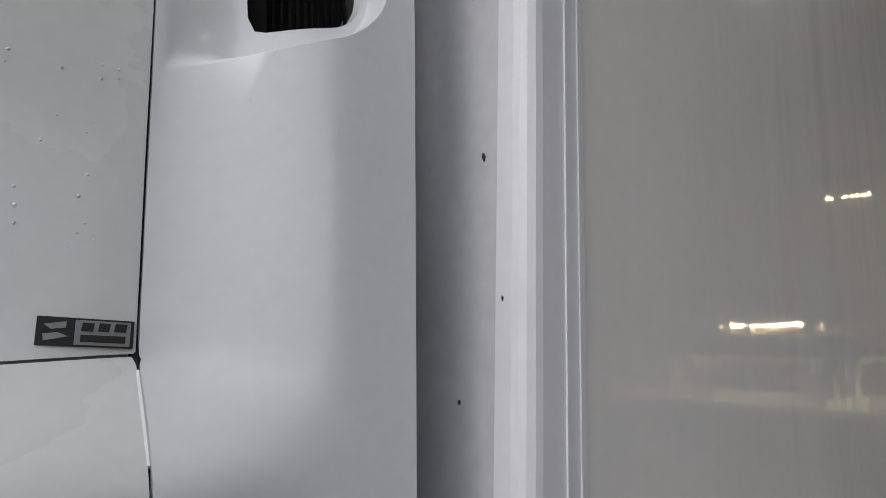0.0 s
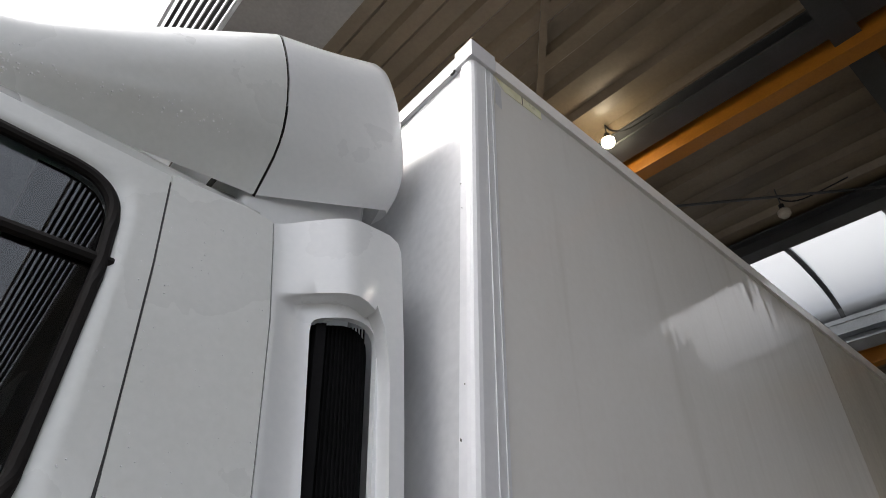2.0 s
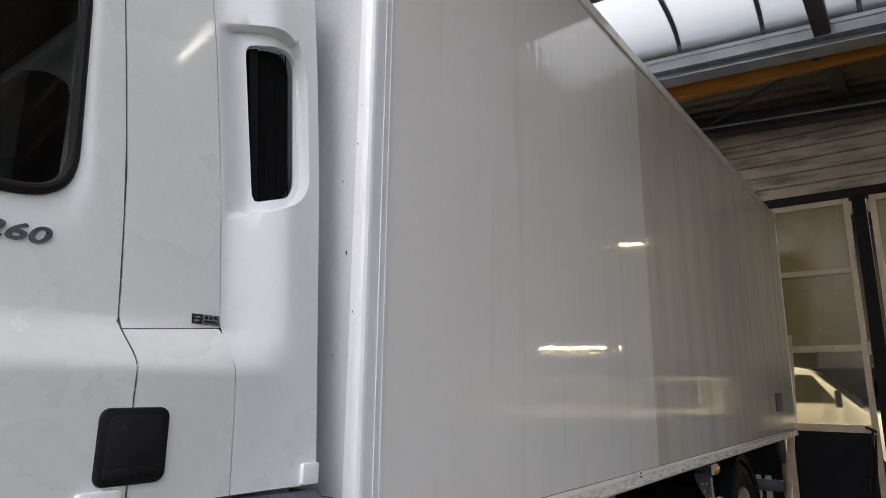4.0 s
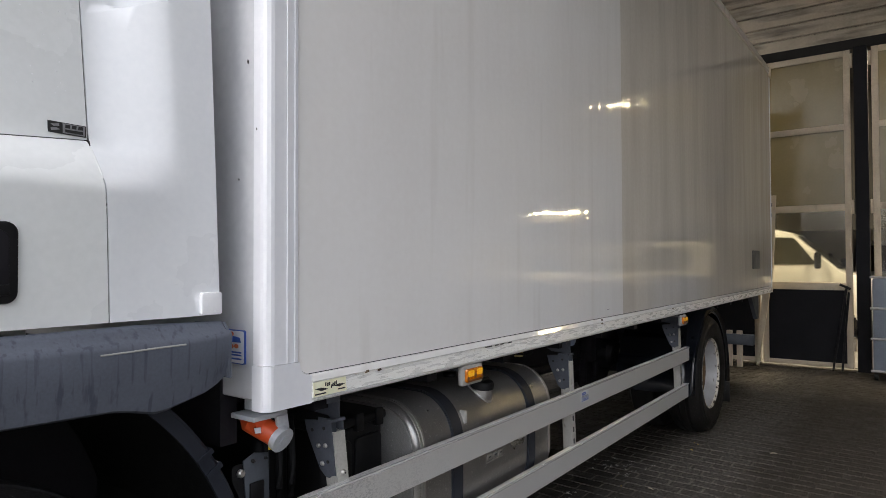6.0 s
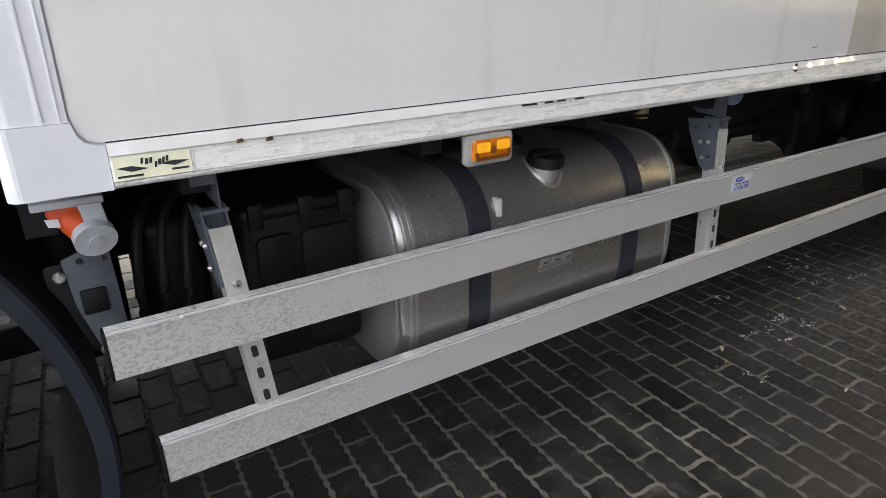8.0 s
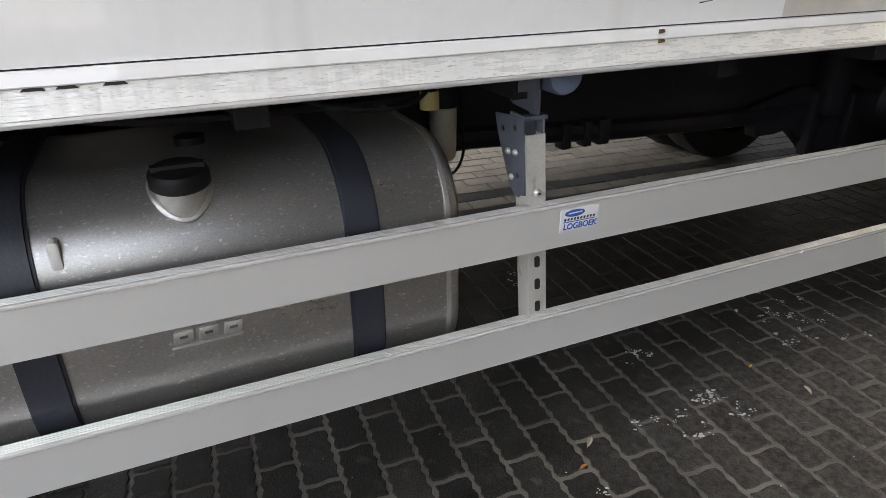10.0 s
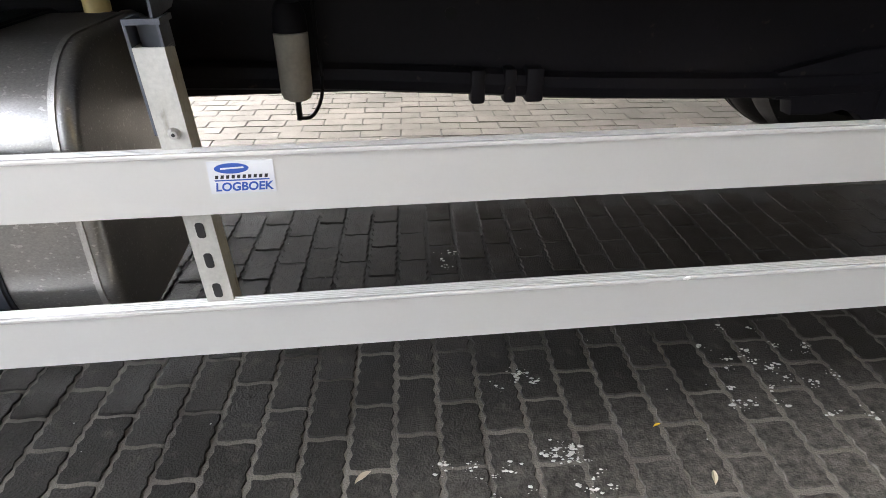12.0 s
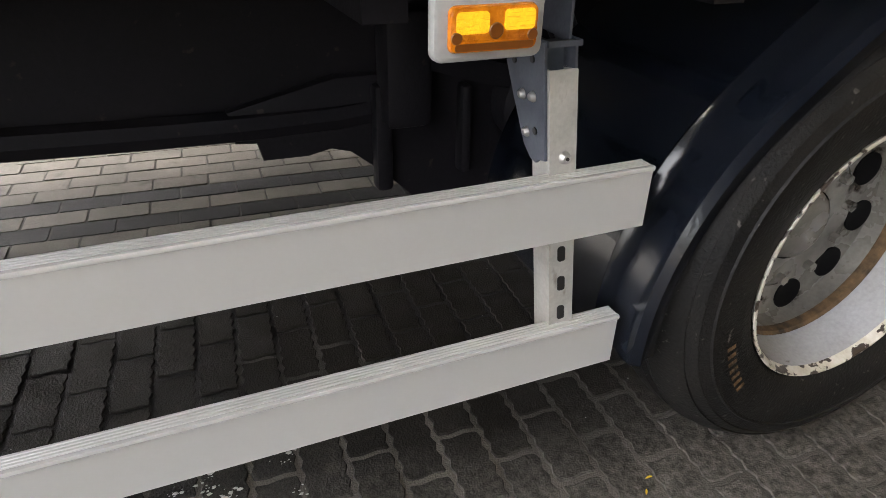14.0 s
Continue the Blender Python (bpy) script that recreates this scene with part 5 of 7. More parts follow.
part("rain_film", drops, WHITE_REFLECTOR, truck, "small rain drops on the paint")["kind"] = "stuff"

# grey plastic skirt over the front wheel
bm = bmesh.new()
top, low = line((-1.95, 1.262), (-0.30, 1.262), (-0.08, 1.256)), line((-1.95, 0.62), (-1.45, 0.70), (-1.30, 0.90), (-1.10, 1.045), (-0.66, 1.092), (-0.36, 1.084), (-0.268, 1.062), (-0.136, 1.094), (-0.092, 1.128))
rows = []
for s, dy in ((0.0, 0.050), (0.03, 0.034), (0.06, 0.030), (0.17, 0.012), (0.21, 0.003), (0.26, 0.0), (0.60, 0.004), (0.97, 0.016), (1.0, 0.024), (1.0, 0.16)):
    rows.append([(x, 0.012 + dy, top(x) + (low(x) - top(x)) * s) for x in [-1.95 + i * 1.858 / 60 for i in range(61)]])
rows.append([(p[0], 0.17, p[2] + 0.02) for p in rows[-1]])
loops(rows, closed=False, bm=bm)
part("side_skirt", bm, SKIRT_GREY, truck, "blue-grey plastic skirt with dried water runs")
part("skirt_scratch", tube([(-0.405, 0.0128, 1.2105), (-0.35, 0.0122, 1.2115), (-0.28, 0.0122, 1.2130), (-0.215, 0.0124, 1.2135)], 0.0022, 6), LAMP_HOUSING, truck, "pale scratch along the skirt's ridge")
part("skirt_end", prism([(0.014, 1.12), (0.16, 1.12), (0.16, 1.25), (0.04, 1.255), (0.014, 1.22)], "x", -0.100, -0.093), SKIRT_GREY, truck, "grey skirt end")


# wheels
WZ = 0.46


def wheel(name, x, y0, inner_dir, deep, label):
    """A wheel whose outer face lies at y0; inner_dir is +1 when the wheel's inside lies at greater y."""
    w = part(name, lathe([(inner_dir * d, r) for d, r in ((0.045, 0.276), (0.030, 0.291), (0.021, 0.292), (0.014, 0.300), (0.006, 0.330), (0.000, 0.362), (-0.004, 0.392), (-0.0035, 0.402), (-0.0065, 0.404), (-0.0065, 0.407), (-0.002, 0.410), (0.004, 0.432), (0.002, 0.434), (0.004, 0.438), (0.018, 0.452), (0.016, 0.455), (0.026, 0.462), (0.050, 0.478), (0.080, 0.489), (0.095, 0.482), (0.105, 0.482),
                          (0.110, 0.491), (0.150, 0.495), (0.155, 0.484), (0.165, 0.484), (0.17, 0.491), (0.215, 0.486), (0.245, 0.465), (0.27, 0.43), (0.28, 0.36), (0.265, 0.312))], (x, y0, WZ), "y", 96), RUBBER if deep else TYRE_DUSTY, truck, label)
    lip = [(0.044, 0.277), (0.026, 0.286), (0.0185, 0.2895), (0.0150, 0.2880), (0.0150, 0.2840), (0.022, 0.2790), (0.034, 0.2740)]
    barrel = [(0.034, 0.2742), (0.060, 0.2695), (0.095, 0.2650), (0.120, 0.2575), (0.140, 0.2540), (0.25, 0.2520), (0.26, 0.29)]
    part("rim_lip", lathe([(inner_dir * d, r) for d, r in lip], (x, y0, WZ), "y", 96), RIM_LIP, w, "chipped cream rim edge")
    part("rim", lathe([(inner_dir * d, r) for d, r in barrel], (x, y0, WZ), "y", 96), RIM_WHITE, w, "white painted rim barrel")
    d0 = 0.195 if deep else 0.02
    # disc with ten round hand holes
    bm = bmesh.new()
    n = 120
    ring = [[(x + r * math.cos(2 * math.pi * i / n), y0 + inner_dir * d, WZ + r * math.sin(2 * math.pi * i / n)) for i in range(n)] for r, d in ((0.2535, d0 - 0.055), (0.2500, d0 - 0.050), (0.2480, d0 - 0.020), (0.2435, d0 - 0.003), (0.165, d0), (0.15, d0 - 0.012), (0.085, d0 - 0.012))]
    loops(ring, bm=bm)
    part("disc", bm, RIM, w, "pale grey wheel disc")
    for i in range(10):
        a = radians(-4.6 + 36 * i)
        cx, cz = x + 0.2045 * math.cos(a), WZ + 0.2045 * math.sin(a)
        part("hand_hole", lathe([(inner_dir * (d0 - 0.0045), 0.0), (inner_dir * (d0 - 0.0045), 0.0385), (inner_dir * (d0 - 0.0050), 0.0395), (inner_dir * (d0 + 0.01), 0.040)], (cx, y0, cz), "y", 24), GRILLE, w, "black hand hole")
        bx, bz = x + 0.135 * math.cos(a + 0.3), WZ + 0.135 * math.sin(a + 0.3)
        part("wheel_nut", rod((bx, y0 + inner_dir * (d0 - 0.012), bz), (bx, y0 + inner_dir * (d0 - 0.030), bz), 0.013, 6), RIM, w, "grimy wheel nut", smooth=False)
    part("hub", lathe([(inner_dir * (d0 - 0.03), 0.0), (inner_dir * (d0 - 0.03), 0.06), (inner_dir * (d0 - 0.02), 0.078), (inner_dir * d0, 0.088)], (x, y0, WZ), "y", 32), RIM, w, "grimy hub")
    part("rust_line", lathe([(inner_dir * (d0 - 0.072), 0.2545), (inner_dir * (d0 - 0.066), 0.2480), (inner_dir * (d0 - 0.052), 0.2455), (inner_dir * (d0 - 0.046), 0.2460), (inner_dir * (d0 - 0.046), 0.2545)], (x, y0, WZ), "y", 64, closed=True), RUST, w, "brown rust line in the rim")
    if deep:
        for k in range(7):
            a = radians(196 + k * 3.4)
            p, q = 0.352, 0.374
            part("tyre_mark", loops([[(x + p * math.cos(a + s), y0 + inner_dir * -0.0055, WZ + p * math.sin(a + s)) for s in (0, 0.03)], [(x + q * math.cos(a + s), y0 + inner_dir * -0.0075, WZ + q * math.sin(a + s)) for s in (0, 0.03)]], False), RUST, w, "brownish mark on the tyre", smooth=False)
    return w


wheel("rear_wheel", 4.575, 0.004, 1, True, "worn black tyre of the rear wheel")
wheel("rear_wheel", 4.575, 2.50, -1, True, "worn black tyre of the rear wheel")
wheel("front_wheel", -0.65, 0.15, 1, False, "black tyre of the front wheel")
wheel("front_wheel", -0.65, 2.35, -1, False, "black tyre of the front wheel")
for y in (0.32, 1.90):
    part("inner_tyre", lathe([(y, 0.30), (y + 0.02, 0.43), (y + 0.05, 0.48), (y + 0.14, 0.495), (y + 0.23, 0.48), (y + 0.26, 0.43), (y + 0.28, 0.30)], (4.60, 0, WZ), "y", 64), RUBBER, truck, "black inner tyre of the rear axle")
part("brake_chamber", lathe([(0.72, 0.02), (0.72, 0.09), (0.76, 0.12), (0.94, 0.12), (0.98, 0.09), (0.98, 0.02)], (4.24, 0, 0.60), "y", 24), CHASSIS, truck, "black brake and suspension housing")
part("rear_axle", rod((4.60, 0.3, 0.48), (4.60, 2.2, 0.48), 0.09, 20), CHASSIS, truck, "black rear axle")
part("axle_hub", lathe([(-0.2, 0.02), (-0.2, 0.16), (0.0, 0.24), (0.2, 0.16), (0.2, 0.02)], (4.60, 1.25, 0.48), "y", 28), CHASSIS, truck, "black differential housing")
part("front_cross_bar", prism([(-0.60, 0.165), (0.10, 0.185), (0.10, 0.295), (-0.60, 0.275)], "y", 1.22, 1.28, 0.006), CHASSIS, truck, "black cross bar behind the front axle")
part("front_axle", rod((-0.65, 0.4, 0.42), (-0.65, 2.1, 0.42), 0.07, 20), CHASSIS, truck, "black front axle")


# rear mudguard: an arched shell with two rolled beads
def guard(name, x, z, y0, y1, r, a0, a1, mat, label, bead=0.012):
    rows = []
    n = 48
    prof = [(y0 + 0.004, r - 0.055), (y0, r - 0.03), (y0 - bead, r - 0.014), (y0, r), (y0 + 0.02, r + 0.004), (y0 + 0.05, r - 0.004), (y0 + 0.085, r + 0.004), (y0 + 0.10, r + 0.016), (y0 + 0.115, r + 0.004), (y1, r + 0.004), (y1, r - 0.008), (y0 + 0.05, r - 0.012)]
    bm = bmesh.new()
    for i in range(n + 1):
        a = a0 + (a1 - a0) * i / n
        # the arch opens out over the tyre
        wide = 0.06 * smooth01(min(1.0, max(0.0, (130 - a) / 40)))
        rows.append([(x + (q + wide) * math.cos(radians(a)), d, z + (q + wide) * math.sin(radians(a))) for d, q in prof])
    loops(rows, bm=bm)
    bm.faces.new([v for v in bm.verts][:len(prof)])
    return part(name, bm, mat, truck, label)


guard("rear_mudguard", 4.575, 0.385, 0.020, 0.62, 0.568, 182, -8, MUD_BLACK, "glossy black rear mudguard")
part("mud_flap", solid(5.145, 5.160, 0.0, 0.60, 0.12, 0.30, 0.004), RUBBER, truck, "black rubber mud flap")
AX, AZ = -0.775, 0.454
part("front_arch", lathe([(0.14, 0.838), (0.118, 0.834), (0.112, 0.826), (0.114, 0.793), (0.124, 0.793), (0.14, 0.818), (0.62, 0.818), (0.62, 0.838)], (AX, 0, AZ), "y", 72, -33, 70, closed=True), ARCH_BLUE, truck, "blue-black plastic wheel arch")
for a in (30.2, 33.6):
    part("arch_joint", lathe([(0.110, 0.793), (0.110, 0.841), (0.30, 0.841), (0.30, 0.836), (0.118, 0.836), (0.118, 0.793)], (AX, 0, AZ), "y", 3, a, a + 1.0, closed=True), ARCH_BLUE, truck, "raised joint of the wheel arch", smooth=False)
part("arch_liner", lathe([(0.128, 0.815), (1.02, 0.815), (1.02, 0.803), (0.128, 0.803)], (AX, 0, AZ), "y", 72, -34, 70, closed=True), LINER, truck, "rough black arch liner with grit")

# ladder frame and running gear under the box
for y in (0.87, 1.60):
    part("chassis_rail", prism([(y, 0.62), (y + 0.03, 0.62), (y + 0.03, 0.63), (y + 0.008, 0.63), (y + 0.008, 0.94), (y + 0.03, 0.94), (y + 0.03, 0.955), (y, 0.955)], "x", -1.75, 6.9), CHASSIS, truck, "black chassis rail", smooth=False)
for x in (-0.3, 0.9, 2.2, 3.5, 5.4, 6.6):
    part("cross_member", solid(x - 0.05, x + 0.05, 0.878, 1.60, 0.76, 0.92, 0.01), CHASSIS, truck, "black cross member")
for x in [0.30 + i * 0.55 for i in range(13)]:
    part("floor_bearer", solid(x - 0.03, x + 0.03, 0.12, 2.38, 0.955, 1.035), CHASSIS, truck, "dark floor bearer", smooth=False)
part("propeller_shaft", rod((0.6, 1.25, 0.68), (4.4, 1.25, 0.56), 0.055, 20), CHASSIS, truck, "black propeller shaft")
part("shaft_joint", rod((3.25, 1.25, 0.595), (3.5, 1.25, 0.59), 0.085, 16), CHASSIS, truck, "black shaft joint")
part("engine_gearbox", solid(-1.5, 0.45, 0.98, 1.52, 0.535, 1.0, 0.05), CHASSIS, truck, "black gearbox block")
part("frame_pipe", tube([(1.0, 0.86, 0.700), (2.0, 0.855, 0.672), (2.5, 0.855, 0.645), (2.9, 0.855, 0.618), (3.7, 0.86, 0.600), (4.2, 0.9, 0.66)], 0.038, 8), CHASSIS, truck, "black pipe along the frame")
for x, w in ((2.55, 0.04), (2.64, 0.035), (2.71, 0.05)):
    part("pipe_clip", solid(x - w / 2, x + w / 2, 0.815, 0.87, 0.585, 0.68, 0.008), CHASSIS, truck, "black pipe clip")
part("frame_hole", rod((2.48, 0.866, 0.82), (2.48, 0.880, 0.82), 0.016, 20), BLACK_PLASTIC, truck, "dark round hole in the rail")
for s in (0.80, 1.70):
    bm = bmesh.new()
    rows = [[(4.60 + dx, s + dy, 0.60 + 0.14 * (dx / 0.75) ** 2 + dz) for dy, dz in ((-0.035, 0), (0.035, 0), (0.035, 0.06), (-0.035, 0.06))] for dx in [-0.75 + i * 0.125 for i in range(13)]]
    loops(rows, bm=bm)
    part("leaf_spring", bm, CHASSIS, truck, "black leaf spring")
    part("spring_hanger", solid(3.80, 3.92, s - 0.05, s + 0.05, 0.58, 0.86, 0.02), CHASSIS, truck, "black spring hanger")
part("shock_absorber", rod((4.15, 0.66, 0.92), (4.40, 0.64, 0.45), 0.035, 16), CHASSIS, truck, "black shock absorber")
for x in (2.8, 3.3):
    part("air_tank", lathe([(-0.3, 0.0), (-0.3, 0.08), (-0.26, 0.12), (0.26, 0.12), (0.3, 0.08), (0.3, 0.0)], (x + 0.2, 1.95, 0.80), "x", 28), CHASSIS, truck, "black air tank")
part("suspension_bracket", prism([(3.44, 0.64), (3.45, 0.560), (3.50, 0.556), (3.51, 0.510), (3.62, 0.508), (3.68, 0.520), (3.73, 0.505), (3.82, 0.432), (3.90, 0.35), (4.30, 0.34), (4.45, 0.45), (4.45, 0.70), (3.70, 0.70)], "y", 0.84, 0.90, 0.008), CHASSIS, truck, "black suspension bracket under the frame")
part("bracket_rib", solid(3.785, 3.83, 0.80, 0.85, 0.40, 0.68, 0.012), CHASSIS, truck, "black upright rib of the bracket")
part("bracket_rib", solid(4.02, 4.05, 0.80, 0.85, 0.42, 0.66, 0.010), CHASSIS, truck, "black upright rib of the bracket")
part("rear_underrun_bar", solid(6.95, 7.05, 0.12, 2.38, 0.42, 0.54, 0.01), STEEL_GREY, truck, "dark rear underrun bar")
part("rear_lamp_post", solid(6.98, 7.03, 0.36, 0.42, 0.16, 0.58, 0.006), DOOR_FRAME, truck, "pale upright at the rear bar")
part("rear_lamp_post", solid(6.98, 7.03, 0.25, 0.31, 0.16, 0.58, 0.006), DOOR_FRAME, truck, "pale upright at the rear bar")
part("tail_frame", prism([(6.7, 1.02), (7.15, 1.02), (7.15, 0.72), (7.05, 0.72)], "y", 0.10, 0.14), STEEL_GREY, truck, "grey tail frame plate")

# ---- the box ----
BT, BL = 3.635, 7.42
body = part("box_body", solid(0.004, BL, 0.006, 2.494, 1.04, 3.70, 0.004, 1), BOX_FRONT, truck, "white insulated box body")
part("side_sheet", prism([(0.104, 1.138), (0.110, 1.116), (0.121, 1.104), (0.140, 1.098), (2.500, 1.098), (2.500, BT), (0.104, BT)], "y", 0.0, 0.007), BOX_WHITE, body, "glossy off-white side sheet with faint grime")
part("side_sheet", prism([(2.5005, 1.098), (BL - 0.03, 1.098), (BL - 0.03, BT), (2.5005, BT)], "y", 0.0, 0.007), BOX_WORN_TINTED, body, "dull side sheet with wiped smears, the hall's warm reflection painted in")
part("side_scratch", prism([(2.262, 1.134), (2.296, 1.138), (2.298, 1.140), (2.264, 1.1365)], "y", -0.0008, -0.0001), PRINT_BLACK, body, "short dark scratch", smooth=False)
part("corner_profile", prism([(0.100, 0.010), (0.100, -0.004), (0.022, -0.004), (0.012, -0.002), (0.003, 0.004), (-0.002, 0.012), (-0.004, 0.022), (-0.004, 0.048), (0.004, 0.048), (0.006, 0.022), (0.014, 0.010)], "z", 1.135, BT + 0.004), CORNER_WHITE, body, "white corner profile with scuffs", smooth=False)
part("corner_bead", solid(0.062, 0.066, -0.0065, -0.003, 1.135, BT), CORNER_WHITE, body, "raised bead on the corner profile", smooth=False)
part("corner_bead", solid(0.088, 0.0905, -0.0060, -0.003, 1.135, BT), CORNER_WHITE, body, "raised bead on the corner profile", smooth=False)
part("corner_casting", prism([(0.0162, 1.018), (0.145, 1.018), (0.145, 1.0935), (0.133, 1.0955), (0.117, 1.101), (0.1075, 1.113), (0.1025, 1.134), (0.0162, 1.134)], "y", -0.0075, 0.02), CORNER_WHITE, body, "white corner casting", smooth=False)
part("casting_front", prism([(-0.0072, 0.050), (-0.0072, 0.014), (-0.0050, 0.006), (0.0020, -0.002), (0.0090, -0.0062), (0.0160, -0.0075), (0.0160, 0.020), (0.0120, 0.050)], "z", 1.018, 1.134), CORNER_WHITE, body, "white front of the corner casting", smooth=False)
part("top_rail", prism([(0.006, BT), (-0.014, BT + 0.004), (-0.014, BT + 0.070), (0.0, BT + 0.086), (0.05, BT + 0.09), (0.05, BT)], "x", 0.105, BL, 0.002), BOX_WHITE, body, "white roof edge rail")
part("top_rail_front", prism([(0.006, BT - 0.01), (-0.012, BT - 0.006), (-0.012, BT + 0.066), (0.0, BT + 0.086), (0.05, BT + 0.09), (0.05, BT - 0.01)], "y", 0.075, 2.42, 0.002), BOX_FRONT, body, "white front roof edge")
part("top_corner_cap", prism(fillet([(-0.013, 0.074), (-0.013, -0.0145), (0.104, -0.0145), (0.104, 0.05), (0.05, 0.074)], [0.002, 0.006, 0.002, 0.004, 0.004], 3), "z", BT - 0.002, BT + 0.090, 0.002), CORNER_WHITE, body, "white roof corner cap", smooth=False)
part("cap_chip", solid(-0.012, 0.016, -0.016, 0.012, BT + 0.088, BT + 0.096), RUST, body, "rusty chip at the roof corner", smooth=False)
part("cap_screw", lathe([(-0.004, 0.0), (-0.004, 0.011), (0.004, 0.013)], (-0.015, 0.082, BT - 0.012), "x", 12), PRINT_BLACK, body, "dark screw head")
part("bottom_ledge", prism([(-0.0095, 1.0735), (-0.0105, 1.0755), (-0.0055, 1.0935), (0.0015, 1.0955), (0.0065, 1.0955), (0.0065, 1.0735)], "x", 0.146, BL), BOX_WHITE, body, "thin white ledge over the floor rail")
strip = part("floor_rail", prism([(-0.0105, 1.0315), (-0.0065, 1.0725), (0.02, 1.0725), (0.02, 1.0315)], "x", 0.280, BL), FOIL, body, "wrinkled silver reflective floor rail")
part("ledge_gap", prism([(0.0008, 1.0955), (0.0008, 1.0980), (0.0065, 1.0980), (0.0065, 1.0955)], "x", 0.146, BL), CHASSIS, body, "dark gap over the ledge", smooth=False)
part("floor_rail_lip", prism([(-0.0100, 1.0205), (-0.0135, 1.0225), (-0.0145, 1.0270), (-0.0125, 1.0308), (0.03, 1.0308), (0.03, 1.0205)], "x", 0.146, BL), ALU_RAIL, body, "dull aluminium lip under the floor rail")
part("plate_rail", prism([(-0.0105, 1.0315), (-0.0065, 1.0725), (0.02, 1.0725), (0.02, 1.0315)], "x", 0.146, 0.2795), FOIL, body, "silver floor rail behind the maker's plate")
plate = part("maker_plate", prism([(0.168, 1.054), (0.292, 1.054), (0.292, 1.099), (0.168, 1.099)], "y", -0.0075, -0.0056), TAPE, body, "cream maker's plate with black print")
part("plate_mark", prism([(0.172, 1.078), (0.195, 1.080), (0.222, 1.072), (0.195, 1.069)], "y", -0.0084, -0.0076), PRINT_BLACK, plate, smooth=False)
part("plate_mark", prism([(0.238, 1.078), (0.264, 1.081), (0.288, 1.078), (0.264, 1.071)], "y", -0.0084, -0.0076), PRINT_BLACK, plate, smooth=False)
for k, (a, b, z) in enumerate(((0.210, 0.214, 1.082), (0.217, 0.222, 1.080), (0.224, 0.228, 1.081), (0.231, 0.235, 1.072), (0.237, 0.242, 1.076), (0.244, 0.248, 1.079), (0.250, 0.254, 1.081))):
    part("plate_bar", prism([(a, z), (b, z), (b + 0.002, z + 0.011), (a + 0.002, z + 0.011)], "y", -0.0084, -0.0076), PRINT_BLACK, plate, smooth=False)
part("plate_bar", prism([(0.172, 1.059), (0.212, 1.059), (0.212, 1.063), (0.172, 1.063)], "y", -0.0084, -0.0076), PRINT_BLACK, plate, smooth=False)
part("plate_bar", prism([(0.258, 1.062), (0.286, 1.062), (0.286, 1.066), (0.258, 1.066)], "y", -0.0084, -0.0076), PRINT_BLACK, plate, smooth=False)
for ob in (plate, *plate.children):
    for v in ob.data.vertices:
        v.co.x, v.co.z = 0.149 + (v.co.x - 0.168) * 1.0, 1.0325 + (v.co.z - 1.054) * 0.87
        v.co.y -= 0.0055 - 0.0045 * (v.co.z - 1.0315) / 0.041
for a, b in ((1.022, 1.070), (1.092, 1.122), (1.134, 1.162), (1.192, 1.224)):
    part("rail_scrape", prism([(a, 1.0690), (a + 0.004, 1.0730), (b - 0.004, 1.0730), (b, 1.0690)], "y", -0.0100, -0.0066), PRINT_BLACK, strip, "dark scrape in the foil", smooth=False)
for a, z in ((0.355, 1.070), (0.41, 1.067), (2.163, 1.084), (2.165, 1.066), (3.42, 1.068), (5.1, 1.07)):
    part("rail_scrape", prism([(a, z), (a + 0.014, z + 0.002), (a + 0.011, z + 0.008), (a + 0.002, z + 0.007)], "y", -0.0120, -0.0056), RUST, strip, "dark nick at the rail", smooth=False)
tape = part("reflective_tape", prism([(0.112, 3.633), (0.352, 3.633), (0.352, 3.588), (0.160, 3.585)], "y", -0.0020, -0.0002), TAPE, body, "yellow-white reflective tape strip")
part("tape_gap", prism([(0.248, 3.632), (0.252, 3.632), (0.252, 3.588), (0.248, 3.588)], "y", -0.0026, -0.0021), PRINT_BLACK, tape, smooth=False)
part("tape_trace", prism([(0.110, 3.61), (0.140, 3.585), (0.140, 3.47), (0.110, 3.48)], "y", -0.0012, -0.0002), BOX_FRONT, body, "faint trace of removed tape")
part("service_plate", prism(rounded(6.26, 6.66, 1.31, 1.505, 0.015), "y", -0.004, 0.0, 0.002), STEEL_GREY, body, "small grey plate near the rear")
part("rear_profile", solid(BL - 0.03, BL + 0.01, -0.006, 0.05, 1.03, BT), CORNER_WHITE, body, "white rear corner profile")
part("rear_cap", prism([(BL - 0.05, BT - 0.03), (BL + 0.012, BT - 0.05), (BL + 0.012, BT + 0.09), (BL - 0.05, BT + 0.09)], "y", -0.018, 0.03, 0.003), DOOR_FRAME, body, "cream rear roof cap")
for x, y, z, s in ((-0.0045, 0.071, 1.927, 0.006), (-0.0045, 0.040, 2.272, 0.0045), (-0.0045, 0.035, 1.745, 0.0035), (-0.0045, 0.028, 2.40, 0.003), (-0.0045, 0.10, 2.16, 0.003), (-0.0045, 0.045, 3.05, 0.004), (-0.0045, 0.04, 2.95, 0.003), (-0.0045, 0.11, 1.62, 0.003)):
    part("chip", prism([(y, z - s), (y + s * 0.5, z - s * 0.2), (y + s * 0.35, z + s), (y - s * 0.2, z + s * 0.3)], "x", x - 0.0012, x + 0.002), PRINT_BLACK, body, "dark paint chip", smooth=False)
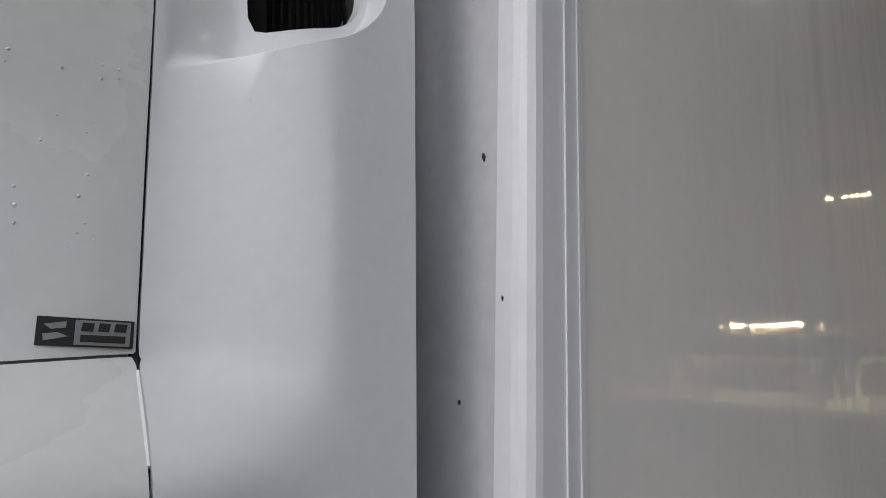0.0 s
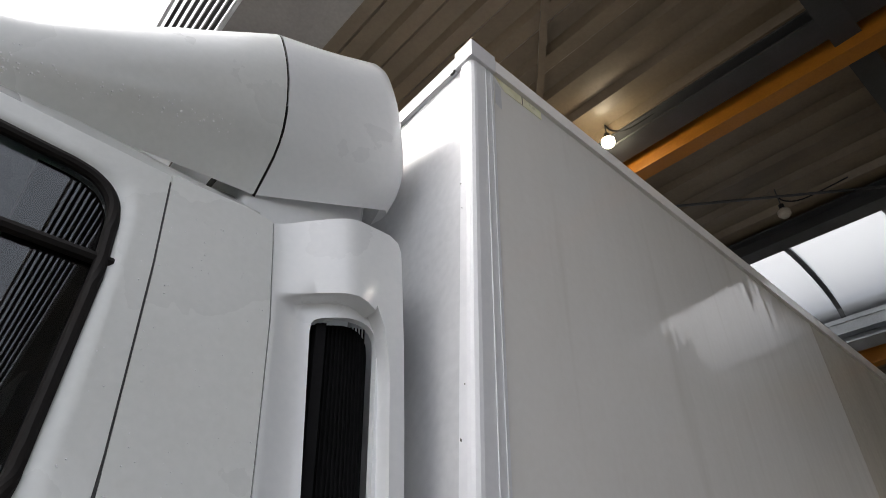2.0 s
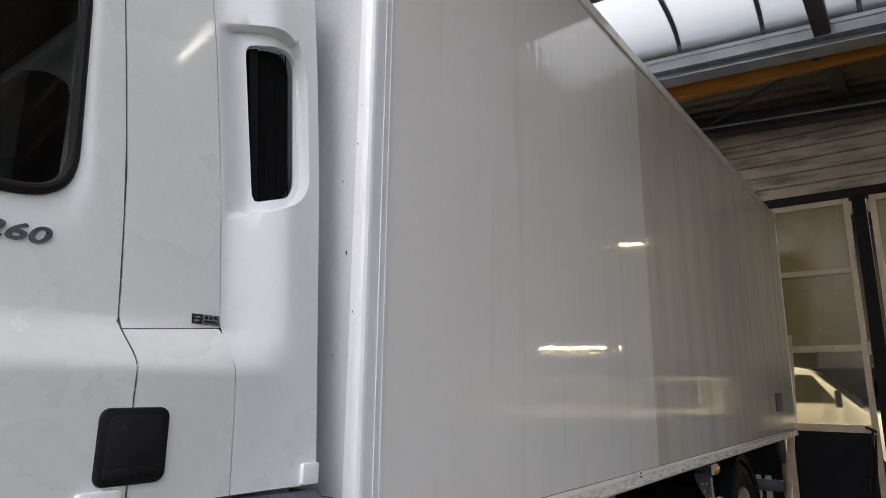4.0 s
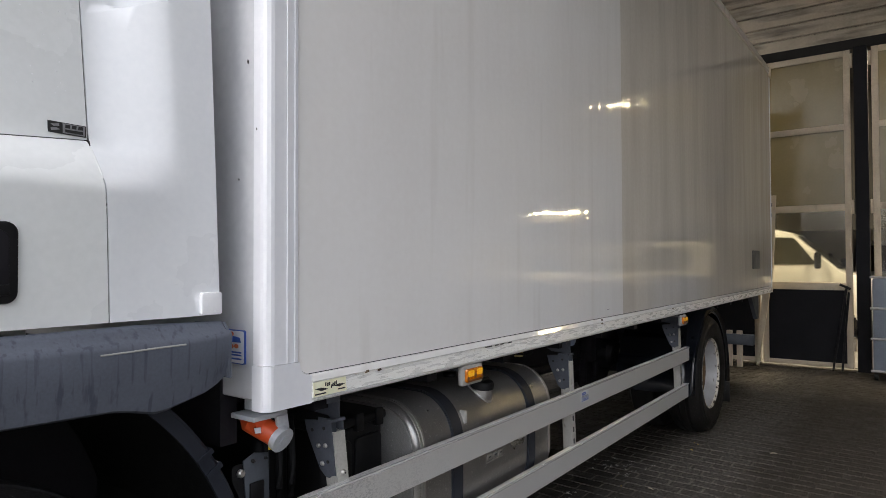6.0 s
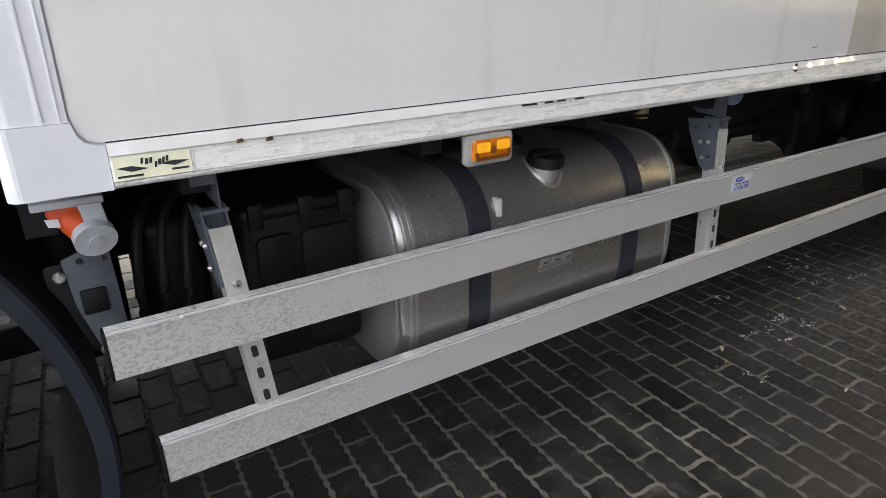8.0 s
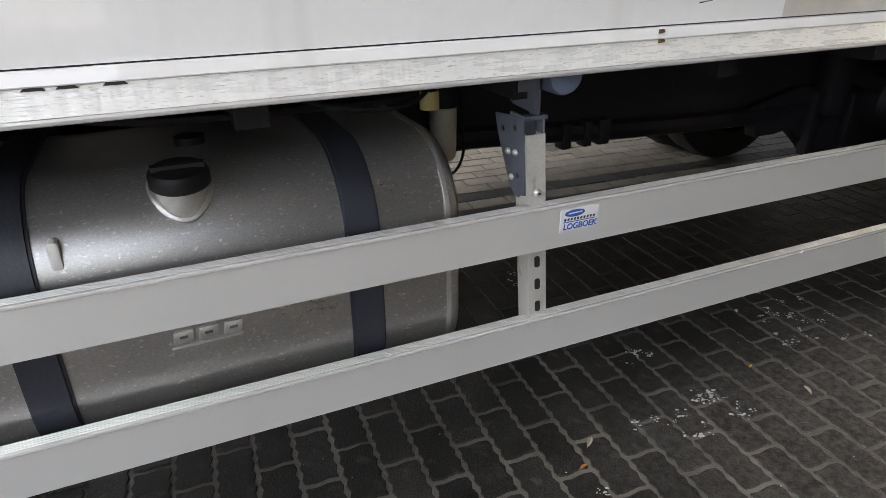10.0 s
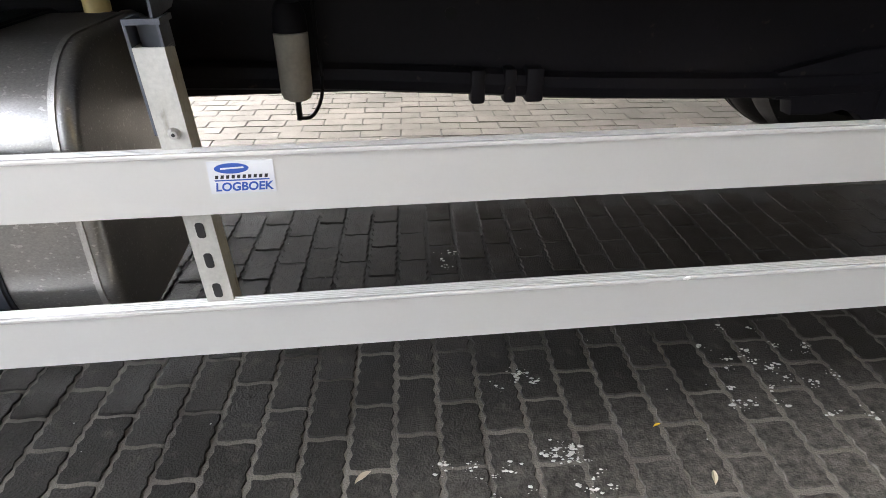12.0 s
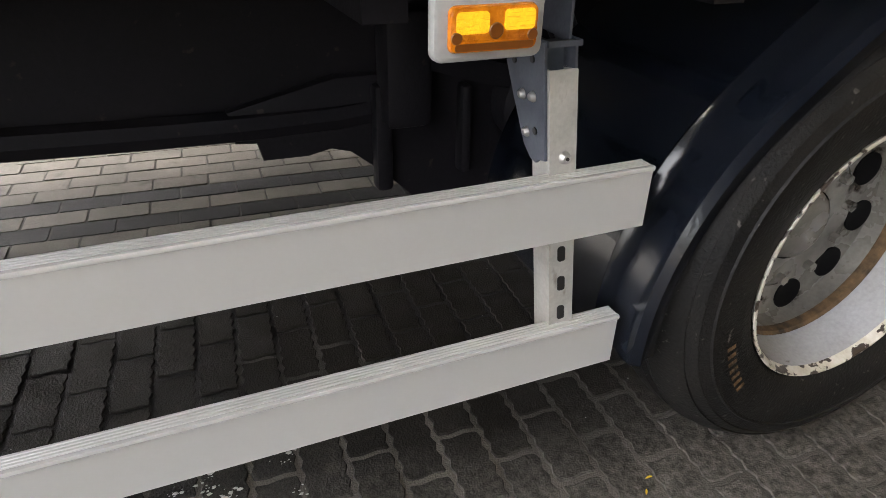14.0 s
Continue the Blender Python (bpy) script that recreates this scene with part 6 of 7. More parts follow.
dec = part("round_dot_sticker", prism(rounded(0.066, 0.168, 1.112, 1.238, 0.006), "x", -0.001, 0.003), STICKER_BLUE, body, "white and blue sticker with orange dots")
part("sticker_field", prism(rounded(0.070, 0.164, 1.116, 1.234, 0.004), "x", -0.0018, -0.0011), STICKER_WHITE, dec, "white field", smooth=False)
for k, (a, b) in enumerate(((0.117, 1.222), (0.098, 1.178), (0.117, 1.176), (0.136, 1.178))):
    part("sticker_dot", lathe([(-0.0024, 0.0), (-0.0024, 0.0085), (-0.0018, 0.0085)], (0, a, b), "x", 14), STICKER_ORANGE, dec, smooth=False)
part("sticker_bar", prism([(0.080, 1.192), (0.154, 1.192), (0.150, 1.210), (0.117, 1.216), (0.084, 1.210)], "x", -0.0022, -0.0019), STICKER_BLUE, dec, smooth=False)
for z in (1.152, 1.142, 1.128):
    part("sticker_bar", prism([(0.078, z), (0.156, z), (0.156, z + 0.006), (0.078, z + 0.006)], "x", -0.0022, -0.0019), STICKER_BLUE, dec, smooth=False)
part("box_apron", solid(-0.0030, 0.05, 0.190, 2.42, 0.90, 1.126), CHASSIS, truck, "black frame under the box front", smooth=False)
for ob in (dec, *dec.children):
    for v in ob.data.vertices:
        v.co.y, v.co.z = 0.087 + (v.co.y - 0.066) * 1.10, 1.131 + (v.co.z - 1.112) * 0.715
part("cooling_unit", solid(-0.34, 0.0, 0.55, 1.95, 2.45, 3.40, 0.05), PANEL_WHITE, truck, "white cooling unit on the box front")

# ---- side guard ----
def guard_rail(x0, x1, z0, z1, y):
    prof = [(y, z0), (y, z1)]
    for k in range(4):
        a = y + 0.005 + k * 0.006
        prof += [(a, z1), (a + 0.0008, z1 - 0.0013), (a + 0.0026, z1 - 0.0013), (a + 0.0034, z1)]
    prof += [(y + 0.030, z1), (y + 0.030, z1 - 0.004), (y + 0.004, z1 - 0.004), (y + 0.004, z0 + 0.004), (y + 0.030, z0 + 0.004), (y + 0.030, z0)]
    return prism(prof, "x", x0, x1)


guard_thing = part("upper_guard_rail", guard_rail(0.082, 3.993, 0.640, 0.742, 0.040), ALU_RAIL, truck, "long aluminium side guard rail", smooth=False)
part("rail_lip", prism([(0.0405, 0.7340), (0.0368, 0.7348), (0.0355, 0.7385), (0.0364, 0.7425), (0.0395, 0.7432), (0.0428, 0.7430), (0.0428, 0.7400)], "x", 0.083, 3.993), ALU_LIP_GLINT, guard_thing, "upper lip with the sky's glint in its colour")
part("rail_end_cap", solid(0.076, 0.0825, 0.038, 0.070, 0.638, 0.742, 0.002), BLACK_PLASTIC, guard_thing, "black end cap")
lower_rail = part("lower_guard_rail", guard_rail(0.136, 3.984, 0.364, 0.464, 0.046), ALU_RAIL, truck, "long aluminium side guard rail", smooth=False)
part("rail_lip", prism([(0.0465, 0.4560), (0.0428, 0.4568), (0.0415, 0.4605), (0.0424, 0.4645), (0.0455, 0.4652), (0.0488, 0.4650), (0.0488, 0.4620)], "x", 0.137, 3.984), ALU_LIP_GLINT, lower_rail, "upper lip with the sky's glint in its colour")
part("rail_end_cap", solid(0.130, 0.1365, 0.044, 0.076, 0.362, 0.464, 0.002), BLACK_PLASTIC, lower_rail, "black end cap")
log = part("logbook_sticker", prism([(2.001, 0.675), (2.100, 0.675), (2.100, 0.728), (2.001, 0.728)], "y", 0.0385, 0.0398), STICKER_WHITE, guard_thing, "white sticker with a blue oval and the word logboek")
oval = bmesh.new()
ov = [oval.verts.new((2.037 + 0.026 * math.cos(2 * math.pi * i / 28), 0.0380, 0.7165 + 0.0085 * math.sin(2 * math.pi * i / 28))) for i in range(28)]
oval.faces.new(ov)
part("sticker_oval", oval, STICKER_BLUE, log, "blue oval")
part("sticker_bar", prism([(2.020, 0.7150), (2.056, 0.7165), (2.055, 0.7190), (2.021, 0.7175)], "y", 0.0374, 0.0379), STICKER_WHITE, log, smooth=False)
part("sticker_bar", prism([(2.009, 0.6960), (2.092, 0.6960), (2.092, 0.6980), (2.009, 0.6980)], "y", 0.0379, 0.0384), STICKER_BLUE, log, smooth=False)
for k in range(10):
    a = 2.010 + k * 0.0083
    part("sticker_bar", prism([(a, 0.7000), (a + 0.0048, 0.7000), (a + 0.0060, 0.7055), (a + 0.0012, 0.7055)], "y", 0.0379, 0.0384), PRINT_BLACK, log, smooth=False)
text_part("sticker_word", "LOGBOEK", 0.0190, pose(2.008, 0.0380, 0.6800, 90, 0, 0), STICKER_BLUE, log, "blue word logboek", 0.0003, 0.15, 0.0005)


def bracket(x, lean):
    """A guard post, bent a little rearwards at its foot: a gusset that reaches in under the box and a slotted channel that carries both rails. x: the channel's front edge at the bolt."""
    made = []

    def own(name, bm, mat, label="", smooth=False):
        made.append((name, bm, mat, label, smooth))

    F = 0.0655
    gus = [(F + 0.004, 0.930), (0.185, 0.918), (0.178, 0.880), (0.158, 0.830), (0.132, 0.770), (0.112, 0.752), (0.096, 0.750), (0.086, 0.758), (F + 0.004, 0.762)]
    own("upper_plate", prism([(0.074, 0.928), (0.178, 0.934), (0.36, 1.030), (0.074, 1.030)], "x", x + 0.034, x + 0.038), GUSSET, "grey upper plate")
    own("upper_plate", solid(x - 0.012, x + 0.038, 0.074, 0.078, 0.980, 1.030), GUSSET, "grey upper plate")
    channel = [(x, F), (x + 0.045, F), (x + 0.045, F + 0.050), (x + 0.041, F + 0.050), (x + 0.041, F + 0.004), (x + 0.004, F + 0.004), (x + 0.004, F + 0.050), (x, F + 0.050)]
    own("channel", prism(channel, "z", 0.375, 0.893, 0.0008), POST, "slotted channel post", True)
    head = [(x - 0.003, F - 0.003), (x + 0.049, F - 0.003), (x + 0.049, F + 0.060), (x + 0.043, F + 0.060), (x + 0.043, F + 0.003), (x + 0.003, F + 0.003), (x + 0.003, F + 0.060), (x - 0.003, F + 0.060)]
    own("channel_head", prism(head, "z", 0.924, 0.932), GUSSET, "folded head of the post")
    own("channel_wing", prism([(F + 0.002, 0.893), (F + 0.055, 0.885), (F + 0.055, 0.924), (F + 0.002, 0.924)], "x", x + 0.041, x + 0.045), GUSSET, "side wing of the post")
    own("channel_inside", solid(x + 0.005, x + 0.040, F + 0.030, F + 0.048, 0.80, 0.924), STEEL_GREY, "dark inside of the channel")
    for z in (0.486, 0.545, 0.602, 0.660):
        own("slot", prism(rounded(x + 0.015, x + 0.029, z - 0.015, z + 0.013, 0.005, 3), "y", F - 0.0010, F + 0.001), PRINT_BLACK, "dark slot")
    for by, bz, hole in ((0.128, 0.846, 0), (0.098, 0.850, 0), (0.118, 0.792, 0), (0.152, 0.890, 1), (0.100, 0.902, 1), (0.095, 0.800, 1)):
        own("bolt_hole" if hole else "bolt", lathe([(-0.007, 0.0), (-0.007, 0.0055), (-0.004, 0.006)] if hole else [(-0.014, 0.0), (-0.013, 0.005), (-0.009, 0.0075), (-0.006, 0.008)], (x - 0.001, by, bz), "x", 10), PRINT_BLACK if hole else ALU_WELD, "dark hole" if hole else "bright bolt head", True)
    own("bolt", lathe([(-0.009, 0.0), (-0.008, 0.006), (-0.004, 0.009), (0.0, 0.010)], (x + 0.025, F, 0.766), "y", 12), ALU_WELD, "bright bolt head", True)
    own("bolt_socket", lathe([(-0.0096, 0.0), (-0.0096, 0.0028), (-0.0085, 0.003)], (x + 0.025, F, 0.766), "y", 8), PRINT_BLACK, "dark socket of the bolt")
    own("clamp", solid(x + 0.004, x + 0.041, F + 0.003, F + 0.020, 0.66, 0.735, 0.003), STEEL_GALV, "clamp behind the rail")
    own("clamp", solid(x + 0.004, x + 0.041, F + 0.003, F + 0.020, 0.375, 0.45, 0.003), STEEL_GALV, "clamp behind the rail")
    main = prism(gus, "x", x - 0.006, x - 0.001, 0.001)
    for bm in [main] + [m[1] for m in made]:
        for v in bm.verts:
            v.co.x += lean * (0.766 - v.co.z) if v.co.z < 0.95 else lean * (0.766 - 0.95)
    b = part("guard_bracket", main, GUSSET, truck, "blue-grey guard bracket with bright bolts", smooth=False)
    for name, bm, mat, label, smooth in made:
        part(name, bm, mat, b, label, smooth=smooth)
    return b


for x, lean in ((0.312, 0.115), (1.931, 0.07), (3.823, 0.112)):
    bracket(x, lean)


# far side of the truck: rails, arch and mudguard
# unseen; mirrored from the near side to dim the ground underneath
part("far_guard_rail", solid(0.08, 3.99, 2.43, 2.46, 0.64, 0.742), ALU_RAIL, truck, "aluminium side guard rail on the far side", smooth=False)
part("far_guard_rail", solid(0.13, 3.98, 2.43, 2.46, 0.364, 0.464), ALU_RAIL, truck, "aluminium side guard rail on the far side", smooth=False)
part("far_side_skirt", solid(-1.95, -0.08, 2.42, 2.48, 1.06, 1.26, 0.01), SKIRT_GREY, truck, "blue-grey plastic skirt on the far side")

# ---- side marker lamps ----
def marker(x, z):
    m = part("marker_lamp", prism(rounded(x - 0.068, x + 0.068, z - 0.037, z + 0.037, 0.012), "y", -0.012, 0.010, 0.006), LAMP_HOUSING, truck, "grey-white marker lamp housing")
    part("lens", prism(rounded(x - 0.054, x + 0.054, z - 0.025, z + 0.025, 0.009), "y", -0.024, -0.011, 0.006), AMBER, m, "amber side marker lens")
    # bright patches and a dark edge paint the lens's highlight and shade
    part("bulb_window", prism(rounded(x - 0.047, x - 0.008, z - 0.004, z + 0.019, 0.005), "y", -0.0248, -0.0236), AMBER_REFLEX, m, "unlit lens area, its reflected light painted as a glow", smooth=False)
    part("bulb_window", prism(rounded(x + 0.010, x + 0.048, z - 0.002, z + 0.020, 0.005), "y", -0.0248, -0.0236), AMBER_REFLEX, m, "unlit lens area, its reflected light painted as a glow", smooth=False)
    part("screw_well", lathe([(-0.0252, 0.0), (-0.0252, 0.008), (-0.024, 0.009)], (x + 0.001, 0, z - 0.002), "y", 14), AMBER_DARK, m, "dark centre stud")
    for s in (-1, 1):
        part("screw_well", lathe([(-0.0254, 0.0), (-0.0254, 0.006), (-0.0236, 0.007)], (x + s * 0.046, 0, z - 0.008), "y", 12), AMBER_DARK, m, "dark screw well")
    part("lens_shade", prism(rounded(x - 0.048, x + 0.048, z - 0.022, z - 0.014, 0.003), "y", -0.0247, -0.0237), AMBER_DARK, m, "lower edge of the lens with shade painted in", smooth=False)
    part("mount", solid(x - 0.03, x + 0.03, 0.010, 0.10, z + 0.010, z + 0.022), STEEL_GREY, m, "thin steel mount", smooth=False)


marker(0.928, 0.983)
marker(3.679, 0.971)

# ---- power socket under the corner ----
sock = part("power_socket", rod((0.018, 0.072, 0.988), (0.056, 0.004, 0.948), 0.031, 24), SOCKET_RED, truck, "red-orange power inlet socket")
part("socket_plate", solid(-0.030, 0.084, 0.000, 0.10, 1.004, 1.018, 0.003), SOCKET_GREY, sock, "grey mounting plate")
part("socket_box", prism([(-0.010, 1.004), (0.046, 1.004), (0.046, 0.962), (0.016, 0.954), (-0.002, 0.968)], "y", 0.022, 0.092, 0.006), SOCKET_RED, sock, "red socket box")
part("socket_cap", rod((0.056, 0.005, 0.948), (0.058, -0.012, 0.940), 0.036, 28), SOCKET_GREY, sock, "grey hinged cap")
part("cap_boss", rod((0.058, -0.012, 0.940), (0.0585, -0.015, 0.9385), 0.013, 14), SOCKET_GREY, sock, "grey boss on the cap")
part("cap_hinge", prism([(0.040, 1.008), (0.078, 1.008), (0.084, 0.965), (0.074, 0.955), (0.066, 0.975), (0.046, 0.975)], "y", -0.008, 0.004, 0.002), SOCKET_GREY, sock, "grey hinge arm")
part("socket_label", prism([(-0.013, 0.984), (0.008, 0.982), (0.010, 0.966), (-0.009, 0.969)], "y", 0.0195, 0.0212), STICKER_WHITE, sock, "small white label", smooth=False)
part("socket_flag", solid(0.030, 0.044, 0.012, 0.016, 0.918, 0.934), YELLOW, sock, "small yellow label", smooth=False)
for ob in (sock, *sock.children):
    ob.data.transform(Matrix.Translation((0.047, 0.074, -0.026)))
part("socket_hanger", solid(0.060, 0.150, 0.090, 0.170, 0.995, 1.030), SOCKET_GREY, sock, "grey hanger under the corner")

# ---- mudguard bracket behind the front wheel ----
mb = part("mudguard_bracket", prism([(0.042, 0.858), (0.080, 0.872), (0.126, 0.862), (0.134, 0.605), (0.104, 0.605), (0.086, 0.630), (0.062, 0.715), (0.050, 0.760)], "y", 0.150, 0.156, 0.0015), STEEL_GREY, truck, "grey painted mudguard bracket plate")
part("bracket_ear", prism(fillet([(0.010, 0.850), (0.050, 0.850), (0.058, 0.74), (0.095, 0.66), (0.080, 0.635), (0.060, 0.665), (0.030, 0.77), (0.010, 0.81)], 0.014, 4), "y", 0.157, 0.162, 0.001), BLACK_PLASTIC, mb, "black ear behind the plate")
part("square_plug", solid(0.060, 0.106, 0.140, 0.150, 0.742, 0.794, 0.004), BLACK_PLASTIC, mb, "black square plug")
for x, z, r in ((0.034, 0.827, 0.012), (0.084, 0.656, 0.012), (0.072, 0.852, 0.006), (0.082, 0.684, 0.006), (0.115, 0.850, 0.005), (0.118, 0.66, 0.005)):
    part("bolt" if r > 0.01 else "bolt_hole", lathe([(-0.009, 0.0), (-0.009, r * 0.6), (-0.004, r * 0.95), (0.004, r)], (x, 0.150, z), "y", 8 if r > 0.01 else 12), ALU_WELD if r > 0.01 else PRINT_BLACK, mb, "bright bolt" if r > 0.01 else "dark hole", smooth=False)

# ---- battery box ----
bat = part("battery_box", solid(0.40, 0.690, 0.215, 0.72, 0.46, 0.855, 0.030, 4), BLACK_PLASTIC, truck, "black battery box with a clipped lid")
for a, b in ((0.425, 0.515), (0.535, 0.665)):
    part("raised_panel", prism(rounded(a, b, 0.50, 0.800, 0.018, 4), "y", 0.203, 0.220, 0.006), BLACK_PLASTIC, bat, "raised panel of the box")
part("box_lid", solid(0.392, 0.698, 0.205, 0.73, 0.838, 0.872, 0.014, 3), BLACK_PLASTIC, bat, "black lid")
part("end_panel", prism(rounded(0.26, 0.66, 0.50, 0.80, 0.03, 4), "x", 0.684, 0.698, 0.006), BLACK_PLASTIC, bat, "raised panel of the box")
for x in (0.43, 0.55, 0.65):
    part("lid_clip", solid(x - 0.018, x + 0.018, 0.196, 0.214, 0.822, 0.884, 0.005), BLACK_PLASTIC, bat, "black lid clip")
# made-up block: keeps the bright ground behind the wheel out of view
part("air_tank", solid(-0.005, 0.17, 0.56, 0.96, 0.42, 0.82, 0.04, 3), BLACK_PLASTIC, truck, "black block added to hide bright ground behind the wheel")
part("small_reservoir", solid(0.20, 0.34, 0.30, 0.70, 0.52, 0.86, 0.04, 3), BLACK_PLASTIC, truck, "black plastic reservoir")
for i in range(3):
    part("hose", tube([(0.18 + 0.05 * i, 0.25, 0.58), (0.17 + 0.05 * i, 0.22, 0.72), (0.20 + 0.05 * i, 0.26, 0.88), (0.30 + 0.05 * i, 0.40, 0.93)], 0.011), CABLE, truck, "black hose")

# ---- fuel tank ----
TY0, TY1, TZ0, TZ1 = 0.102, 0.70, 0.335, 0.882
TR = 0.170
sect = rounded(TY0, TY1, TZ0, TZ1, TR, 12)
tank_end = [(y, z) for y, z in rounded(TY0 + 0.016, TY1 - 0.016, TZ0 + 0.016, TZ1 - 0.016, TR - 0.016, 12)]
tank = part("fuel_tank", prism(sect, "x", 0.738, 1.796, 0.022, seg=4), ALU_TANK, truck, "bright brushed aluminium fuel tank")

part("end_plate", prism(tank_end, "x", 0.731, 0.742, 0.004, seg=2), TANK_END, tank, "dusty grey end plate")


def band(x0, x1, grow, mat, name, label, parent):
    big = rounded(TY0 - grow, TY1 + grow, TZ0 - grow, TZ1 + grow, TR + grow, 12)
    small = rounded(TY0 + 0.002, TY1 - 0.002, TZ0 + 0.002, TZ1 - 0.002, TR - 0.002, 12)
    rows = [[(x0, y, z) for y, z in small], [(x0, y, z) for y, z in big], [(x1, y, z) for y, z in big], [(x1, y, z) for y, z in small]]
    return part(name, loops(rows), mat, parent, label)


for x in (0.766, 0.782, 1.764):
    band(x - 0.005, x + 0.005, 0.0035, ALU_WELD, "weld_ring", "bright weld bead", tank)
for x in (0.985, 1.578):
    band(x - 0.036, x + 0.036, 0.004, STRAP, "strap_liner", "dark rubber liner", tank)
    band(x - 0.031, x + 0.031, 0.009, STRAP, "tank_strap", "dark grey tank strap", tank)
    part("strap_buckle", prism(rounded(x + 0.060, x + 0.078, 0.757, 0.808, 0.006, 3), "y", TY0 + 0.004, TY0 + 0.034, 0.003), WELD_PALE, tank, "bright weld tab beside the strap") if x < 1.2 else None
    part("strap_foot", solid(x - 0.045, x + 0.045, 0.16, 0.60, 0.290, 0.332, 0.008), STEEL_GALV, tank, "galvanised foot under the strap")
    part("tank_bracket", prism([(0.715, 0.93), (0.87, 0.93), (0.87, 0.36), (0.30, 0.30), (0.30, 0.325), (0.715, 0.33)], "x", x - 0.03, x + 0.03), CHASSIS, tank, "black tank bracket", smooth=False)
axis = Vector((0, -0.14, 0.990))
base = Vector((1.266, 0.176, 0.812))
neck = part("filler_neck", rod(base - axis * 0.060, base + axis * 0.052, 0.046, 32, None), ALU_WELD, tank, "bright filler neck")
cap = part("filler_cap", lathe([(0.046, 0.0), (0.046, 0.049), (0.050, 0.053), (0.070, 0.053), (0.078, 0.048), (0.081, 0.030), (0.081, 0.0)], (0, 0, 0), "z", 32), BLACK_PLASTIC, tank, "black filler cap")
cap.data.transform(Matrix.Translation(base) @ axis.to_track_quat("Z", "Y").to_matrix().to_4x4())
part("neck_weld", tube([(1.266 + 0.052 * math.cos(a), 0.180 + 0.052 * math.sin(a), 0.7115 + math.sqrt(max(0.0, TR ** 2 - (TY0 + TR - min(TY0 + TR, 0.180 + 0.052 * math.sin(a))) ** 2)) + 0.001) for a in [2 * math.pi * i / 24 for i in range(24)]], 0.006, 6, True), ALU_WELD, tank, "bright weld round the filler neck")
part("cap_grip", rod(base + axis * 0.078 + Vector((-0.045, 0, 0)), base + axis * 0.078 + Vector((0.045, 0, 0)), 0.011, 8), BLACK_PLASTIC, cap, "grip across the cap")
for k in range(3):
    a = 1.200 + k * 0.045
    part("emboss", prism(fillet([(a, 0.573), (a + 0.036, 0.574), (a + 0.040, 0.599), (a + 0.004, 0.598)], 0.004, 3), "y", TY0 - 0.004, TY0 + 0.004, 0.0015), ALU_WELD, tank, "raised embossed mark")
    part("emboss", prism([(a + 0.012, 0.583), (a + 0.027, 0.5835), (a + 0.028, 0.589), (a + 0.013, 0.5885)], "y", TY0 - 0.0046, TY0 - 0.0038), STEEL_GREY, tank, "dark hollow of the mark", smooth=False)
part("emboss", prism([(1.196, 0.562), (1.326, 0.564), (1.327, 0.5685), (1.197, 0.5665)], "y", TY0 - 0.004, TY0 + 0.004, 0.0012), ALU_WELD, tank, "raised embossed line")
part("sender_cap", rod((1.30, 0.36, 0.876), (1.30, 0.36, 0.897), 0.03, 16), BLACK_PLASTIC, tank, "small sender unit")
part("tank_cable", tube([(1.05, 0.24, 0.985), (1.22, 0.20, 0.968), (1.38, 0.19, 0.965), (1.52, 0.20, 0.962), (1.66, 0.22, 0.955), (1.74, 0.24, 0.965), (1.79, 0.26, 0.99)], 0.007), CABLE, truck, "black cable loom over the tank")
part("tank_cable", tube([(1.44, 0.22, 1.0), (1.56, 0.16, 0.968), (1.68, 0.15, 0.958), (1.76, 0.20, 0.972), (1.80, 0.24, 1.01)], 0.005), CABLE, truck, "black cable loom over the tank")
part("red_lead", tube([(1.52, 0.12, 1.012), (1.57, 0.13, 1.005), (1.62, 0.16, 1.018)], 0.006), RED_CABLE, truck, "red lead")

# ---- valve, filter can, round cap between the posts ----
valve = part("valve", rod((1.805, 0.29, 0.915), (1.805, 0.29, 0.955), 0.022, 18), VALVE_YELLOW, truck, "yellowed plastic valve bowl")
part("valve_body", rod((1.805, 0.29, 0.955), (1.805, 0.29, 1.00), 0.016, 14), BLACK_PLASTIC, valve, "black valve body")
part("valve_label", solid(1.785, 1.825, 0.268, 0.270, 0.985, 1.012), STICKER_WHITE, valve, "white label", smooth=False)
part("valve_hose", tube([(1.80, 0.27, 0.96), (1.78, 0.24, 0.975), (1.775, 0.22, 0.995), (1.79, 0.22, 1.015)], 0.006), CABLE, valve, "black hose")
filt = part("filter_can", lathe([(0.655, 0.0), (0.655, 0.026), (0.662, 0.036), (0.676, 0.041), (0.825, 0.044), (0.83, 0.040), (0.83, 0.0)], (2.062, 0.80, -0.035), "z", 28), FILTER_CREAM, truck, "cream filter can with a black drain")
part("filter_head", lathe([(0.83, 0.0), (0.83, 0.045), (0.875, 0.042), (0.90, 0.03), (0.90, 0.0)], (2.062, 0.80, -0.035), "z", 20), CHASSIS, filt, "black filter head")
part("drain", rod((2.062, 0.80, 0.565), (2.062, 0.80, 0.621), 0.008, 10), BLACK_PLASTIC, filt, "black drain plug")
part("filter_lead", tube([(2.063, 0.80, 0.57), (2.10, 0.79, 0.58), (2.13, 0.79, 0.65), (2.125, 0.80, 0.80), (2.12, 0.84, 0.90)], 0.005), CABLE, filt, "black lead")
part("round_cap", lathe([(0.088, 0.0), (0.088, 0.030), (0.092, 0.038), (0.102, 0.042), (0.30, 0.042)], (2.028, 0, 1.000), "y", 36), CAP_BLUE, truck, "blue-grey round end cap")

truck.location.z += 0.035

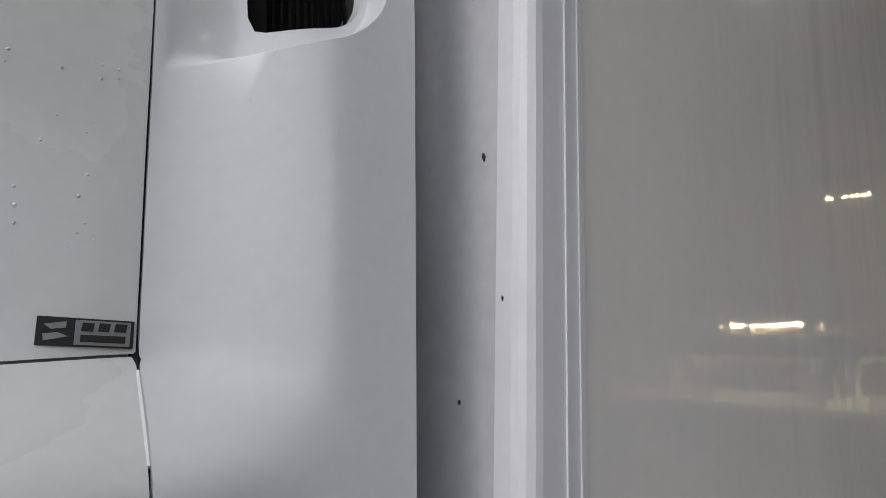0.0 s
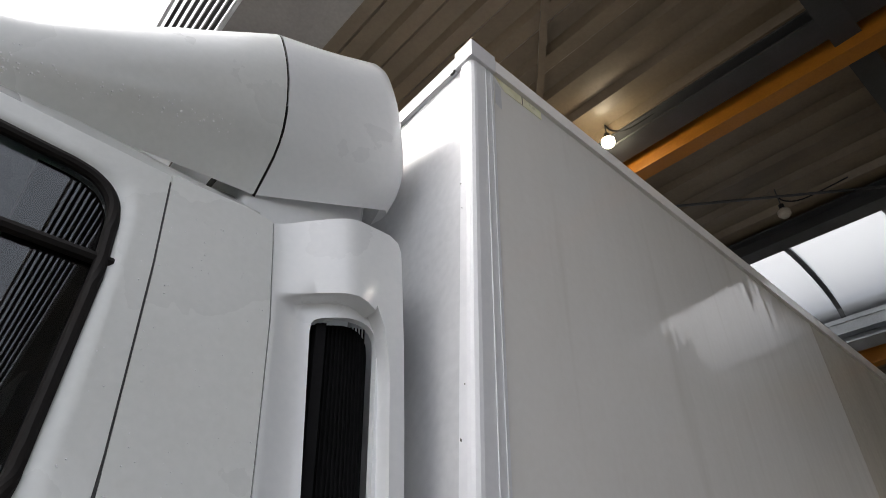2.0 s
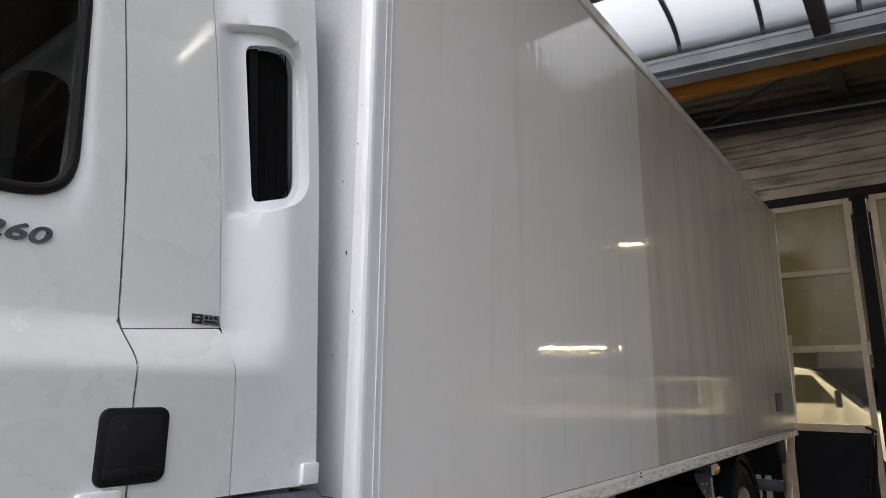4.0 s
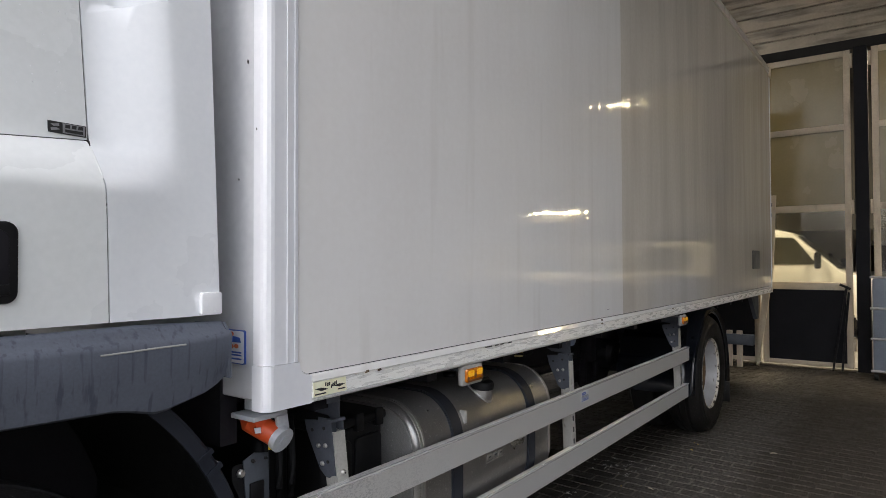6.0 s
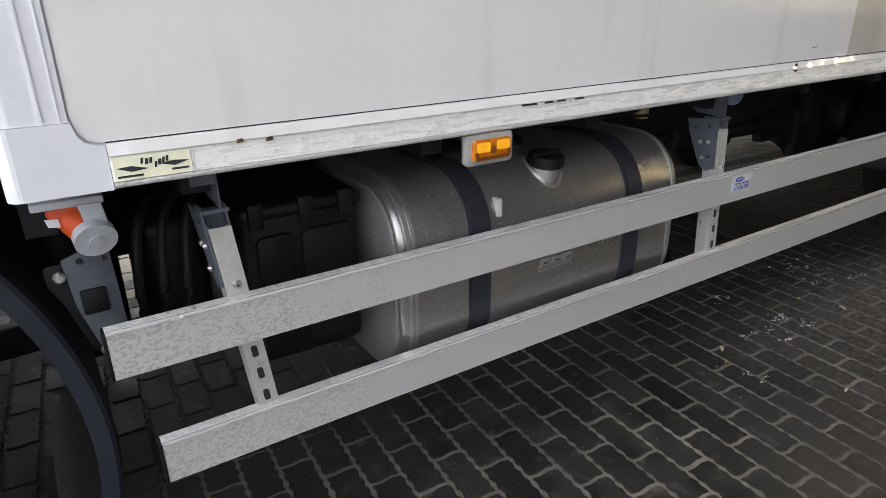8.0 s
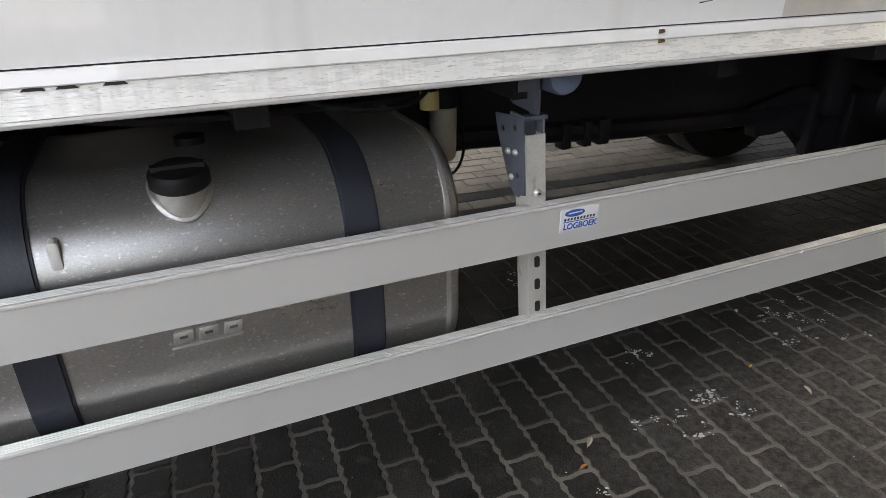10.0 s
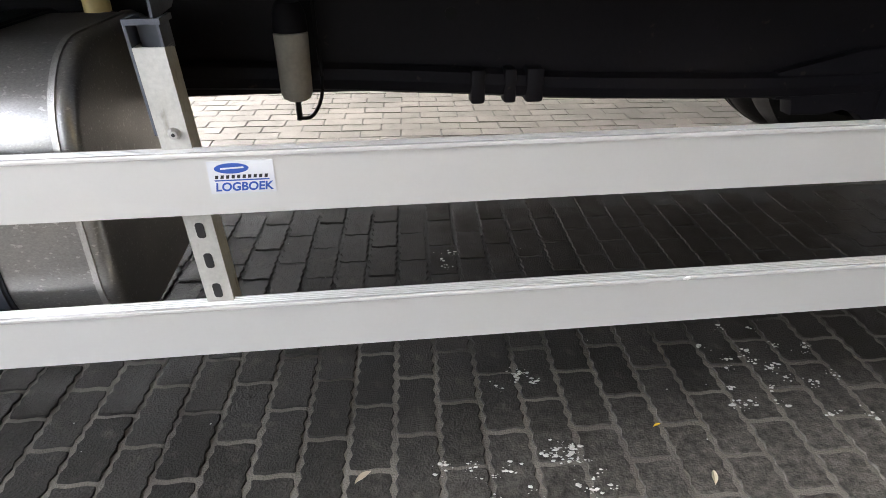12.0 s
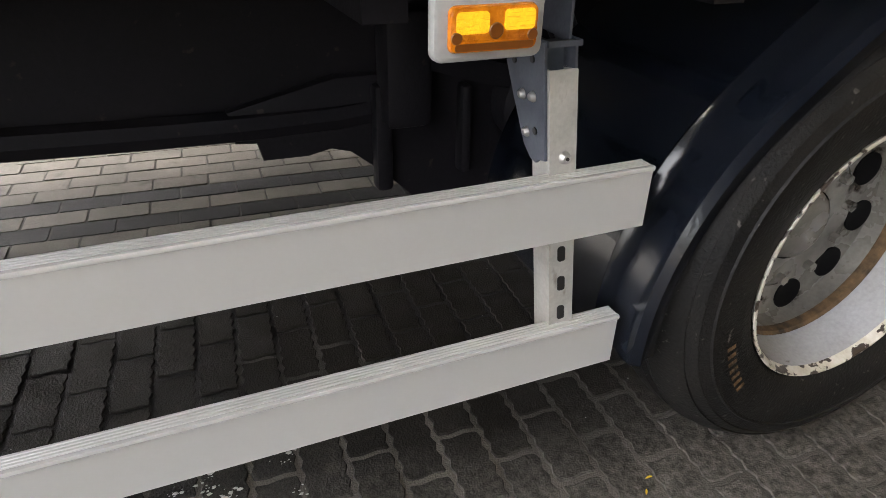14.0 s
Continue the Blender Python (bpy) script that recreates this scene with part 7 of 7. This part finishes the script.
# ---- pavers ----
PA = radians(-3.5)
EX, EY = Vector((math.cos(PA), math.sin(PA), 0)), Vector((-math.sin(PA), math.cos(PA), 0))


def paver_outline(w, l, wave, seed):
    """The outline of one paver, with wavy sides: w across, l along, centred."""
    pts, n, e = [], 9, 0.004
    pts.append((-w / 2, -l / 2 + e))
    for i in range(n - 1):
        pts.append((-w / 2 + wave * (0.6 if i % 2 else -0.6), -l / 2 + l * (i + 1) / n))
    pts += [(-w / 2, l / 2 - e), (-w / 2 + e, l / 2), (-w / 5, l / 2 - wave * 0.5), (w / 5, l / 2 + wave * 0.5), (w / 2 - e, l / 2), (w / 2, l / 2 - e)]
    for i in range(n - 1):
        k = n - 2 - i
        pts.append((w / 2 + wave * (0.6 if k % 2 else -0.6), -l / 2 + l * (k + 1) / n))
    pts += [(w / 2, -l / 2 + e), (w / 2 - e, -l / 2), (w / 5, -l / 2 + wave * 0.5), (-w / 5, -l / 2 - wave * 0.5), (-w / 2 + e, -l / 2)]
    return pts


def paver_mesh(name, outline, mat):
    n = len(outline)
    vs = [(x, y, -0.03) for x, y in outline] + [(x, y, -0.0035) for x, y in outline] + [(x * 0.955, y * 0.978, 0.0) for x, y in outline]
    fs = [(i, (i + 1) % n, n + (i + 1) % n, n + i) for i in range(n)] + [(n + i, n + (i + 1) % n, 2 * n + (i + 1) % n, 2 * n + i) for i in range(n)] + [tuple(range(2 * n, 3 * n))]
    me = bpy.data.meshes.new(name)
    me.from_pydata(vs, [], fs)
    me.materials.append(mat)
    return me


W, L, GAP = 0.1065, 0.212, 0.012
shape = paver_outline(W - GAP, L - GAP, 0.0060, 1)
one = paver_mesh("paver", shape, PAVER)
paved = thing("pavement", "dark grey wavy concrete pavers with sandy joints", "pavement", kind="structure")
rnd = random.Random(11)
rest = {"dark": ([], []), "pale": ([], []), "band": ([], [])}


def lay(kind, u, v, du, dv, turned=False):
    """Lays one paver into the joined rest."""
    vs, fs = rest[kind]
    o = len(vs)
    lift, tx, ty = rnd.uniform(-0.002, 0.0015), rnd.uniform(-0.012, 0.012), rnd.uniform(-0.012, 0.012)
    out = paver_outline(du, dv, 0.0060, 1)
    if turned:
        out = [(b, -a) for a, b in paver_outline(dv, du, 0.002, 1)]
    n = len(out)
    for s, z in ((1.0, -0.03), (1.0, -0.0035), (0.98 if turned else 0.955, 0.0)):
        for a, b in out:
            p = EX * (u + a * s) + EY * (v + b * s)
            vs.append((p.x, p.y, z + lift + a * tx + b * ty))
    fs += [(o + i, o + (i + 1) % n, o + n + (i + 1) % n, o + n + i) for i in range(n)]
    fs += [(o + n + i, o + n + (i + 1) % n, o + 2 * n + (i + 1) % n, o + 2 * n + i) for i in range(n)]
    fs.append(tuple(o + 2 * n + i for i in range(n)))


V_EDGE, ROW = 1.779, 0.1175
singles = 0
for i in range(-42, 86):
    u = (i + 0.5) * W + 0.0115
    for j in range(-19, 10):
        v = (j + (0.5 if i % 2 else 0.0)) * L + 0.143
        if v + L / 2 > V_EDGE:
            continue
        if 2.0 < u < 3.35 and -0.05 < v - 0.3 < 1.30 and singles < 290:
            ob = new("paver", one)
            ob.matrix_basis = Matrix.Translation(EX * u + EY * v + Vector((0, 0, rnd.uniform(-0.002, 0.0015)))) @ Euler((rnd.uniform(-0.012, 0.012), rnd.uniform(-0.012, 0.012), PA + rnd.uniform(-0.01, 0.01))).to_matrix().to_4x4()
            under(ob, paved)
            singles += 1
        else:
            lay("dark", u, v, W - GAP, L - GAP)
for j in range(30):
    v = V_EDGE + (j + 0.5) * ROW
    kind = "band" if j in (1, 3) else "pale"
    for i in range(-18, 42):
        lay(kind, (i + (0.5 if j % 2 else 0)) * 0.225, v, 0.225 - 0.006, ROW - 0.008, True)


def lay_far(kind, u, v, du, dv):
    """A plain block for the pavers that lie further off."""
    vs, fs = rest[kind]
    o = len(vs)
    lift = rnd.uniform(-0.002, 0.0015)
    for z in (-0.03, 0.0):
        for a, b in ((-du / 2, -dv / 2), (du / 2, -dv / 2), (du / 2, dv / 2), (-du / 2, dv / 2)):
            p = EX * (u + a) + EY * (v + b)
            vs.append((p.x, p.y, z + lift))
    fs += [(o + i, o + (i + 1) % 4, o + 4 + (i + 1) % 4, o + 4 + i) for i in range(4)] + [(o + 4, o + 5, o + 6, o + 7)]


for i in range(-125, 132):
    for j in range(-62, 10):
        v = (j + (0.5 if i % 2 else 0.0)) * L + 0.143
        p = EX * ((i + 0.5) * W + 0.0115) + EY * v
        if v + L / 2 > V_EDGE or (-42 <= i < 86 and j >= -19) or p.x > 8.6 or (p.x > 0.2 and -6.3 < p.y < -5.9):
            continue
        lay_far("dark", (i + 0.5) * W + 0.0115, v, W - GAP, L - GAP)
for j in range(84):
    for i in range(-60, 42):
        if j >= 30 or i < -18:
            v = V_EDGE + (j + 0.5) * ROW
            p = EX * (i * 0.225) + EY * v
            if p.y < 11.3 and p.x < 8.6:
                lay_far("band" if j in (1, 3) else "pale", (i + (0.5 if j % 2 else 0)) * 0.225, v, 0.219, ROW - 0.008)
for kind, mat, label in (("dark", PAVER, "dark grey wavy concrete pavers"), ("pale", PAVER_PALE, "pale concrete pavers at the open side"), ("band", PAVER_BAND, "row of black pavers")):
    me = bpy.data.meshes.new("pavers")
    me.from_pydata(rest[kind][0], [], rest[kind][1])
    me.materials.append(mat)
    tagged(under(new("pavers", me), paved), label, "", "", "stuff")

# flecks, crumbs and leaves on the ground
def blot(bm, x, y, r, rnd, z=0.0012):
    n = rnd.randint(5, 8)
    a0 = rnd.uniform(0, 6)
    ring = [(x + r * rnd.uniform(0.5, 1.1) * math.cos(a0 + 2 * math.pi * k / n), y + 0.7 * r * rnd.uniform(0.5, 1.1) * math.sin(a0 + 2 * math.pi * k / n)) for k in range(n)]
    lo = [bm.verts.new((a, b, z)) for a, b in ring]
    mid = bm.verts.new((x, y, z + r * 0.25))
    for k in range(n):
        bm.faces.new((lo[k], lo[(k + 1) % n], mid))


rnd = random.Random(5)
bm = bmesh.new()
for cx, cy, spread, count in ((2.58, 0.385, 0.03, 40), (2.44, 0.10, 0.035, 30), (2.64, 0.13, 0.03, 40), (2.68, 0.06, 0.05, 30), (2.50, -0.02, 0.03, 24), (2.14, -0.09, 0.03, 12), (2.515, 1.054, 0.04, 20), (3.3, 0.42, 0.10, 60), (3.08, 0.22, 0.06, 30), (3.35, 0.30, 0.12, 40)):
    # a few clumps, each of crumbs that lie close together
    for k in range(max(3, count // 5)):
        kx, ky, ks = rnd.gauss(cx, spread), rnd.gauss(cy, spread * 0.8), rnd.uniform(0.006, 0.016)
        for i in range(rnd.randint(5, 14)):
            blot(bm, rnd.gauss(kx, ks), rnd.gauss(ky, ks * 0.8), rnd.choice((0.0015, 0.002, 0.003, 0.004, 0.007)) * rnd.uniform(0.8, 1.3), rnd)
for i in range(150):
    blot(bm, rnd.uniform(-0.5, 6.5), rnd.uniform(-1.2, 1.3), rnd.uniform(0.001, 0.0035), rnd)
tagged(part("ground_flecks", bm, FLECK), "pale crumbs and chalky flecks on the pavers", "debris", "", "stuff")


def leaf(x, y, size, turn, mat, label):
    bm = bmesh.new()
    rows = []
    for i in range(7):
        s = i / 6
        w = 0.32 * math.sin(math.pi * s) ** 0.8 + 0.01
        rows.append([((s - 0.5) * size, k * w * size * 0.5, 0.004 + 0.10 * size * abs(k) + 0.08 * size * math.sin(3 * s)) for k in (-1, -0.5, 0, 0.5, 1)])
    loops(rows, closed=False, bm=bm)
    bm.transform(pose(x, y, 0.002, 0, 0, turn))
    return tagged(part("leaf", bm, mat), label, "leaf", "fallen leaves")


leaf(2.891, 0.168, 0.022, 20, LEAF_YELLOW, "small yellow leaf on the pavers")
leaf(3.95, 0.02, 0.03, 60, LEAF_YELLOW, "small yellow leaf on the pavers")
leaf(2.27, -0.65, 0.11, -20, LEAF_PALE, "pale dry leaf on the pavers")
leaf(2.335, -0.715, 0.09, 60, LEAF_PALE, "pale dry leaf on the pavers")
leaf(2.95, 0.0, 0.04, 70, LEAF_PALE, "pale dry leaf on the pavers")
leaf(2.305, -0.335, 0.03, 10, LEAF_PALE, "pale dry leaf on the pavers")
leaf(4.2, -0.5, 0.05, 120, LEAF_PALE, "pale dry leaf on the pavers")
leaf(2.12, 0.02, 0.03, 15, LEAF_ORANGE, "small orange-brown leaf on the pavers")
leaf(2.19, 0.09, 0.045, 40, LEAF_PALE, "pale dry leaf on the pavers")
leaf(4.16, 0.05, 0.018, 0, LEAF_YELLOW, "small yellow leaf on the pavers")
leaf(4.13, 0.02, 0.016, 50, LEAF_YELLOW, "small yellow leaf on the pavers")
